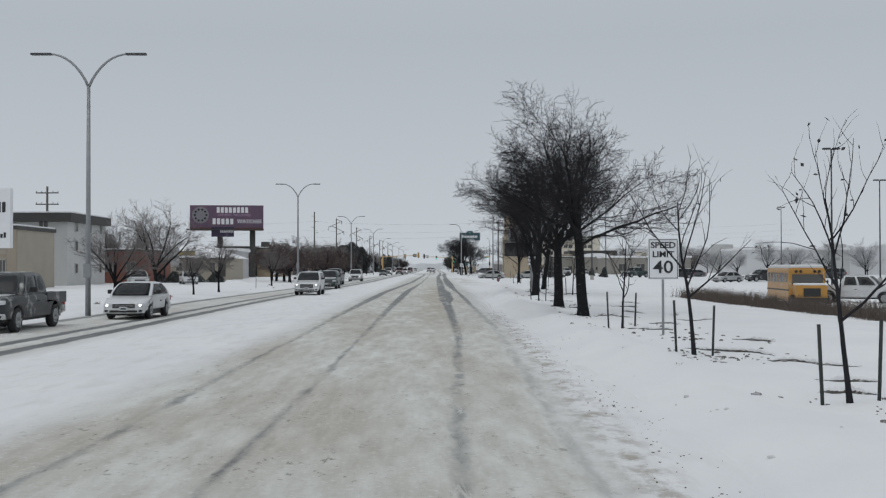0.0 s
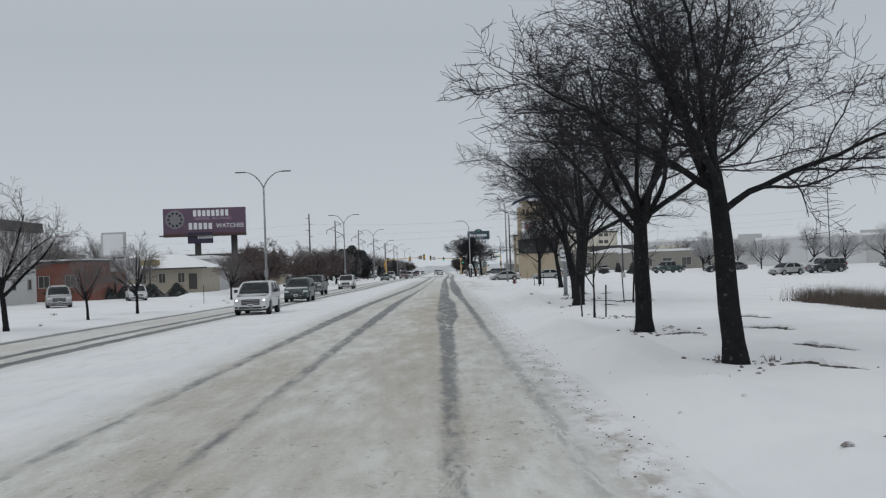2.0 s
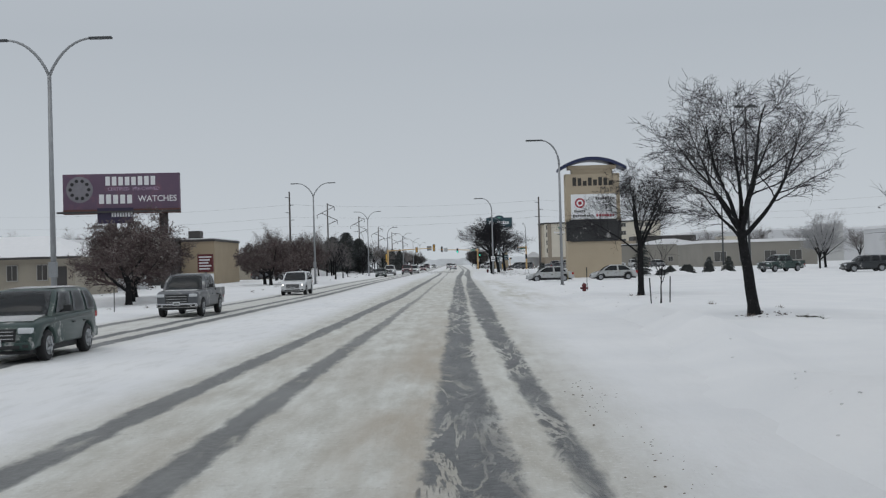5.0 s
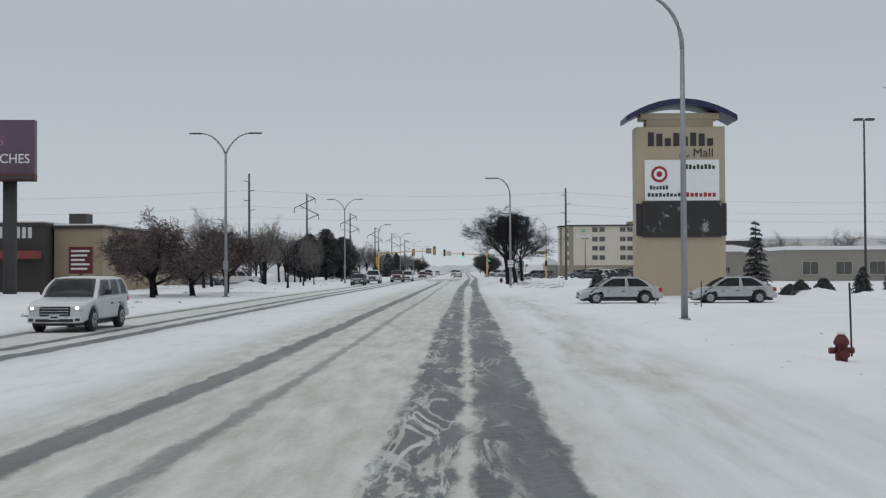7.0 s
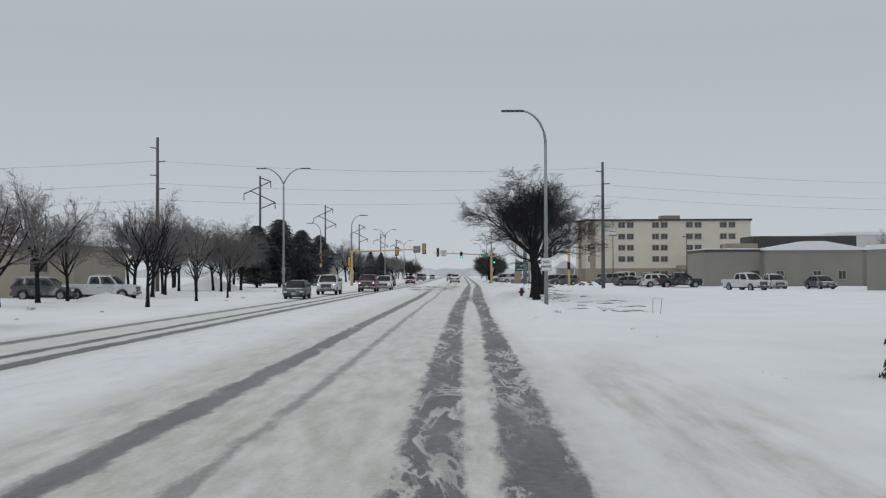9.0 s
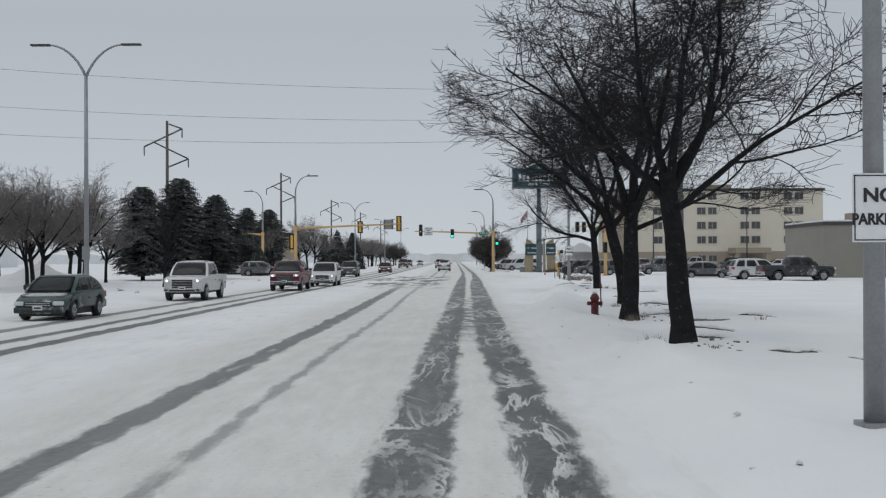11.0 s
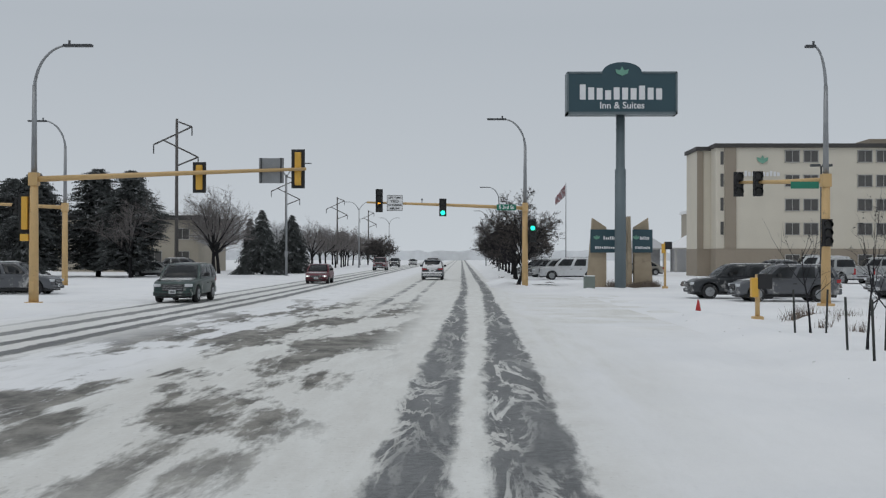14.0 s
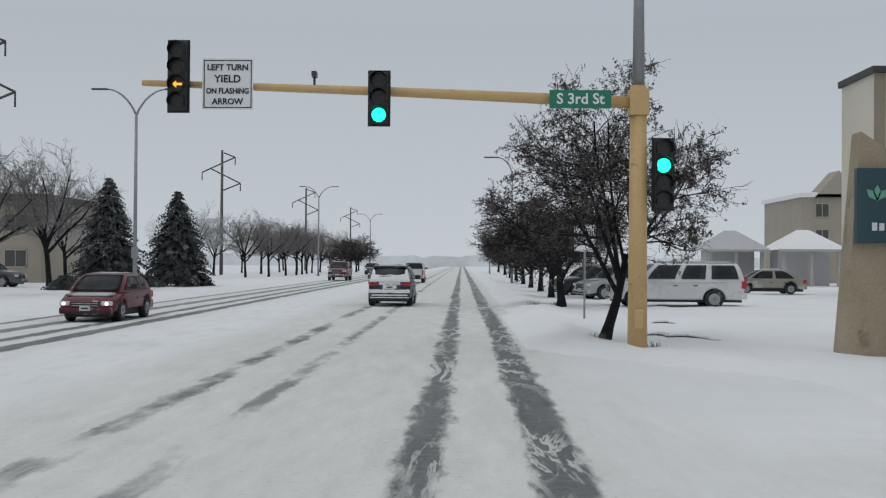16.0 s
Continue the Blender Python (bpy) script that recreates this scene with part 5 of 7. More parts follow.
for cx in (19.7, 24.5):
    part("portal_column", boxed(cx - 0.35, cx + 0.35, -4.8, -4.1, -0.2, 2.6), M_CREAM_DARK, hotel)
letter_bars(hotel, M_SIGNWHITE, random.Random(5), 4.6, 10.4, -0.13, 10, 3.6, 0.55, 0.3, 0.3)
lb = bmesh.new()
for ang in (-40, 0, 40):
    a = radians(ang)
    px, pz = 4.6 + 0.45 * math.sin(a), 11.45 + 0.35 * math.cos(a)
    extrude_poly(lb, [(px + 0.42 * math.sin(a + q) * s, pz + 0.42 * math.cos(a + q) * s) for q, s in ((0, 1), (1.2, 0.5), (3.14, 1), (-1.2, 0.5))], "y", -0.17, -0.125)
part("emblem", lb, M_LEAFLOGO, hotel, "pale green leaf shapes")

shop = block("brown_building", 33.8, 58, 322, 333.5, 0, 5.0, M_SHOP, M_ROOFDARK, "low grey-brown commercial building with a flat roof", 0.25, 0.1)
part("upper_storey", boxed(7, 21, 2, 9, 5.0, 6.9), M_ROOFDARK, shop)
part("rooftop_unit", boxed(3.2, 7.4, 1, 4, 5.0, 5.9, 0.05), M_CREAM_DARK, shop)
part("wing", boxed(7.7, 20.5, -1.6, 0, -0.3, 4.9), M_SHOP, shop)
wing_roof = bmesh.new()
extrude_poly(wing_roof, [(7.4, 4.9), (20.8, 4.9), (20.8, 5.15), (15.5, 6.1), (13.0, 6.1), (7.4, 5.15)], "y", -1.9, 1.9)
part("wing_roof", wing_roof, M_SNOWCAP, shop, "snow-covered pitched roof")
part("door", boxed(6.2, 7.3, -0.06, 0, 0, 2.2, 0.01), M_ROOFDARK, shop)
for x in (9.6, 14.5, 17.8):
    window(shop, x, 1.6, 1.1, 1.2, -1.6)
mall = block("mall_building", 60, 170, 345, 380, -0.5, 8.5, M_MALL, M_SNOWCAP, "long grey mall building across the parking lot", 0.3, 0.2)
for i in range(9):
    part("facade_panel", boxed(4 + i * 12, 11 + i * 12, -0.25, 0, 0, 7.2 + (i % 3) * 1.2), (M_CREAM, M_MALL, M_APT)[i % 3], mall)
mall2 = block("store_building", 44, 64, 268, 290, -0.3, 4.9, M_SHOP, M_SNOWCAP, "grey-brown store building at the edge of the lot", 0.3, 0.2)
for i in range(4):
    window(mall2, 3 + i * 4.4, 2.2, 2.2, 1.8, 0)
mall3 = block("mall_building", 70, 180, 240, 262, -0.5, 6.6, M_MALL, M_SNOWCAP, "long grey mall building across the parking lot", 0.3, 0.2)
for i in range(9):
    part("facade_panel", boxed(4 + i * 12, 11 + i * 12, -0.25, 0, 0, 5.2 + (i % 3) * 1.0), (M_MALL, M_APT, M_MALL)[i % 3], mall3)
inn = block("inn_building", 37, 53, 462, 476, 0, 9.0, M_TANWALL, M_SNOWCAP, "tan inn with gabled dormers under snow", 0.3, 0.3)
for zz in (2.0, 4.8, 7.4):
    for i in range(4):
        window(inn, 2 + i * 3.9, zz, 1.4, 1.4, 0)
for i in range(3):
    d = bmesh.new()
    extrude_poly(d, [(1.2 + i * 5, 8.7), (3.6 + i * 5, 11.4), (6.0 + i * 5, 8.7)], "y", -0.3, 3.0)
    part("gable", d, M_TANWALL, inn)


def pavilion(x, y, w, d, roof, label):
    ob = thing("pavilion", x, y, 0, 0, label, "building", "buildings beside the road")
    part("wall", boxed(0.5, w - 0.5, d * 0.45, d - 0.4, -0.2, 3.2), M_GREYWALL, ob)
    for px in (0.35, w * 0.5, w - 0.35):
        part("column", boxed(px - 0.15, px + 0.15, 0.3, 0.6, -0.2, 3.2, 0.02), M_FRAME, ob)
    rb = bmesh.new()
    lo = [rb.verts.new(p) for p in ((-0.3, -0.3, 3.2), (w + 0.3, -0.3, 3.2), (w + 0.3, d + 0.3, 3.2), (-0.3, d + 0.3, 3.2))]
    top = [rb.verts.new((w * 0.4, d / 2, 4.95)), rb.verts.new((w * 0.6, d / 2, 4.95))]
    rb.faces.new(lo[::-1])
    rb.faces.new((lo[0], lo[1], top[1], top[0])), rb.faces.new((lo[1], lo[2], top[1])), rb.faces.new((lo[2], lo[3], top[0], top[1])), rb.faces.new((lo[3], lo[0], top[0]))
    part("roof", rb, roof, ob)
    part("fascia", boxed(-0.32, w + 0.32, -0.34, -0.3, 3.05, 3.25), M_FRAME, ob)


pavilion(24.3, 447, 5.2, 5.5, M_GREYWALL, "low pavilion with a grey hipped roof")
pavilion(29.8, 444, 5.4, 5.5, M_SNOWCAP, "low pavilion with a snow-covered hipped roof")


# ---------------------------------------------------------------- large signs
pyl = thing("pylon_sign", 13.02, 195.5, 0, 0, "tall sandy stucco mall pylon with a curved navy roof", "sign", "large signs")
part("body", boxed(0, 6.04, 0, 1.8, -0.4, 11.6, 0.03), M_PYLON, pyl, "sandy stucco shaft")
part("neck", boxed(0.75, 5.3, 0.25, 1.55, 11.6, 12.15), M_PYLON, pyl)
part("neck_cap", boxed(0.35, 5.7, 0.1, 1.7, 12.15, 12.55, 0.03), M_PYLON, pyl)
arc = [(3.02 + 3.75 * s / 10, 13.45 - 1.15 * (s / 10) ** 2) for s in range(-10, 11)]
part("roof", extrude_poly(bmesh.new(), arc + [(x, z - 0.36) for x, z in reversed(arc)], "y", -0.6, 2.4), M_NAVY, pyl, "curved navy metal roof")
part("led_board", boxed(-0.05, 6.09, -0.12, 0.0, 4.15, 6.35, 0.02), M_LED, pyl, "dark switched-off display board")
part("led_frame", boxed(0.35, 5.7, -0.2, -0.12, 4.05, 6.5, 0.02), M_LED, pyl)
panel = part("tenant_panel", boxed(0.56, 5.62, -0.08, 0.0, 6.54, 9.33, 0.015), M_WHITE, pyl, "white tenant panel")
letter_bars(pyl, M_BROWNLETTER, random.Random(8), 3.1, 10.75, -0.02, 8, 4.6, 0.95, 0.28, 0.45)
words("Mall", 0.62, pyl, M_BROWNLETTER, 4.55, -0.03, 9.78, bold=0)
tail = bmesh.new()
tube(tail, [(2.9 + 0.1 * i, -0.03, 9.62 - 0.09 * math.sin(i / 7 * 3.14)) for i in range(8)], 0.035, 6)
part("flourish", tail, M_BROWNLETTER, pyl)
for r0, m, dy in ((0.55, M_TARGETRED, -0.10), (0.38, M_WHITE, -0.104), (0.2, M_TARGETRED, -0.108)):
    part("ring", disc(bmesh.new(), (1.55, dy, 8.35), "y", r0, 0.03, 32), m, panel)
for cx, cz, n, ww, hh, m in ((1.55, 7.45, 6, 1.3, 0.28, M_BROWNLETTER), (4.35, 8.85, 8, 2.1, 0.34, M_BROWNLETTER), (4.4, 6.95, 7, 2.1, 0.30, M_TARGETRED), (1.9, 6.95, 9, 2.3, 0.26, M_BROWNLETTER)):
    letter_bars(panel, m, random.Random(n), cx, cz, -0.083, n, ww, hh, 0.3, 0.3)

inn_sign = thing("hotel_sign", 12.4, 369.0, 0, 0, "tall dark teal hotel sign on a grey-blue pole", "sign", "large signs")
part("pole", tube(bmesh.new(), [(0, 0.4, -0.3), (0, 0.4, 7.6), (0, 0.4, 7.62), (0, 0.4, 12)], [0.36, 0.35, 0.29, 0.27], 16), M_TEALPOLE, inn_sign)
out = [(-3.4, 11.1), (3.4, 11.1), (3.4, 13.6), (1.25, 13.6)] + [(1.25 * math.cos(a), 13.6 + 0.68 * math.sin(a)) for a in [radians(18 + 144 * i / 12) for i in range(13)]] + [(-1.25, 13.6), (-3.4, 13.6)]
face = part("cabinet", extrude_poly(bmesh.new(), out, "y", -0.35, 0.9), M_TEAL, inn_sign, "dark teal sign cabinet")
b = bmesh.new()
for x0, x1, z0, z1 in ((-3.46, 3.46, 11.02, 11.16), (-3.46, -3.34, 11.02, 13.66), (3.34, 3.46, 11.02, 13.66), (-3.4, -1.25, 13.56, 13.68), (1.25, 3.4, 13.56, 13.68)):
    box(b, x0, x1, -0.40, 0.92, z0, z1)
part("frame", b, M_TEALPOLE, inn_sign)
letter_bars(face, M_SIGNWHITE, random.Random(11), 0, 12.4, -0.355, 10, 5.3, 0.95, 0.3, 0.42)
words("Inn & Suites", 0.42, face, M_SIGNWHITE, 0, -0.36, 11.55, bold=0.008)
lb = bmesh.new()
for ang in (-45, 0, 45):
    a = radians(ang)
    px, pz = 0.3 * math.sin(a), 13.45 + 0.25 * math.cos(a)
    extrude_poly(lb, [(px + 0.3 * math.sin(a + q) * s, pz + 0.3 * math.cos(a + q) * s) for q, s in ((0, 1), (1.2, 0.5), (3.14, 1), (-1.2, 0.5))], "y", -0.385, -0.352)
part("emblem", lb, M_LEAFLOGO, face, "pale green leaf shapes")
M_SLAB = mat("weathered_sandstone", (0.385, 0.315, 0.225), 0.9, vary=0.2, scale=1.2, bump=0.35, fine=18, tint=(0.25, 0.20, 0.15), amount=0.15, spots=1.5)
entry = thing("entrance_sign", 12.72, 371.3, 0, 0, "low teal hotel sign held by two slanted stone slabs", "sign", "large signs")
for x0, x1, tx0, tx1, z0, z1 in ((-2.25, -0.95, -1.85, -0.95, 4.6, 4.0), (0.85, 2.1, 0.85, 1.75, 4.0, 4.6)):
    part("slab", extrude_poly(bmesh.new(), [(x0, -0.3), (x1, -0.3), (tx1, z1), (tx0, z0)], "y", 0.0, 0.55), M_SLAB, entry, "slanted sandy slab")
part("blade", extrude_poly(bmesh.new(), [(0.42, -0.2), (0.72, -0.2), (0.6, 4.7), (0.42, 4.7)], "y", -0.1, 0.9), M_SLAB, entry)
for x0, x1 in ((-2.0, 0.3), (0.72, 2.0)):
    pn = part("sign_panel", boxed(x0, x1, -0.22, -0.02, 2.35, 3.85, 0.02), M_TEAL, entry, "dark teal panel")
    letter_bars(pn, M_SIGNWHITE, random.Random(2), (x0 + x1) / 2 + 0.2 * (x1 - x0) / 2, 3.3, -0.225, 8, (x1 - x0) * 0.48, 0.22, 0.3, 0.3)
    leaf = bmesh.new()
    for ang in (-45, 0, 45):
        a = radians(ang)
        px, pz, w = x0 + 0.17 * (x1 - x0) + 0.13 * math.sin(a), 3.22 + 0.12 * math.cos(a), 0.17
        extrude_poly(leaf, [(px + w * math.sin(a + q) * g, pz + w * math.cos(a + q) * g) for q, g in ((0, 1), (1.2, 0.5), (3.14, 1), (-1.2, 0.5))], "y", -0.232, -0.223)
    part("emblem", leaf, M_LEAFLOGO, pn, "pale green leaf shapes")
    letter_bars(pn, M_SIGNWHITE, random.Random(4), (x0 + x1) / 2, 2.68, -0.225, 12, (x1 - x0) * 0.75, 0.16, 0.3, 0.3)
cab = thing("utility_cabinet", 10.0, 365.5, 0.0, 0, "grey-green utility cabinet in front of the sign", "cabinet", "")
part("body", boxed(-0.32, 0.32, -0.26, 0.26, -0.1, 0.92, 0.03), mat("grey_green_cabinet_paint", (0.17, 0.20, 0.18), 0.6, vary=0.1), cab)
part("snow_cap", boxed(-0.31, 0.31, -0.25, 0.25, 0.91, 0.97, 0.02), M_SNOWCAP, cab)

bill = thing("billboard", -40.1, 207.5, 0, 6, "purple advertising billboard on two steel columns", "sign", "large signs")
part("panel", boxed(-7.0, 7.0, -0.3, 0.5, 9.75, 14.1, 0.03), M_PURPLE, bill, "purple printed face")
part("catwalk", boxed(-7.6, 7.1, -1.1, -0.3, 9.3, 9.5), M_ROOFDARK, bill)
part("lower_trim", boxed(-7.0, 7.0, -0.35, 0.55, 9.2, 9.75, 0.02), mat("rust_brown_trim", (0.13, 0.06, 0.05), 0.7, vary=0.15), bill)
for cx in (-1.3, 4.9):
    part("column", tube(bmesh.new(), [(cx, 0.4, -0.5), (cx, 0.4, 9.8)], 0.55, 14), M_ROOFDARK, bill)
part("subpanel", boxed(-2.9, 1.4, -0.55, -0.36, 8.0, 9.9, 0.02), mat("dark_violet_panel", (0.035, 0.025, 0.06), 0.5, vary=0.1), bill, "dark violet bank panel")
letter_bars(bill, M_SIGNWHITE, random.Random(12), 0.1, 9.1, -0.57, 8, 2.6, 0.6, 0.3, 0.3)
for cx, cz, n, ww, hh, sd in ((1.2, 13.2, 8, 6.2, 1.1, 13), (-0.6, 11.0, 5, 4.2, 1.15, 14)):
    letter_bars(bill, M_SIGNWHITE, random.Random(sd), cx, cz, -0.305, n, ww, hh, 0.3, 0.08)
words("WATCHES", 0.75, bill, M_SIGNWHITE, 4.3, -0.31, 10.95, bold=0.01, squeeze=0.95)
M_VIOLET = mat("pale_violet_print", (0.42, 0.3, 0.42), 0.5)
words("CERTIFIED", 0.42, bill, M_VIOLET, -0.35, -0.31, 12.2, squeeze=0.95)
words("PRE-OWNED", 0.42, bill, M_VIOLET, 2.95, -0.31, 12.2, squeeze=0.95)
dial = part("watch_dial", disc(bmesh.new(), (-5.0, -0.31, 12.2), "y", 1.6, 0.03, 28), mat("grey_watch_print", (0.20, 0.19, 0.21), 0.5, vary=0.2, scale=2), bill, "grey printed watch dial")
for i in range(10):
    a = 6.283 * i / 10
    part("dial_mark", disc(bmesh.new(), (-5.0 + 1.1 * math.cos(a), -0.335, 12.2 + 1.1 * math.sin(a)), "y", 0.22, 0.02, 10), M_BLACK, dial)

post = thing("pole_sign", -35.5, 137.5, 0.5, 0, "white box sign on a post with letter board", "sign", "large signs")
part("post", tube(bmesh.new(), [(0, 0, -0.5), (0, 0, 6.9)], 0.13, 10), M_DARKPOLE, post)
part("cabinet", boxed(-1.3, 1.3, -0.3, 0.3, 4.2, 6.9, 0.03), M_GREYWALL, post)
part("face", boxed(-1.1, 1.1, -0.33, -0.3, 4.4, 6.7), M_WHITE, post)
part("letter_board", boxed(-1.2, 1.2, -0.2, 0.2, 2.6, 3.8, 0.02), M_GREYWALL, post)
menu = thing("pole_sign", -31.6, 214.5, 0.05, 0, "dark red menu sign on a short post", "sign", "large signs")
part("cabinet", boxed(-1.0, 1.0, -0.2, 0.2, 1.7, 4.0, 0.02), M_RED, menu)
part("lower_panel", boxed(-1.0, 1.0, -0.2, 0.2, 0.6, 1.5, 0.02), M_WHITE, menu)
lb = bmesh.new()
for i in range(5):
    box(lb, -0.8, 0.8 - 0.2 * (i % 3), -0.22, -0.205, 3.55 - i * 0.38, 3.72 - i * 0.38)
part("text_bar", lb, M_SIGNWHITE, menu, "pale bars of unreadable text")
part("post", tube(bmesh.new(), [(0, 0, -0.5), (0, 0, 1.8)], 0.15, 8), M_DARKPOLE, menu)
corner = thing("pole_sign", -27.3, 59, 0.1, 0, "white box sign with dark logo bars on a tall post", "sign", "large signs")
part("cabinet", boxed(-1.6, 1.0, -0.25, 0.25, 3.2, 6.9, 0.03), M_WHITE, corner)
part("post", boxed(-0.9, -0.5, -0.15, 0.15, -0.5, 3.3), M_DARKPOLE, corner)
letter_bars(corner, M_INK, random.Random(21), 0.2, 5.8, -0.255, 4, 1.2, 0.8, 0.3, 0.3)
letter_bars(corner, M_INK, random.Random(22), 0.2, 4.0, -0.255, 6, 1.2, 0.35, 0.3, 0.3)
ysign = thing("shop_sign", -37.5, 160, 0.6, 0, "small yellow shop sign beside the restaurant", "sign", "large signs")
part("cabinet", boxed(-1.1, 1.3, -0.15, 0.15, 3.3, 4.0, 0.02), M_YELLOW, ysign)
part("letter_board", boxed(-3.0, -1.15, -0.15, 0.15, 1.6, 4.4, 0.02), M_GREYWALL, ysign)
part("sign_rail", boxed(-3.0, 1.3, -0.04, 0.04, 3.45, 3.55), M_DARKPOLE, ysign)
part("post", tube(bmesh.new(), [(0, 0, -0.5), (0, 0, 3.3)], 0.1, 8), M_DARKPOLE, ysign)

flag = thing("flagpole", 15.5, 440, 0, 0, "tall flagpole with a drooping striped flag", "flag", "")
part("pole", tube(bmesh.new(), [(0, 0, -0.3), (0, 0, 11.4)], [0.08, 0.045], 8), M_GALV, flag)
fb = bmesh.new()
cols = []
for i in range(7):
    u = i / 6
    cols.append([fb.verts.new((-0.08 - 1.25 * u, 0.22 * math.sin(u * 8), 11.2 - v * 1.5 - 1.7 * u * (1 - 0.3 * v))) for v in (0, 0.25, 0.5, 0.75, 1.0)])
for p, q in zip(cols, cols[1:]):
    for j in range(4):
        fb.faces.new((p[j], q[j], q[j + 1], p[j + 1]))
bmesh.ops.solidify(fb, geom=list(fb.faces), thickness=0.012)
part("cloth", fb, mat("striped_flag_cloth", (0.40, 0.24, 0.25), 0.8, vary=0.3, scale=2, tint=(0.6, 0.6, 0.62), amount=0.5, spots=3), flag)


# ---------------------------------------------------------------- vehicles
def paint(name, color, grime=0.25):
    return mat(name, color, 0.32, 0.15, 0.08, 1.2, tint=(0.50, 0.495, 0.48), amount=grime, spots=1.6, spec=0.5)


WHEELS = {}


def wheel_meshes(r, w):
    if (r, w) in WHEELS:
        return WHEELS[(r, w)]
    t = bmesh.new()
    disc(t, (0, 0, 0), "x", r, w, 24, 0.035)
    tyre = bpy.data.meshes.new("tyre")
    bmesh.ops.recalc_face_normals(t, faces=t.faces)
    t.to_mesh(tyre), t.free()
    tyre.materials.append(M_TYRE)
    m = bmesh.new()
    disc(m, (0, 0, 0), "x", r * 0.62, w + 0.012, 20)
    for i in range(5):
        a = 6.283 * i / 5
        for s in (-1, 1):
            p = Vector((s * (w / 2 + 0.012), r * 0.1 * math.cos(a), r * 0.1 * math.sin(a)))
            q = Vector((s * (w / 2 + 0.010), r * 0.58 * math.cos(a), r * 0.58 * math.sin(a)))
            tube(m, [p, q], [r * 0.11, r * 0.09], 6)
    rim = bpy.data.meshes.new("rim")
    bmesh.ops.recalc_face_normals(m, faces=m.faces)
    m.to_mesh(rim), m.free()
    rim.materials.append(M_RIM)
    WHEELS[(r, w)] = (tyre, rim)
    return WHEELS[(r, w)]


def offset_outline(pts, d):
    """Moves a closed outline inwards by d."""
    n, out = len(pts), []
    area = sum(pts[i][0] * pts[(i + 1) % n][1] - pts[(i + 1) % n][0] * pts[i][1] for i in range(n))
    s = 1 if area > 0 else -1
    for i in range(n):
        a, b, c = Vector(pts[i - 1]), Vector(pts[i]), Vector(pts[(i + 1) % n])
        e, g = (b - a).normalized(), (c - b).normalized()
        nn = Vector((-(e.y + g.y), e.x + g.x))
        nn = nn.normalized() if nn.length > 1e-6 else Vector((-e.y, e.x))
        q = b + nn * (d * s)
        out.append((q.x, q.y))
    return out


def loft(bm, outline, layers):
    """Stacks copies of an outline (in y, z) at several x, each drawn in by some amount."""
    rings = []
    for x, inset in layers:
        rings.append([bm.verts.new((x, u, z)) for u, z in (offset_outline(outline, inset) if inset else outline)])
    n = len(outline)
    for a, b in zip(rings, rings[1:]):
        for j in range(n):
            bm.faces.new((a[j], a[(j + 1) % n], b[(j + 1) % n], b[j])).smooth = False
    bm.faces.new(rings[0][::-1]), bm.faces.new(rings[-1])
    return bm


def rounded(pts, times=2):
    """Cuts the corners of an open line, so that it bends softly."""
    for _ in range(times):
        out = [pts[0]]
        for p, q in zip(pts, pts[1:]):
            out += [(p[0] * 0.78 + q[0] * 0.22, p[1] * 0.78 + q[1] * 0.22), (p[0] * 0.22 + q[0] * 0.78, p[1] * 0.22 + q[1] * 0.78)]
        pts = out + [pts[-1]]
    return pts


def soften(ob, angle=38):
    ob.data.polygons.foreach_set("use_smooth", [True] * len(ob.data.polygons))
    ob.data.set_sharp_from_angle(angle=radians(angle))
    return ob


def snow_patch(rng, x0, x1, z0, z1, y, thick):
    """A wavy-edged cake of snow on an upright face."""
    pts = []
    n = 14
    for i in range(n + 1):
        pts.append((x0 + (x1 - x0) * i / n, z0 + (z1 - z0) * 0.14 * rng.random()))
    for i in range(n, -1, -1):
        pts.append((x0 + (x1 - x0) * i / n, z1 - (z1 - z0) * 0.12 * rng.random()))
    return extrude_poly(bmesh.new(), pts, "y", y - 0.03, y + thick)


def arch(u, r, z0, n=11):
    return [(u + r * math.cos(a), max(z0, 0.36 + r * math.sin(a))) for a in [math.pi * i / (n - 1) for i in range(n)]]


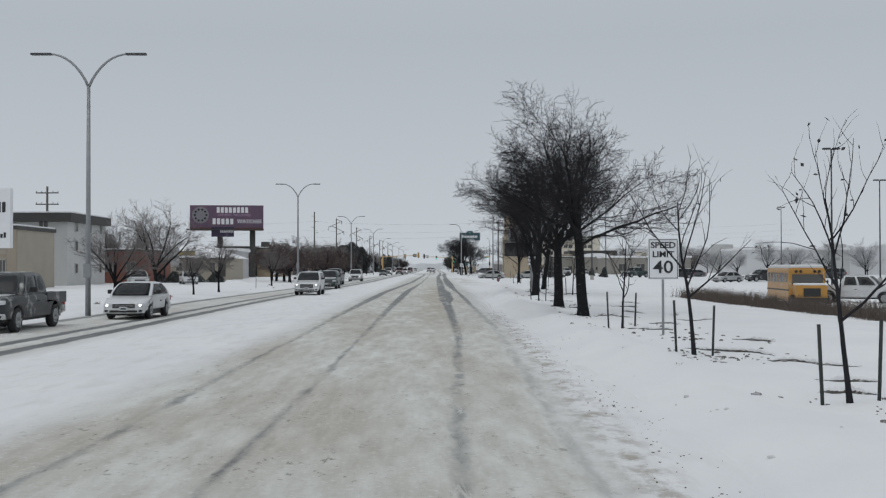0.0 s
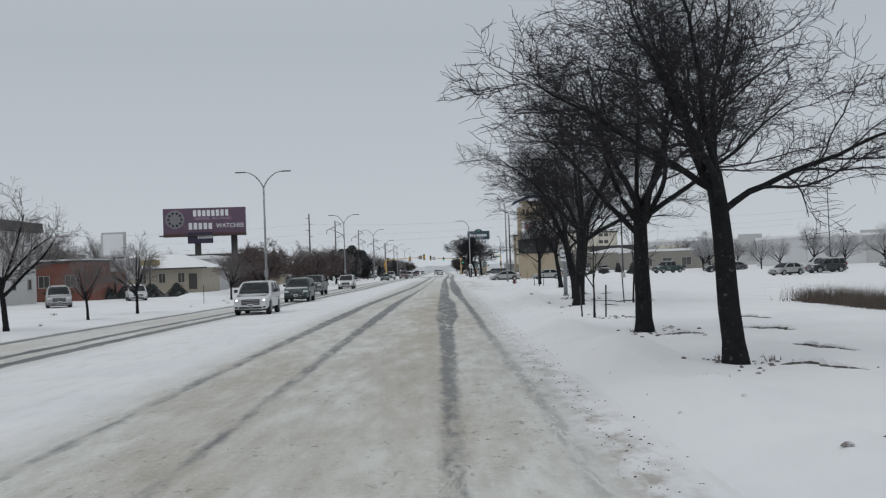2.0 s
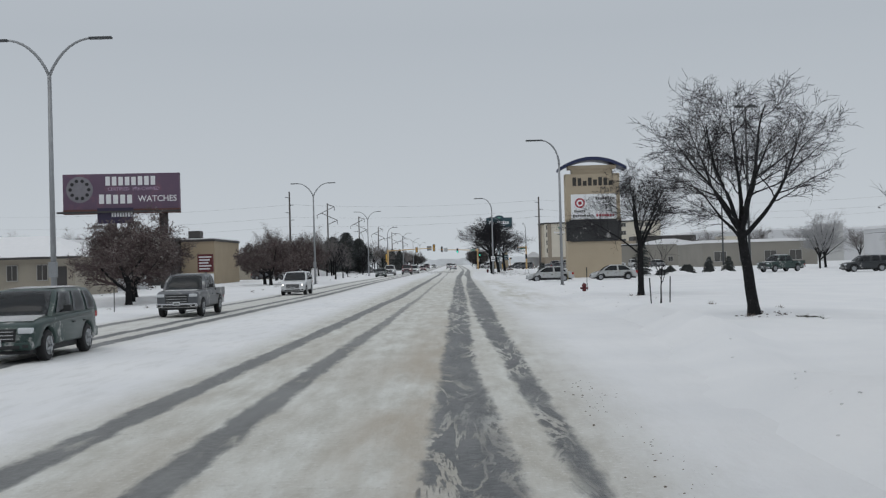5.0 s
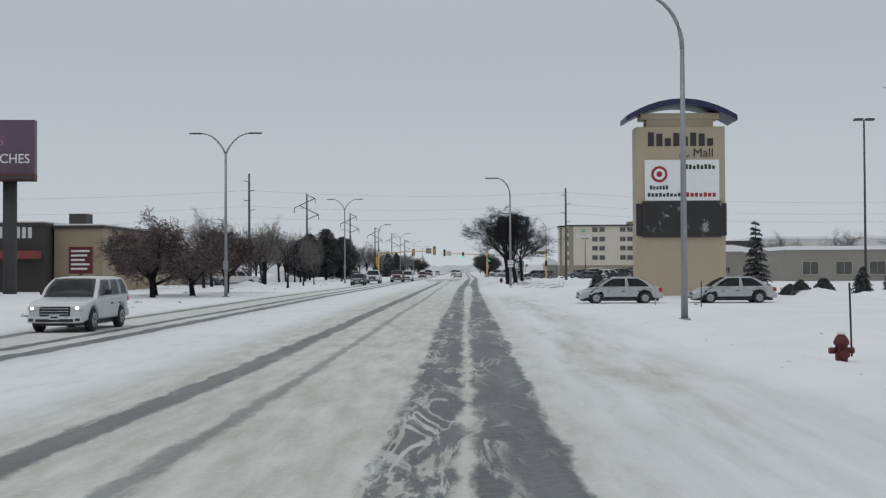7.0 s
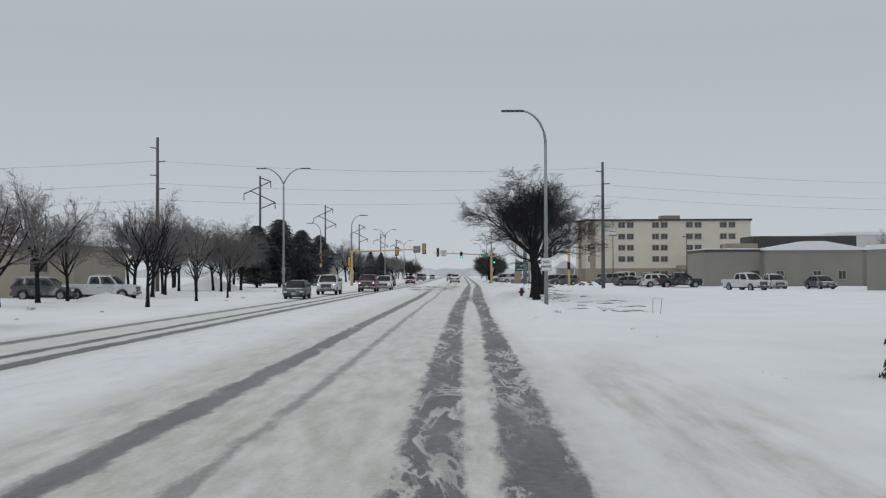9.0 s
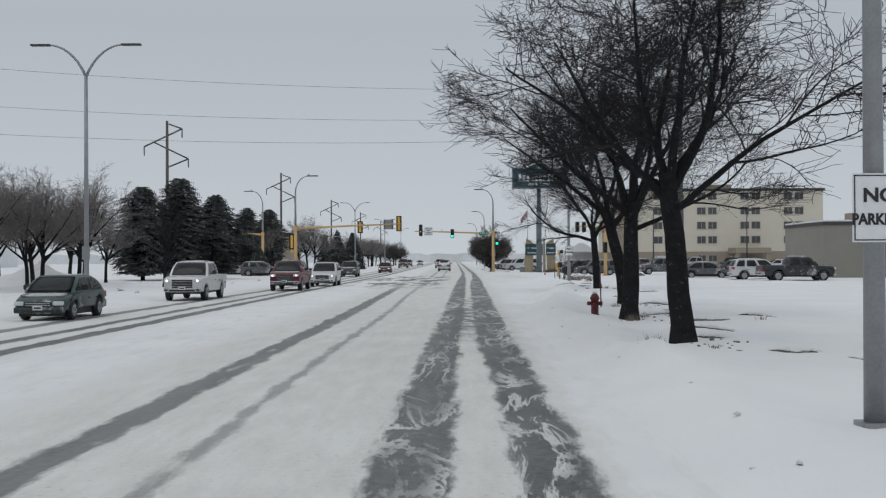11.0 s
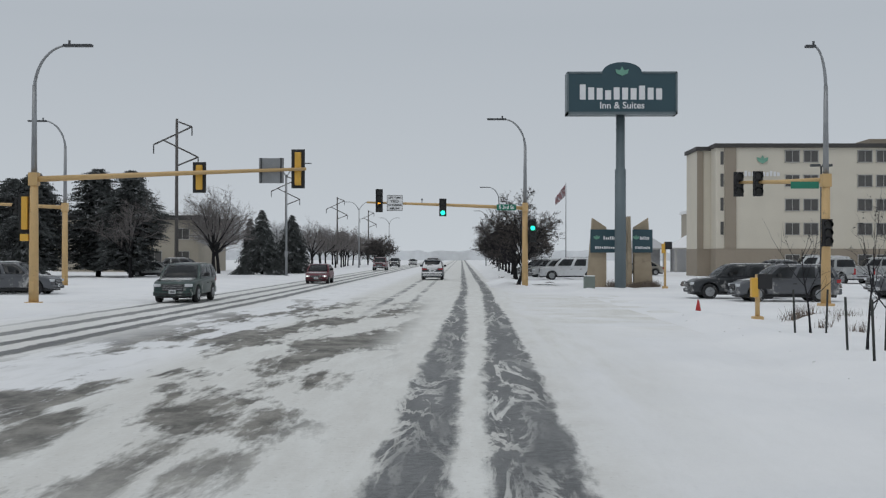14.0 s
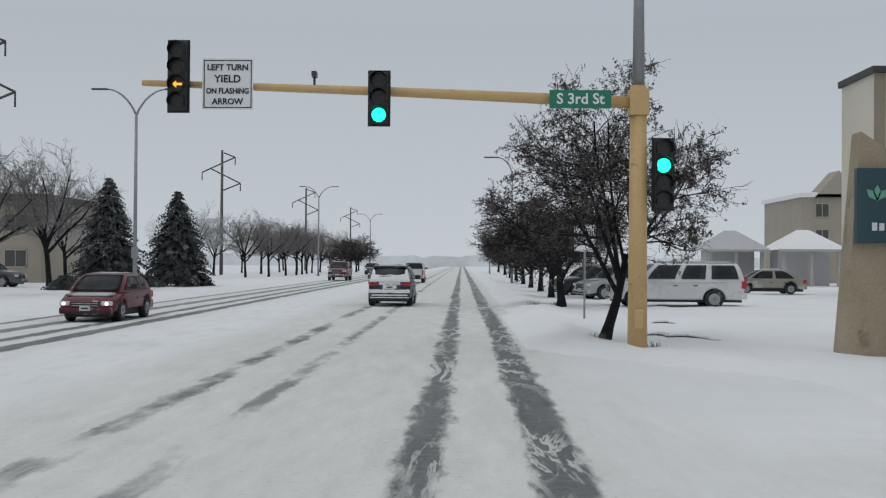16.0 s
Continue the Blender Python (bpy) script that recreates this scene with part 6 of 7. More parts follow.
TYPES = {
    "sedan": dict(L=4.55, W=1.78, r=0.32, axles=(0.92, 3.62), z0=0.24, top=[(0.0, 0.34), (-0.02, 0.50), (0.04, 0.66), (0.3, 0.78), (1.15, 0.93), (3.75, 0.98), (4.4, 0.97), (4.52, 0.86), (4.55, 0.5), (4.48, 0.32)],
                  cabin=(0.98, 4.20, 0.90), roof=(1.95, 3.20, 1.45), splits=(0.06, 0.47, 0.52, 0.9), beds=None),
    "suv": dict(L=4.80, W=1.92, r=0.375, axles=(0.92, 3.83), z0=0.30, top=[(0.0, 0.40), (-0.02, 0.62), (0.05, 0.86), (0.3, 0.98), (1.2, 1.10), (4.55, 1.16), (4.74, 1.12), (4.80, 0.92), (4.82, 0.55), (4.74, 0.38)],
                cabin=(1.22, 4.74, 1.06), roof=(2.02, 4.36, 1.71), splits=(0.05, 0.36, 0.40, 0.68, 0.72, 0.94), beds=None),
    "wagon": dict(L=5.70, W=2.04, r=0.40, axles=(1.0, 4.35), z0=0.34, top=[(0.0, 0.42), (-0.02, 0.70), (0.04, 1.0), (0.3, 1.12), (1.35, 1.20), (5.5, 1.24), (5.66, 1.18), (5.70, 0.9), (5.70, 0.55), (5.62, 0.4)],
                  cabin=(1.25, 5.62, 1.16), roof=(1.95, 5.35, 1.90), splits=(0.05, 0.32, 0.36, 0.62, 0.66, 0.95), beds=None),
    "pickup": dict(L=5.80, W=2.0, r=0.40, axles=(0.98, 4.55), z0=0.42, top=[(0.0, 0.48), (-0.03, 0.72), (0.0, 1.06), (0.2, 1.16), (1.45, 1.22), (3.72, 1.24), (3.74, 0.86), (5.70, 0.86), (5.78, 0.80), (5.80, 0.55)],
                   cabin=(1.35, 3.72, 1.18), roof=(2.05, 3.55, 1.88), splits=(0.06, 0.5, 0.55, 0.93), beds=(3.74, 5.80, 1.24)),
    "van": dict(L=5.4, W=2.0, r=0.36, axles=(0.85, 4.2), z0=0.32, top=[(0.0, 0.40), (-0.02, 0.70), (0.04, 1.0), (0.3, 1.1), (0.95, 1.2), (5.2, 1.24), (5.38, 1.2), (5.4, 0.8), (5.4, 0.5), (5.34, 0.38)],
                cabin=(0.85, 5.36, 1.16), roof=(1.55, 5.2, 2.02), splits=(0.04, 0.28, 0.32, 0.62, 0.66, 0.94), beds=None),
}


def car(name, kind, x, y, heading, body_paint, label, group, lit=False, snow=0.0, rear_snow=False, rack=False, z=0.0):
    """A road vehicle. heading: degrees; at 0 its nose points to -y."""
    t = TYPES[kind]
    L, W, r, z0 = t["L"], t["W"], t["r"], t["z0"]
    hw = W / 2
    if group == LOT and not z:
        z = max(ground_height(x, y) - 0.05, -0.6) if not in_street(x, y) else -0.02
    ob = thing(name, x, y, z, heading, label, "car", group)
    mid = L / 2

    def U(u):
        return u - mid
    f, b = t["axles"]
    ra = r + 0.07
    outline = [(U(u), zz) for u, zz in rounded(t["top"], 1 if t["beds"] else 2)]
    bottom = [(U(L - 0.1), z0)] + [(U(q), zz) for q, zz in arch(b, ra, z0)] + [(U(q), zz) for q, zz in arch(f, ra, z0)] + [(U(0.1), z0)]
    outline = outline + bottom
    bm = bmesh.new()
    loft(bm, outline, [(-hw, 0.10), (-hw + 0.015, 0.055), (-hw + 0.06, 0.022), (-hw + 0.15, 0.006), (-hw + 0.32, 0.0), (0.0, -0.006), (hw - 0.32, 0.0), (hw - 0.15, 0.006), (hw - 0.06, 0.022), (hw - 0.015, 0.055), (hw, 0.10)])
    for v in bm.verts:
        e = abs(v.co.y) / mid
        v.co.x *= 1 - 0.10 * max(0.0, (e - 0.55) / 0.45) ** 2.2
        g = abs(v.co.x) / hw
        v.co.y *= 1 - 0.035 * g ** 4 * max(0.0, (e - 0.7) / 0.3)
        v.co.x *= 1 - 0.03 * max(0.0, (0.62 - v.co.z) / 0.4)
    body = soften(part("body", bm, body_paint, ob), 32)
    part("underbody", boxed(-hw + 0.2, hw - 0.2, U(0.15), U(L - 0.15), z0 - 0.08, z0 + 0.3), M_TRIM, ob)
    # cabin: a tapered shell with glass set on it
    c0, c1, zb = t["cabin"]
    r0, r1, zt = t["roof"]
    bw, rw = hw - 0.05, hw * 0.76

    def P(u, side, h):
        """A point on the cabin: u along 0..1, side -1..1, h up 0..1."""
        fwd = 0.68 * h + 0.32 * (1 - math.cos(h * math.pi / 2))
        up = 0.68 * h + 0.32 * math.sin(h * math.pi / 2)
        uu = U((c0 + (c1 - c0) * u) * (1 - fwd) + (r0 + (r1 - r0) * u) * fwd)
        bulge = 0.03 * math.sin(math.pi * h)
        return Vector((side * ((bw * (1 - fwd) + rw * fwd) + bulge), uu, zb + (zt - zb) * up))
    def E(end, side, h):
        """A point on the bowed front or rear of the cabin."""
        p = P(end, side, h)
        bow = (1 - side * side) * (0.10 if end == 0 else 0.06)
        return p + Vector((0, -bow if end == 0 else bow, 0.02 * (1 - side * side) * h))
    cb = bmesh.new()
    nu, nh = 8, 8
    ring = []
    for j in range(nh + 1):
        h = j / nh
        row = [P(i / nu, 1, h) for i in range(nu + 1)] + [E(1, 1 - 2 * q / 6, h) for q in range(1, 6)] + [P(1 - i / nu, -1, h) for i in range(nu + 1)] + [E(0, -1 + 2 * q / 6, h) for q in range(1, 6)]
        ring.append([cb.verts.new(p) for p in row])
    n = len(ring[0])
    for a, c in zip(ring, ring[1:]):
        for j in range(n):
            cb.faces.new((a[j], a[(j + 1) % n], c[(j + 1) % n], c[j]))
    top_c = cb.verts.new((0, sum(v.co.y for v in ring[-1]) / n, zt + 0.055))
    inner = [cb.verts.new((v.co.x * 0.72, top_c.co.y + (v.co.y - top_c.co.y) * 0.8, zt + 0.04)) for v in ring[-1]]
    for j in range(n):
        k2 = (j + 1) % n
        cb.faces.new((ring[-1][j], ring[-1][k2], inner[k2], inner[j]))
        cb.faces.new((inner[j], inner[k2], top_c))
    shell = soften(part("cabin", cb, body_paint, ob), 50)

    sp = t["splits"]
    for s in (-1, 1):
        for k in range(0, len(sp), 2):
            a, c = sp[k] + (0.02 if k else 0.0), sp[k + 1]
            g = bmesh.new()
            cols = [[g.verts.new(P(a + (c - a) * i / 3, s, 0.10 + 0.78 * j / 6) + Vector((s * 0.022, 0, 0))) for j in range(7)] for i in range(4)]
            for p, q in zip(cols, cols[1:]):
                for m in range(6):
                    g.faces.new((p[m], q[m], q[m + 1], p[m + 1])).smooth = True
            bmesh.ops.solidify(g, geom=list(g.faces), thickness=0.012)
            part("side_window", g, M_GLASS, shell)

    def bowed(name, end, h0, h1, lift):
        g = bmesh.new()
        cols = [[g.verts.new(E(end, s, h) + lift) for h in [h0 + (h1 - h0) * m / 6 for m in range(7)]] for s in [-0.88 + 1.76 * q / 8 for q in range(9)]]
        for p, q in zip(cols, cols[1:]):
            for m in range(6):
                g.faces.new((p[m], q[m], q[m + 1], p[m + 1])).smooth = True
        bmesh.ops.solidify(g, geom=list(g.faces), thickness=0.012)
        return part(name, g, M_GLASS, shell)
    bowed("windscreen", 0, 0.05, 0.92, Vector((0, -0.016, 0.01)))
    bowed("rear_window", 1, 0.34 if rear_snow else 0.12, 0.86, Vector((0, 0.016, 0.008)))
    if t["beds"]:
        b0, b1, bz = t["beds"]
        for s in (-1, 1):
            part("bed_side", boxed(min(s * hw * 0.975, s * (hw - 0.12)), max(s * hw * 0.975, s * (hw - 0.12)), U(b0), U(b1) - 0.02, 0.84, bz, 0.025), body_paint, ob)
        part("tailgate", boxed(-hw + 0.13, hw - 0.13, U(b1) - 0.09, U(b1) + 0.005, 0.62, bz - 0.01, 0.02), body_paint, ob)
        if snow:
            part("bed_snow", boxed(-hw + 0.14, hw - 0.14, U(b0) + 0.03, U(b1) - 0.1, 0.86, 0.98, 0.04), M_SNOWCAP, ob)
    # wheels
    tyre, rim = wheel_meshes(r, 0.24)
    for u in (f, b):
        for s in (-1, 1):
            wh = part("wheel", tyre, None, ob)
            wh.location = (s * (hw - 0.135), U(u), r)
            part("rim", rim, None, wh)
            part("wheel_arch", boxed(min(s * (hw - 0.3), s * (hw - 0.6)), max(s * (hw - 0.3), s * (hw - 0.6)), U(u) - ra + 0.02, U(u) + ra - 0.02, z0, r + ra + 0.02), M_TRIM, body)
    # lamps, grille, bumpers, mirrors, plates
    ft, fz = t["top"], t["top"][2][1]
    for s in (-1, 1):
        hx0, hx1 = sorted((s * (hw * 0.90), s * (hw * 0.55)))
        hl = part("headlight", boxed(hx0, hx1, U(0.0) - 0.022, U(0.36), fz - 0.15, fz - 0.01, 0.035), M_HEAD, body)
        if lit:
            part("bulb", disc(bmesh.new(), (s * hw * 0.74, U(0) - 0.026, fz - 0.085), "y", 0.05, 0.02, 14), M_HEAD_ON, hl, "glowing bulb")
        tx0, tx1 = sorted((s * (hw * 0.93), s * (hw * (0.80 if t["beds"] else 0.52))))
        tz0, tz1 = (0.75, 1.2) if t["beds"] else ((0.90, 1.08) if kind != "sedan" else (0.66, 0.88))
        if kind == "wagon":
            tz0, tz1 = 0.85, 1.35
        if rear_snow:
            lens = [(s * hw * q, zz) for q, zz in ((0.945, 1.10), (0.95, 0.98), (0.90, 0.90), (0.50, 0.91), (0.56, 1.00), (0.74, 1.09))]
            tl = part("tail_light", extrude_poly(bmesh.new(), lens, "y", U(L - 0.35), U(L) - 0.01), M_TAIL, body)
            part("lamp_strip", boxed(min(s * hw * 0.62, s * hw * 0.9), max(s * hw * 0.62, s * hw * 0.9), U(L) - 0.02, U(L) + 0.0, 0.99, 1.02), M_GLASS, tl)
            shade = [(s * hw * q, zz) for q, zz in ((0.92, 0.89), (0.48, 0.90), (0.30, 0.72), (0.90, 0.76))]
            part("dark_trim", extrude_poly(bmesh.new(), shade, "y", U(L - 0.3), U(L) + 0.0), M_TRIM, body)
        else:
            part("tail_light", boxed(tx0, tx1, U(L - 0.20), U(L) + 0.022, tz0, tz1, 0.03), M_TAIL, body)
        mz = zb + 0.10
        mirror = boxed(min(s * (hw + 0.02), s * (hw + 0.22)), max(s * (hw + 0.02), s * (hw + 0.22)), U(c0 + 0.62), U(c0 + 0.76), mz, mz + 0.17, 0.03)
        part("mirror", mirror, M_TRIM, body)
        part("mirror_arm", boxed(min(s * (hw - 0.12), s * (hw + 0.06)), max(s * (hw - 0.12), s * (hw + 0.06)), U(c0 + 0.66), U(c0 + 0.72), mz, mz + 0.05), M_TRIM, body)
        for hu in (c0 + 1.35, c0 + 2.2):
            if kind != "pickup" or hu < 3.5:
                hx0, hx1 = sorted((s * (hw - 0.01), s * (hw + 0.025)))
                part("door_handle", boxed(hx0, hx1, U(hu), U(hu + 0.18), zb - 0.22, zb - 0.18, 0.008), M_TRIM, body)
    tall = {"sedan": 0.17, "pickup": 0.42}.get(kind, 0.30)
    part("grille", boxed(-hw * 0.5, hw * 0.5, U(0) - 0.035, U(0.1), fz - 0.03 - tall, fz - 0.03, 0.025), M_TRIM, body)
    for q in range(2 if tall < 0.2 else 3):
        gz = fz - 0.03 - tall * (q + 0.75) / (2.5 if tall < 0.2 else 3.5)
        part("grille_bar", boxed(-hw * 0.46, hw * 0.46, U(0) - 0.048, U(0), gz - 0.012, gz + 0.012, 0.004), M_CHROME, body)
    part("front_bumper", boxed(-hw * 0.9, hw * 0.9, U(0) - 0.06, U(0.25), z0 + 0.02, z0 + 0.22, 0.05), body_paint if kind != "pickup" else M_CHROME, body)
    part("lower_intake", boxed(-hw * 0.62, hw * 0.62, U(0) - 0.068, U(0.1), z0 + 0.05, z0 + 0.14, 0.015), M_TRIM, body)
    for s in (-1, 1):
        fx0, fx1 = sorted((s * hw * 0.68, s * hw * 0.84))
        part("fog_lamp", boxed(fx0, fx1, U(0) - 0.068, U(0.1), z0 + 0.07, z0 + 0.16, 0.02), M_TRIM, body)
    part("rear_bumper", boxed(-hw * 0.92, hw * 0.92, U(L - 0.25), U(L) + 0.07, z0 + 0.06, z0 + 0.34, 0.05), body_paint if kind != "pickup" else M_CHROME, body)
    part("bumper_strip", boxed(-hw * 0.75, hw * 0.75, U(L) + 0.06, U(L) + 0.082, z0 + 0.14, z0 + 0.22, 0.01), M_TRIM, body)
    for u0, sgn in ((U(0) - 0.075, 0), (U(L) + 0.032, 1)):
        zp = z0 + 0.12 if not sgn else (0.62 if kind == "sedan" else 0.76)
        plate = part("number_plate", boxed(-0.16, 0.16, u0, u0 + 0.02, zp, zp + 0.16, 0.004), M_PLATE, body)
        yb2 = u0 - 0.003 if not sgn else u0 + 0.019
        part("plate_bar", boxed(-0.11, 0.11, yb2, yb2 + 0.004, zp + 0.05, zp + 0.10), M_INK, plate)
    if rack:
        for s in (-1, 1):
            part("roof_rail", tube(bmesh.new(), [(s * rw * 0.9, U(r0 + 0.2), zt), (s * rw * 0.9, U(r0 + 0.35), zt + 0.09), (s * rw * 0.9, U(r1 - 0.3), zt + 0.09), (s * rw * 0.9, U(r1 - 0.1), zt)], 0.022, 6), M_CHROME, shell)
    if snow:
        rs = bmesh.new()
        xs = [-rw * 0.88 + rw * 1.76 * i / 6 for i in range(7)]
        us = [r0 + 0.1 + (r1 - r0 - 0.2) * i / 8 for i in range(9)]
        grid = [[rs.verts.new((xx, U(uu), zt + 0.045 + snow * (0.4 + 0.8 * random.random()) * (1 if 0 < i < 6 and 0 < j < 8 else 0.0))) for i, xx in enumerate(xs)] for j, uu in enumerate(us)]
        for j in range(8):
            for i in range(6):
                rs.faces.new((grid[j][i], grid[j][i + 1], grid[j + 1][i + 1], grid[j + 1][i])).smooth = True
        bmesh.ops.solidify(rs, geom=list(rs.faces), thickness=0.05)
        part("roof_snow", rs, M_SNOWCAP, shell, "thin layer of snow")
        hs = bmesh.new()
        u1, u2 = 0.35, c0 - 0.05
        hz = t["top"][4][1]
        rows = [[hs.verts.new((hw * 0.8 * (i / 3 - 1), U(u1 + (u2 - u1) * j / 4), t["top"][3][1] + (hz - t["top"][3][1]) * (u1 + (u2 - u1) * j / 4 - 0.3) / (t["top"][4][0] - 0.3) + 0.012 + (snow * 0.5 * random.random() if 0 < i < 6 and 0 < j < 4 else 0))) for i in range(7)] for j in range(5)]
        for j in range(4):
            for i in range(6):
                hs.faces.new((rows[j][i], rows[j][i + 1], rows[j + 1][i + 1], rows[j + 1][i])).smooth = True
        bmesh.ops.solidify(hs, geom=list(hs.faces), thickness=0.015)
        part("bonnet_snow", hs, M_SNOWCAP, body, "thin layer of snow")
    if rear_snow:
        rs2 = random.Random(5)
        yr = U(L) + 0.0
        for z_a, z_b, wv, th in ((0.93, 1.16, 0.47, 0.03), (0.76, 0.95, 0.30, 0.03), (1.07, 1.20, 0.90, 0.015), (0.585, 0.75, 0.90, 0.075), (0.47, 0.53, 0.80, 0.085), (0.375, 0.42, 0.86, 0.075)):
            part("rear_snow", snow_patch(rs2, -hw * wv, hw * wv, z_a, z_b, yr, th), M_SNOWCAP, body, "caked snow")
        g = bmesh.new()
        pts = [E(1, -0.94, 0.0), E(1, -0.5, 0.0), E(1, 0, 0.0), E(1, 0.5, 0.0), E(1, 0.94, 0.0), E(1, 0.93, 0.80), E(1, 0.80, 0.72), E(1, 0.72, 0.42), E(1, 0.3, 0.36), E(1, 0.0, 0.42), E(1, -0.4, 0.38), E(1, -0.74, 0.46), E(1, -0.82, 0.76), E(1, -0.93, 0.80)]
        a = [g.verts.new(p + Vector((0, 0.06, 0))) for p in pts]
        c = [g.verts.new(p - Vector((0, 0.02, 0))) for p in pts]
        g.faces.new(a), g.faces.new(c[::-1])
        for i in range(len(pts)):
            j = (i + 1) % len(pts)
            g.faces.new((a[i], c[i], c[j], a[j]))
        part("window_snow", g, M_SNOWCAP, shell, "snow on the rear window")
        part("wiper", tube(bmesh.new(), [E(1, -0.05, 0.33) + Vector((0, 0.05, 0)), E(1, 0.5, 0.30) + Vector((0, 0.05, 0))], 0.015, 6), M_TRIM, shell)
        part("spoiler", boxed(-rw * 0.95, rw * 0.95, U(r1) - 0.1, U(r1) + 0.18, zt - 0.03, zt + 0.03, 0.02), body_paint, shell)
    return ob


OWN, ONC, LOT = "traffic in the near lanes", "oncoming traffic", "cars in the lots"
P_WHITE = paint("white_car_paint", (0.62, 0.63, 0.64), 0.2)
P_SILVER = paint("silver_car_paint", (0.36, 0.37, 0.37), 0.3)
P_GREY = paint("grey_car_paint", (0.10, 0.105, 0.115), 0.2)
P_DARK = paint("charcoal_car_paint", (0.035, 0.038, 0.042), 0.2)
P_GREEN = paint("dark_green_car_paint", (0.030, 0.055, 0.050), 0.2)
P_RED = paint("dark_red_car_paint", (0.115, 0.010, 0.020), 0.10)
P_GRIMY = mat("grimy_silver_car_paint", (0.44, 0.45, 0.45), 0.35, 0.15, 0.08, 1.2, tint=(0.33, 0.315, 0.285), amount=0.22, spots=4)
P_BEIGE = paint("beige_car_paint", (0.30, 0.285, 0.25), 0.35)
P_SLATE = paint("slate_car_paint", (0.055, 0.065, 0.08), 0.15)
BUS_Y = paint("school_bus_yellow", (0.46, 0.235, 0.05), 0.12)

car("suv_car", "suv", -0.2, 399.0, 180, P_SLATE, "slate grey sport utility car with snow caked on its tail", OWN, False, 0.03, True, True)
car("pickup_truck", "pickup", -1.6, 455, 180, P_WHITE, "white pickup truck driving through packed snow", OWN, False, 0.04)
car("coupe_car", "sedan", -12.6, 36.5, 0, P_WHITE, "white coupe with lit headlights on the snowy road", ONC, True, 0.0)
car("pickup_truck", "pickup", -14.6, 27.5, 0, P_DARK, "black pickup truck on the snowy road", ONC, False, 0.02)
car("suv_car", "suv", -9.6, 75, 0, P_WHITE, "white sport utility car with lit headlights", ONC, True, 0.02)
car("suv_car", "suv", -10.35, 99, 0, P_GREEN, "dark green sport utility car with snow on its bonnet", ONC, False, 0.03)
car("pickup_truck", "pickup", -11.9, 123, 0, P_GREY, "grey pickup truck with a chrome grille", ONC, False, 0.02)
car("suv_car", "suv", -11.6, 156, 0, P_WHITE, "white sport utility car with lit headlights", ONC, True, 0.0)
car("sedan_car", "sedan", -12.2, 262, 0, P_GREEN, "dark green sedan with snow on its bonnet", ONC, False, 0.02)
car("pickup_truck", "pickup", -11.7, 280, 0, P_WHITE, "white pickup truck with snow on its bonnet", ONC, True, 0.03)
car("pickup_truck", "pickup", -9.2, 296, 0, P_RED, "dark red pickup truck on the snowy road", ONC, True, 0.02)
car("suv_car", "suv", -8.2, 307, 0, P_WHITE, "white sport utility car near the crossing", ONC, True, 0.02)
car("suv_car", "suv", -10.4, 350, 0, P_GREEN, "dark green sport utility car at the crossing", ONC, False, 0.02)
car("sedan_car", "sedan", -8.6, 385, 0, P_RED, "dark red sedan with lit headlights", ONC, True, 0.02)
car("pickup_truck", "pickup", -9.6, 464, 0, P_RED, "dark red pickup truck far along the road", ONC, False, 0.02)
car("suv_car", "suv", -10.8, 520, 0, P_DARK, "dark sport utility car far along the road", ONC, True, 0.02)
car("sedan_car", "sedan", -9.0, 560, 0, P_SILVER, "silver sedan far along the road", ONC, True, 0.02)
car("sedan_car", "sedan", 9.9, 182, -90, P_GRIMY, "silver sedan with road grime waiting in the side road", LOT, False, 0.01)
car("sedan_car", "sedan", 16.2, 182, -90, P_GRIMY, "silver sedan with road grime waiting in the side road", LOT, False, 0.01)
car("suv_car", "suv", 16.2, 355.2, -90, P_DARK, "charcoal sport utility car waiting in the cross street", LOT, False, 0.03)
car("suv_car", "suv", 17.6, 351.6, -90, P_GREY, "grey sport utility car waiting in the cross street", LOT, False, 0.03)
car("pickup_truck", "pickup", 26.0, 355.5, -90, P_GREY, "grey pickup truck waiting in the cross street", LOT, False, 0.03)
car("wagon_car", "wagon", 12.1, 397.5, -90, P_WHITE, "long white sport utility wagon in the hotel lot", LOT, False, 0.05, False, True)
car("suv_car", "suv", 11.2, 407, -70, P_SILVER, "silver car parked in the hotel lot", LOT, False, 0.06)
car("suv_car", "suv", 10.4, 413, -70, P_DARK, "dark car parked in the hotel lot", LOT, False, 0.06)
car("sedan_car", "sedan", 21.5, 418, -90, P_BEIGE, "beige sedan parked in the hotel lot", LOT, False, 0.06)
for i, (kx, ky, kk, pp, lab) in enumerate(((29.5, 396, "suv", P_GREY, "grey car parked before the hotel"), (33.5, 397, "van", P_WHITE, "white van parked before the hotel"), (38.5, 396, "pickup", P_SILVER, "silver pickup parked before the hotel"), (44.5, 397, "pickup", P_DARK, "dark pickup parked before the hotel"),
                                           (51, 396, "sedan", P_WHITE, "white sedan parked before the hotel"), (40, 380, "sedan", P_GREY, "grey sedan parked before the hotel"), (31, 384, "pickup", P_SILVER, "silver pickup parked before the hotel"))):
    car(kk + "_car" if kk != "pickup" else "pickup_truck", kk, kx, ky, -90 if i % 3 else 200, pp, lab, LOT, False, 0.06)
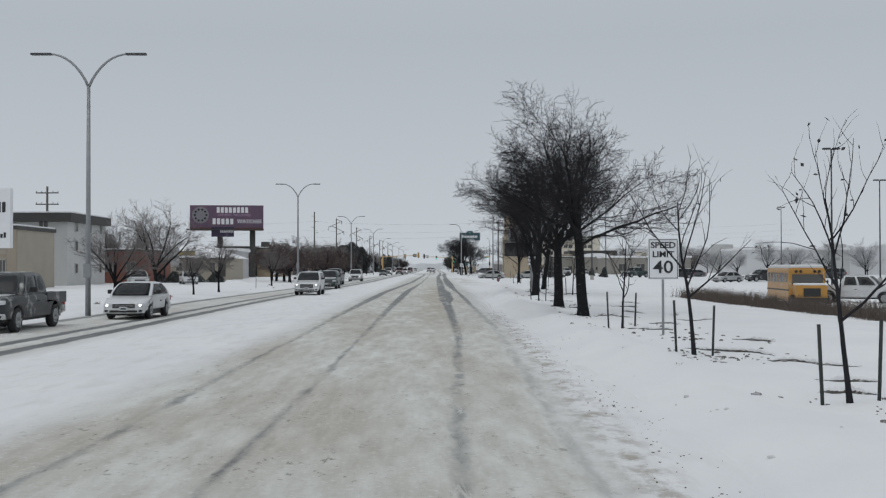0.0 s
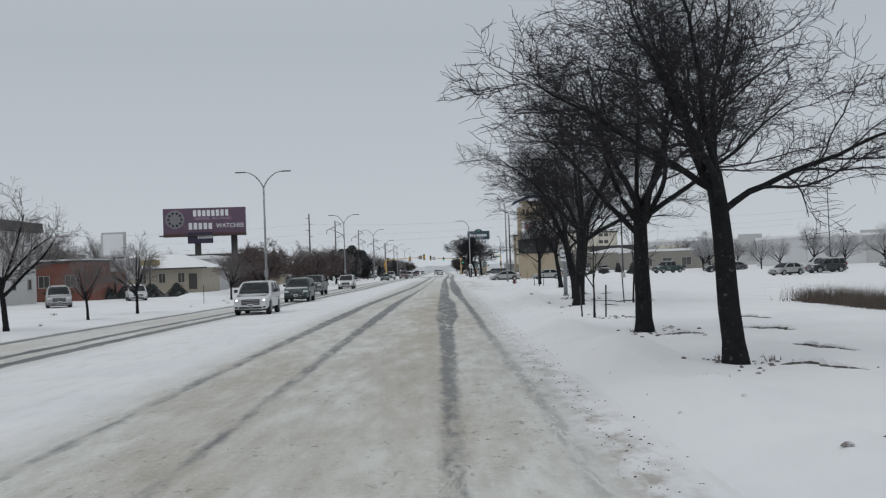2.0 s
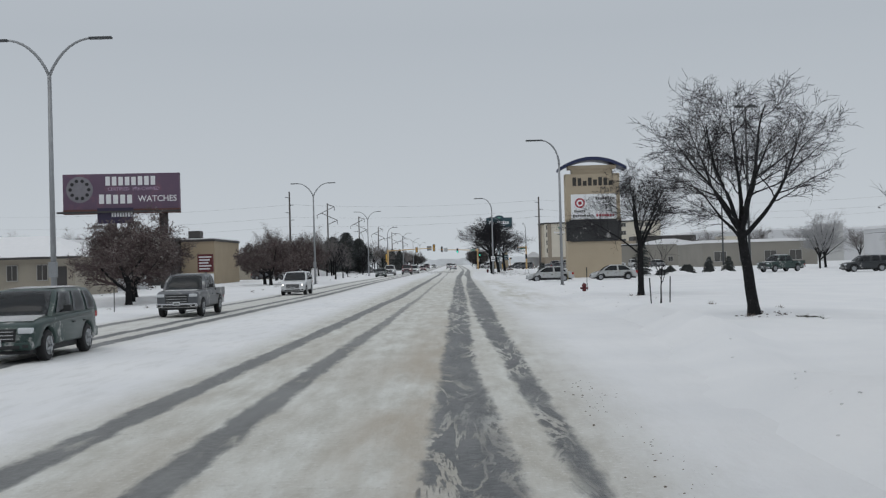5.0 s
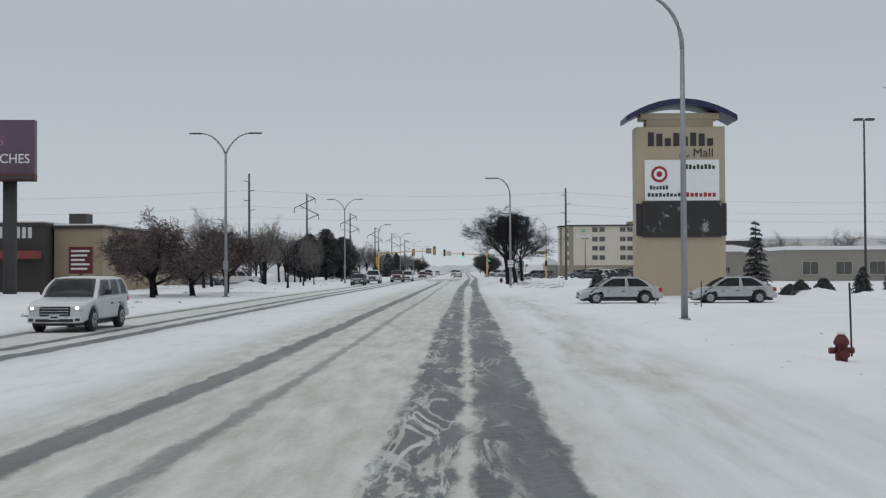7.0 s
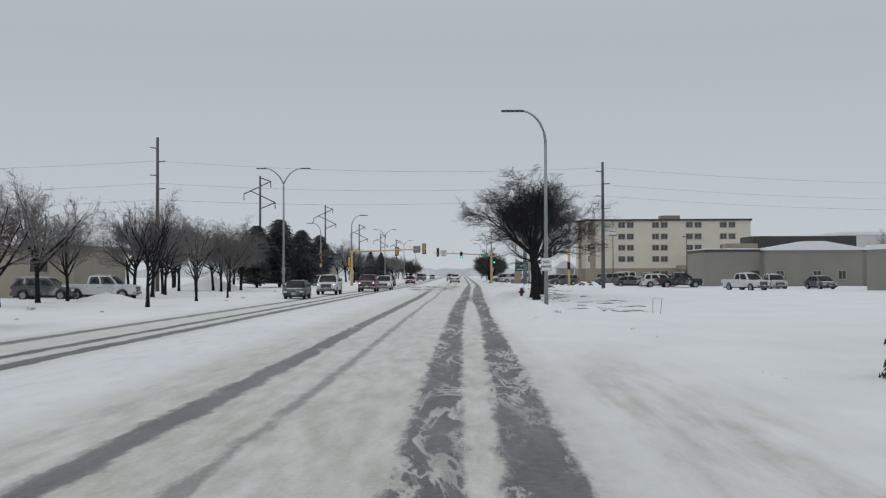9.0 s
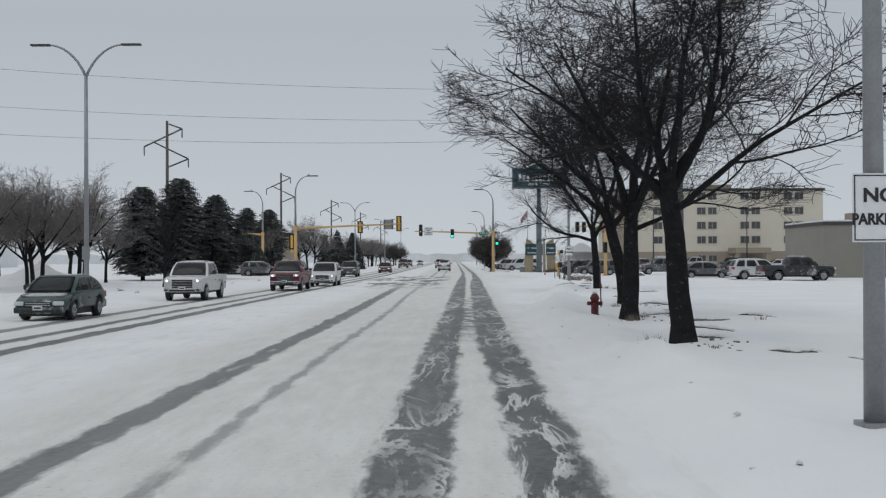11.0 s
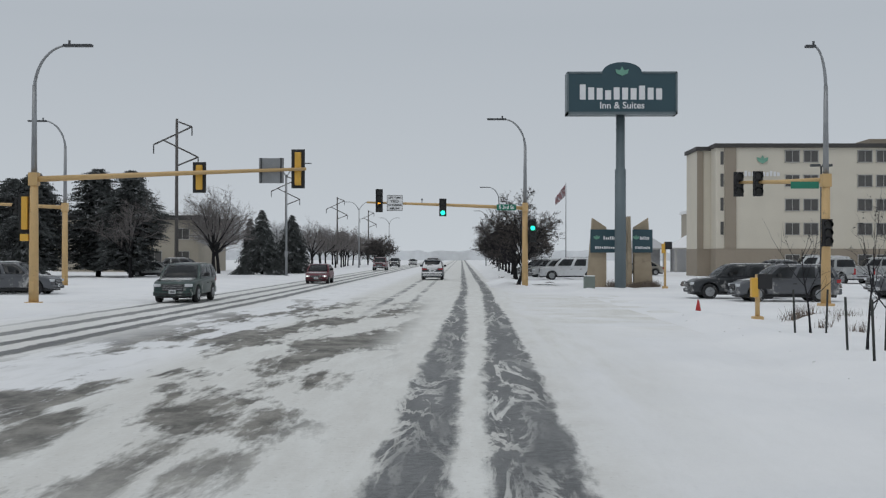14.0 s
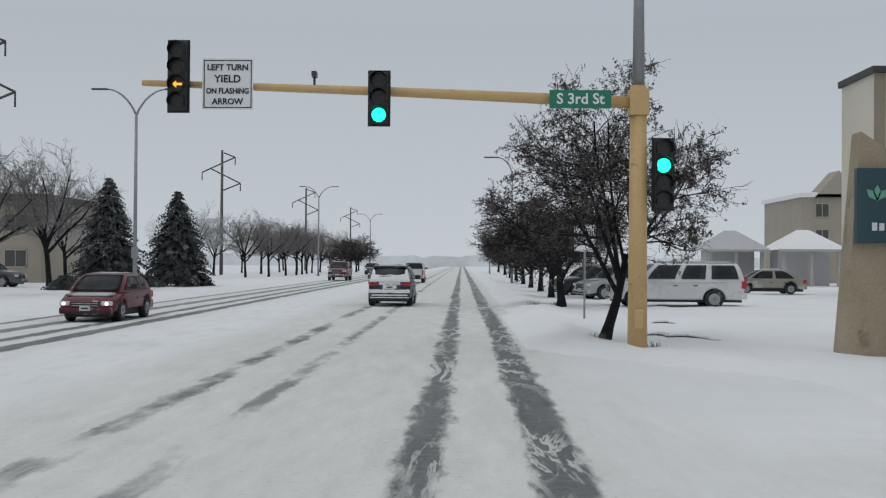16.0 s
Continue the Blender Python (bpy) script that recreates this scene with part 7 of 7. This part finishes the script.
for kx, ky, hd, kk, pp, lab in ((28.6, 313, 90, "pickup", P_DARK, "dark pickup parked in the snowy lot"), (27.4, 319.5, 90, "suv", P_WHITE, "white car parked in the snowy lot"), (24.6, 327, 80, "sedan", P_GREY, "grey sedan parked in the snowy lot"),
                                (31.6, 291.5, 25, "pickup", P_WHITE, "white pickup in the snowy lot"), (37, 300, 0, "suv", P_SILVER, "silver car parked in the snowy lot"), (41, 296, 10, "sedan", P_GREY, "grey sedan parked in the snowy lot")):
    car(kk + "_car" if kk != "pickup" else "pickup_truck", kk, kx, ky, hd, pp, lab, LOT, False, 0.06)
for i, (kx, ky, kk, pp) in enumerate(((44, 190, "suv", P_DARK), (50, 205, "sedan", P_GREY), (38, 200, "pickup", P_GREEN), (56, 180, "suv", P_WHITE), (47, 150, "suv", P_DARK), (41, 146, "sedan", P_SILVER), (62, 165, "suv", P_GREY))):
    car(kk + "_car" if kk != "pickup" else "pickup_truck", kk, kx, ky, -90 + 15 * (i % 3), pp, "snow-dusted car parked in the mall lot", LOT, False, 0.06)
for i, (kx, ky, kk, pp) in enumerate(((-30, 103, "suv", P_SILVER), (-29, 122, "sedan", P_WHITE), (-27, 258, "pickup", P_WHITE), (-31, 257, "suv", P_GREY), (-26, 362, "sedan", P_SILVER), (-22, 359, "suv", P_GREY), (-27, 405, "sedan", P_SILVER), (-28, 421, "suv", P_GREY))):
    car(kk + "_car" if kk != "pickup" else "pickup_truck", kk, kx, ky, 90 if ky > 200 else 20, pp, "snow-dusted car parked behind the verge", LOT, False, 0.06)

car("pickup_truck", "pickup", 28.4, 65.0, 60, P_WHITE, "white pickup truck parked beyond the hedge", LOT, False, 0.04)
bus = thing("school_bus", 24.9, 66.5, -0.75, -6, "yellow school bus parked beyond a hedge", "bus", "")
part("body", boxed(-1.2, 1.2, -3.0, 4.6, 0.55, 2.75, 0.18), BUS_Y, bus, "yellow body")
part("bonnet", boxed(-1.0, 1.0, -4.3, -2.9, 0.6, 1.6, 0.12), BUS_Y, bus)
part("roof", boxed(-1.15, 1.15, -2.9, 4.5, 2.7, 2.86, 0.07), P_WHITE, bus)
for s in (-1, 1):
    for i in range(7):
        part("side_window", boxed(min(s * 1.17, s * 1.215), max(s * 1.17, s * 1.215), -2.5 + i * 0.98, -1.72 + i * 0.98, 1.75, 2.4, 0.01), M_WINDOW, bus)
    part("stripe", boxed(min(s * 1.18, s * 1.21), max(s * 1.18, s * 1.21), -2.9, 4.5, 1.2, 1.3), M_BLACK, bus)
part("windscreen", boxed(-1.0, 1.0, -3.03, -2.98, 1.65, 2.3, 0.01), M_WINDOW, bus)
part("lamp_board", boxed(-0.95, 0.95, -3.05, -2.97, 2.36, 2.62, 0.02), BUS_Y, bus)
for q in (-0.75, -0.45, 0.45, 0.75):
    part("warning_lamp", disc(bmesh.new(), (q, -3.07, 2.49), "y", 0.10, 0.04, 12), M_BLACK, bus)
part("bonnet_snow", boxed(-0.95, 0.95, -4.25, -3.02, 1.58, 1.72, 0.06), M_SNOWCAP, bus, "snow on the bonnet")
part("bumper", boxed(-1.1, 1.1, -4.45, -4.28, 0.5, 0.78, 0.04), M_BLACK, bus)
part("grille", boxed(-0.55, 0.55, -4.33, -4.29, 0.85, 1.4, 0.02), M_TRIM, bus)
part("roof_snow", boxed(-1.05, 1.05, -2.8, 4.4, 2.84, 2.95, 0.05), M_SNOWCAP, bus, "thin layer of snow")
part("rear_window", boxed(-0.9, 0.9, 4.57, 4.62, 1.6, 2.3, 0.01), M_WINDOW, bus)
ty, ri = wheel_meshes(0.48, 0.28)
for u in (-3.5, 2.6):
    for s in (-1, 1):
        wh = part("wheel", ty, None, bus)
        wh.location = (s * 1.05, u, 0.48)
        part("rim", ri, None, wh)


# ---------------------------------------------------------------- small things on the verge
def hydrant(x, y, rod, rod_mat=M_RED, sunk=0.05):
    ob = thing("fire_hydrant", x, y, ground_height(x, y) - sunk, 0, "dark red fire hydrant half sunk in snow", "hydrant", "fire hydrants")
    b = bmesh.new()
    tube(b, [(0, 0, -0.1), (0, 0, 0.06), (0, 0, 0.08), (0, 0, 0.52), (0, 0, 0.55), (0, 0, 0.60), (0, 0, 0.70), (0, 0, 0.76)], [0.16, 0.16, 0.12, 0.12, 0.15, 0.15, 0.10, 0.03], 14)
    part("barrel", b, M_RED, ob)
    for s in (-1, 1):
        part("nozzle", tube(bmesh.new(), [(s * 0.1, 0, 0.42), (s * 0.24, 0, 0.42)], 0.065, 10), M_RED, ob)
    part("pumper_nozzle", tube(bmesh.new(), [(0, -0.1, 0.36), (0, -0.24, 0.36)], 0.09, 10), M_RED, ob)
    part("snow_cap", tube(bmesh.new(), [(0, 0, 0.74), (0, 0, 0.79), (0, 0, 0.82)], [0.09, 0.08, 0.02], 10), M_SNOWCAP, ob)
    if rod:
        part("marker_rod", tube(bmesh.new(), [(0.2, 0, 0.3), (0.17, 0, rod)], 0.02, 6), rod_mat, ob)


def snow_pile(x, y, r, h, seed):
    bm = bmesh.new()
    rows = []
    for j in range(9):
        u = j / 8
        rows.append([bm.verts.new((r * u * math.cos(w) * (1 + 0.18 * noise.noise(Vector((math.cos(w) * 1.5, math.sin(w) * 1.5, seed)))), 0.7 * r * u * math.sin(w), h * (1 - u) ** 0.8 * (1 + 0.3 * noise.noise(Vector((u * 4, w, seed)))) - 0.1)) for w in [6.28318 * i / 20 for i in range(20)]])
    for p, q in zip(rows, rows[1:]):
        for i in range(20):
            if (q[i].co - p[i].co).length > 1e-5:
                bm.faces.new((p[i], q[i], q[(i + 1) % 20], p[(i + 1) % 20])).smooth = True
    bmesh.ops.remove_doubles(bm, verts=bm.verts, dist=1e-4)
    ob = tagged(part("snow_mound", bm, M_SNOWCAP, None), "heap of ploughed snow behind the verge", "snow pile", "snow piles")
    ob.matrix_world = pose(x, y, ground_height(x, y) - 0.05, 0, 0, seed * 40)


for i, (x, y, r, h) in enumerate(((-29, 305, 5, 1.7), (-24, 250, 3, 0.8), (24, 168, 6, 0.9), (25.5, 196, 3, 0.6), (29.5, 195, 3, 0.5), (30, 206, 5, 0.8), (-23, 118, 3, 0.7), (20, 205, 4, 0.7), (13.5, 331, 2.5, 0.5))):
    snow_pile(x, y, r, h, i)
hydrant(5.88, 258.8, 1.45)
hydrant(8.6, 140.9, 1.75, M_STAKE, 0.2)
hydrant(16.7, 366.8, 0)


def marker(x, y, h, m, label):
    ob = thing("marker_post", x, y, ground_height(x, y), 0, label, "post", "marker posts")
    part("post", tube(bmesh.new(), [(0, 0, -0.3), (0.02, 0, h)], 0.024, 8), m, ob)
    part("cap", tube(bmesh.new(), [(0.02, 0, h), (0.02, 0, h + 0.04)], [0.04, 0.015], 8), m, ob)


marker(11.3, 178.2, 1.2, M_YELLOW, "thin yellow marker post beside the entrance")
marker(12.0, 198.2, 1.3, M_STAKE, "thin dark marker post in the snow")
marker(12.4, 172.0, 1.2, M_STAKE, "thin dark marker post in the snow")
marker(-17.0, 96.0, 1.3, M_STAKE, "thin dark marker post in the snow")
marker(-16.5, 126.0, 1.1, M_STAKE, "thin dark marker post in the snow")
cone = thing("marker_cone", 10.6, 337.4, ground_height(10.6, 337.4) - 0.03, 0, "small red cone stuck in the snow", "cone", "")
part("cone", tube(bmesh.new(), [(0, 0, -0.05), (0, 0, 0.45)], [0.12, 0.03], 12), mat("red_cone_plastic", (0.42, 0.03, 0.03), 0.5, vary=0.12), cone)
wire_hoop = thing("wire_frame", 10.2, 222.5, ground_height(10.2, 222.5), 10, "thin wire sign frame stuck in the snow", "sign frame", "")
part("hoop", tube(bmesh.new(), [(-0.22, 0, -0.2), (-0.2, 0, 0.72), (0.24, 0, 0.74), (0.12, 0, -0.2)], 0.012, 6), M_STAKE, wire_hoop)


def rock(x, y, s, seed):
    rng = random.Random(seed)
    bm = bmesh.new()
    bmesh.ops.create_icosphere(bm, subdivisions=2, radius=s)
    for v in bm.verts:
        n = noise.noise(v.co * (1.6 / s) + Vector((seed, 0, 0)))
        v.co *= 0.85 + 0.45 * n
        v.co.z *= 0.75
    for f in bm.faces:
        f.smooth = False
    ob = tagged(part("boulder", bm, M_ROCK, None), "grey boulder with snow on top", "rock", "boulders by the hotel sign")
    ob.matrix_world = pose(x, y, ground_height(x, y) + s * 0.25, 0, 0, rng.uniform(0, 360))


for i, (x, y, s) in enumerate(((18.3, 371, 0.5), (19.4, 372, 0.38), (20.6, 371.5, 0.55), (22.2, 373, 0.42), (17.2, 373, 0.35), (24.0, 372, 0.5), (26.4, 371, 0.6), (19.0, 338, 0.5), (20.3, 337.6, 0.4))):
    rock(x, y, s, i)


def blades(name, spots, height, spread, count, m, label, category, seed):
    """Dry stalks and tufts that nobody could count, as one object."""
    rng = random.Random(seed)
    v, f = [], []
    for x, y, s in spots:
        z = ground_height(x, y) if abs(in_street(x, y)) < 0.5 else 0.0
        for _ in range(int(count * s)):
            px, py = x + rng.gauss(0, spread * s), y + rng.gauss(0, spread * s)
            h = height * s * rng.uniform(0.45, 1.1)
            lean = Vector((rng.gauss(0, 0.3), rng.gauss(0, 0.3), 1)) * h
            w = Vector((rng.uniform(-1, 1), rng.uniform(-1, 1), 0)).normalized() * rng.uniform(0.006, 0.013)
            p = Vector((px, py, z - 0.05))
            i = len(v)
            v += [tuple(p - w), tuple(p + w), tuple(p + lean * 0.6 + w * 0.8), tuple(p + lean)]
            f.append((i, i + 1, i + 2, i + 3))
    me = bpy.data.meshes.new(name)
    me.from_pydata(v, [], f)
    me.materials.append(m)
    return tagged(new(name, me), label, category, "", "stuff")


hr = random.Random(31)
hedge_spots = [(17.3 + 1.8 * (66 - yy) / 32 + hr.uniform(-0.5, 0.5), yy, hr.uniform(0.85, 1.15)) for yy in [34 + 0.28 * i for i in range(115)]]
blades("dry_hedge", hedge_spots, 0.86, 0.4, 90, mat("brown_hedge_twig", (0.12, 0.097, 0.082), 0.95, vary=0.35, scale=2), "long row of brown dry ornamental grass", "hedge", 41)
tr = random.Random(7)
tufts = []
for x, y in ((5.8, 34.3), (5.9, 44.4), (6.6, 65.6), (7.75, 75.0), (9.12, 84.4), (10.3, 107), (10.7, 132), (6.3, 246.9), (6.7, 256.9), (8.06, 266.8), (10.3, 292.7), (6.2, 375.2), (7.1, 396.2)):
    for _ in range(2):
        tufts.append((x + tr.gauss(0, 0.7), y + tr.gauss(0, 1.0), tr.uniform(0.3, 0.7)))
for _ in range(24):
    yy = tr.uniform(-8, 330)
    tufts.append((kerb(yy) + tr.uniform(1.2, 7.0), yy, tr.uniform(0.2, 0.5)))
for _ in range(20):
    tufts.append((tr.uniform(10.6, 13.5), tr.uniform(312, 334), tr.uniform(0.7, 1.5)))
for _ in range(24):
    tufts.append((tr.uniform(11.5, 15.0), tr.uniform(370.2, 372.4), tr.uniform(0.8, 1.5)))
for _ in range(50):
    tufts.append((-15 - abs(tr.gauss(0, 3)), tr.uniform(0, 330), tr.uniform(0.3, 0.6)))
blades("grass_tuft", tufts, 0.42, 0.16, 70, M_DRYGRASS, "dry grass tufts that poke out of the snow", "grass", 42)


def clods(name, count, size, pick, m, label, seed):
    """Broken lumps of snow or slush, joined as one object."""
    rng = random.Random(seed)
    v, f = [], []
    for _ in range(count):
        x, y, z = pick(rng)
        s = size * rng.uniform(0.4, 1.3)
        i = len(v)
        sx, sy, sz, turn = s * rng.uniform(0.7, 1.5), s * rng.uniform(0.7, 1.3), s * rng.uniform(0.5, 0.9), rng.uniform(0, 1)
        for ring, (rad, up) in enumerate(((1.0, -0.4), (0.85, 0.35), (0.45, 0.75))):
            for c in range(5):
                a = 1.2566 * c + turn + 0.4 * ring
                w = rad * rng.uniform(0.75, 1.2)
                v.append((x + sx * w * math.cos(a), y + sy * w * math.sin(a), z + sz * up * rng.uniform(0.8, 1.2)))
        for ring in (0, 5):
            for c in range(5):
                d = (c + 1) % 5
                f.append((i + ring + c, i + ring + d, i + ring + 5 + d, i + ring + 5 + c))
        f.append((i + 10, i + 11, i + 12, i + 13, i + 14))
    me = bpy.data.meshes.new(name)
    me.from_pydata(v, [], f)
    me.materials.append(m)
    return tagged(new(name, me), label, "snow clods", "", "stuff")


def on_bank(rng):
    y = rng.uniform(-12, 335)
    x = kerb(y) + abs(rng.gauss(0, 0.6)) + 0.1
    return x, y, ground_height(x, y)


def on_edge(rng):
    y = rng.uniform(-12, 90)
    x = 2.35 + 0.004 * max(y, 0) + rng.gauss(0, 0.22)
    return x, y, max(ground_height(x, y), 0.0)


def near_trunks(rng):
    x, y = rng.choice(((5.8, 34.3), (5.9, 44.4), (6.6, 65.6), (7.75, 75.0), (9.12, 84.4), (10.3, 107), (6.3, 246.9), (6.7, 256.9), (8.06, 266.8), (5.6, 14.6), (5.6, 14.6), (5.7, 24.6), (5.8, 53.5), (5.7, 5.2), (6.1, 19.8)))
    x, y = x + rng.gauss(0.5, 0.7), y + rng.gauss(-0.3, 0.9)
    return x, y, ground_height(x, y)


M_CLOD = mat("grey_snow_clod", (0.66, 0.66, 0.66), 0.9, vary=0.12, scale=4, bump=0.3, fine=20)
M_DIRT = mat("brown_slush_clod", (0.15, 0.125, 0.095), 0.9, vary=0.3, scale=4, bump=0.3, fine=20)
clods("snow_clod", 260, 0.03, on_bank, M_CLOD, "broken lumps of ploughed snow along the bank", 51)
clods("slush_clod", 1000, 0.013, on_edge, M_DIRT, "brown crumbs of frozen slush at the road edge", 52)
clods("mulch_clod", 460, 0.05, near_trunks, M_ROCK, "dark clods of bark and earth round the trees", 53)


M_TURF = mat("dark_frozen_turf", (0.085, 0.08, 0.068), 0.95, vary=0.35, scale=6, bump=0.6, fine=40, tint=(0.5, 0.5, 0.5), amount=0.25, spots=7)


def drift_ridge(x, y, length, rz, seed):
    """A wind-cut lip of crusted snow with dark turf laid bare below it."""
    rng = random.Random(seed)
    ob = thing("exposed_turf", x, y, ground_height(x, y), rz, "strip of dark turf laid bare under a drift's lip", "turf", "exposed turf")
    bend, n = rng.uniform(-0.3, 0.3), 44

    def path(u):
        v = u - 0.5
        sway = 0.42 * noise.noise(Vector((u * length * 1.3, seed, 0))) + 0.14 * noise.noise(Vector((u * length * 4.5, seed, 2)))
        return Vector((length * v, bend * length * (4 * v * v - 1) * 0.4 + sway * min(1.0, length / 2), 0))
    turf, lip = bmesh.new(), bmesh.new()
    for bm, wide, tall, off in ((turf, 0.11, 0.04, -0.03), (lip, 0.18, 0.09, 0.10)):
        rows = []
        for i in range(n + 1):
            u = i / n
            p = path(u)
            env = math.sin(math.pi * min(1, max(0, u))) ** 0.6
            w = wide * env * max(0.0, 2.8 * abs(noise.noise(Vector((u * length * 1.9, seed, 4)))) - 0.22) + 0.004
            h = tall * env * (0.7 + 0.6 * rng.random())
            base = ground_height(x + p.x * math.cos(radians(rz)) - p.y * math.sin(radians(rz)), y + p.x * math.sin(radians(rz)) + p.y * math.cos(radians(rz))) - ground_height(x, y)
            rows.append([bm.verts.new((p.x, p.y + off + w * k, base - 0.06 + (h + 0.06) * e)) for k, e in ((-1.0, 0.0), (-0.75, 0.85), (0.0, 1.0), (0.7, 0.7), (1.2, 0.0))])
        for p, q in zip(rows, rows[1:]):
            for m in range(4):
                bm.faces.new((p[m], q[m], q[m + 1], p[m + 1])).smooth = True
    part("turf", turf, M_TURF, ob)
    part("snow_lip", lip, M_SNOWCAP, ob, "crusted snow lip")


dr = random.Random(61)
for x, y in ((6.6, 15.2), (7.4, 12.0), (6.4, 24.0), (6.9, 33.0), (6.8, 43.5), (8.3, 37.0), (7.2, 52.5), (8.0, 64.5), (8.4, 72.0), (10.6, 84.0), (11.5, 105), (8.0, 245), (8.6, 255.5), (9.2, 262), (9.5, 267), (7.8, 252), (8.8, 230), (9.5, 226), (10.2, 240), (11.5, 291), (8.5, 270), (9.0, 300), (8.2, 377), (9.0, 383),
             (6.1, 6.4), (6.9, 8.6), (8.1, 18.5), (7.6, 27.6), (9.4, 30.5), (9.0, 44.0), (10.4, 50.0), (7.6, 75.8), (9.8, 69.0), (7.2, 229.0), (8.3, 236.5), (10.6, 233.0), (9.1, 243.0), (7.4, 249.5), (11.2, 246.0), (7.9, 259.0), (10.8, 258.0), (9.6, 277.0), (11.8, 284.0), (10.9, 304.0), (9.8, 296.5)):
    along = dr.random() < 0.72
    drift_ridge(x, y, dr.uniform(1.4, 3.4) if along else dr.uniform(0.7, 1.5), dr.uniform(-78, -42) if along else dr.uniform(-30, 30), int(x * 100 + y))

# ---------------------------------------------------------------- distance: woods, their pale colour holding the snow haze
M_FAR = mat("haze_pale_wood", (0.72, 0.735, 0.75), 1.0, vary=0.10, scale=0.05, fine=0.4)


def far_wood(name, pts, height, seed, label):
    rng = random.Random(seed)
    bm = bmesh.new()
    low, high = [], []
    total = 0
    for (x0, y0), (x1, y1) in zip(pts, pts[1:]):
        n = int(math.hypot(x1 - x0, y1 - y0) / 1.6)
        for i in range(n):
            t = i / n
            x, y = x0 + (x1 - x0) * t, y0 + (y1 - y0) * t
            total += 1
            h = height * (0.78 + 0.22 * noise.noise(Vector((total * 0.025, seed, 0))) + 0.16 * noise.noise(Vector((total * 0.21, seed, 3))) + 0.10 * rng.random())
            low.append(bm.verts.new((x, y, -1)))
            high.append(bm.verts.new((x, y, h)))
    for i in range(len(low) - 1):
        bm.faces.new((low[i], low[i + 1], high[i + 1], high[i]))
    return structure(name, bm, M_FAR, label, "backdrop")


far_wood("backdrop_north", [(-420, 640), (-60, 860), (60, 880), (420, 640)], 6, 1, "far woods with the snow haze put into their colour")
far_wood("backdrop_east", [(120, 150), (190, 400), (330, 700)], 15, 2, "far woods with the snow haze put into their colour")
far_wood("backdrop_east_near", [(68, 480), (120, 440), (200, 400)], 12, 4, "far woods with the snow haze put into their colour")
far_wood("backdrop_west", [(-110, 60), (-120, 250), (-100, 420), (-130, 560), (-420, 700)], 10, 3, "far woods with the snow haze put into their colour")
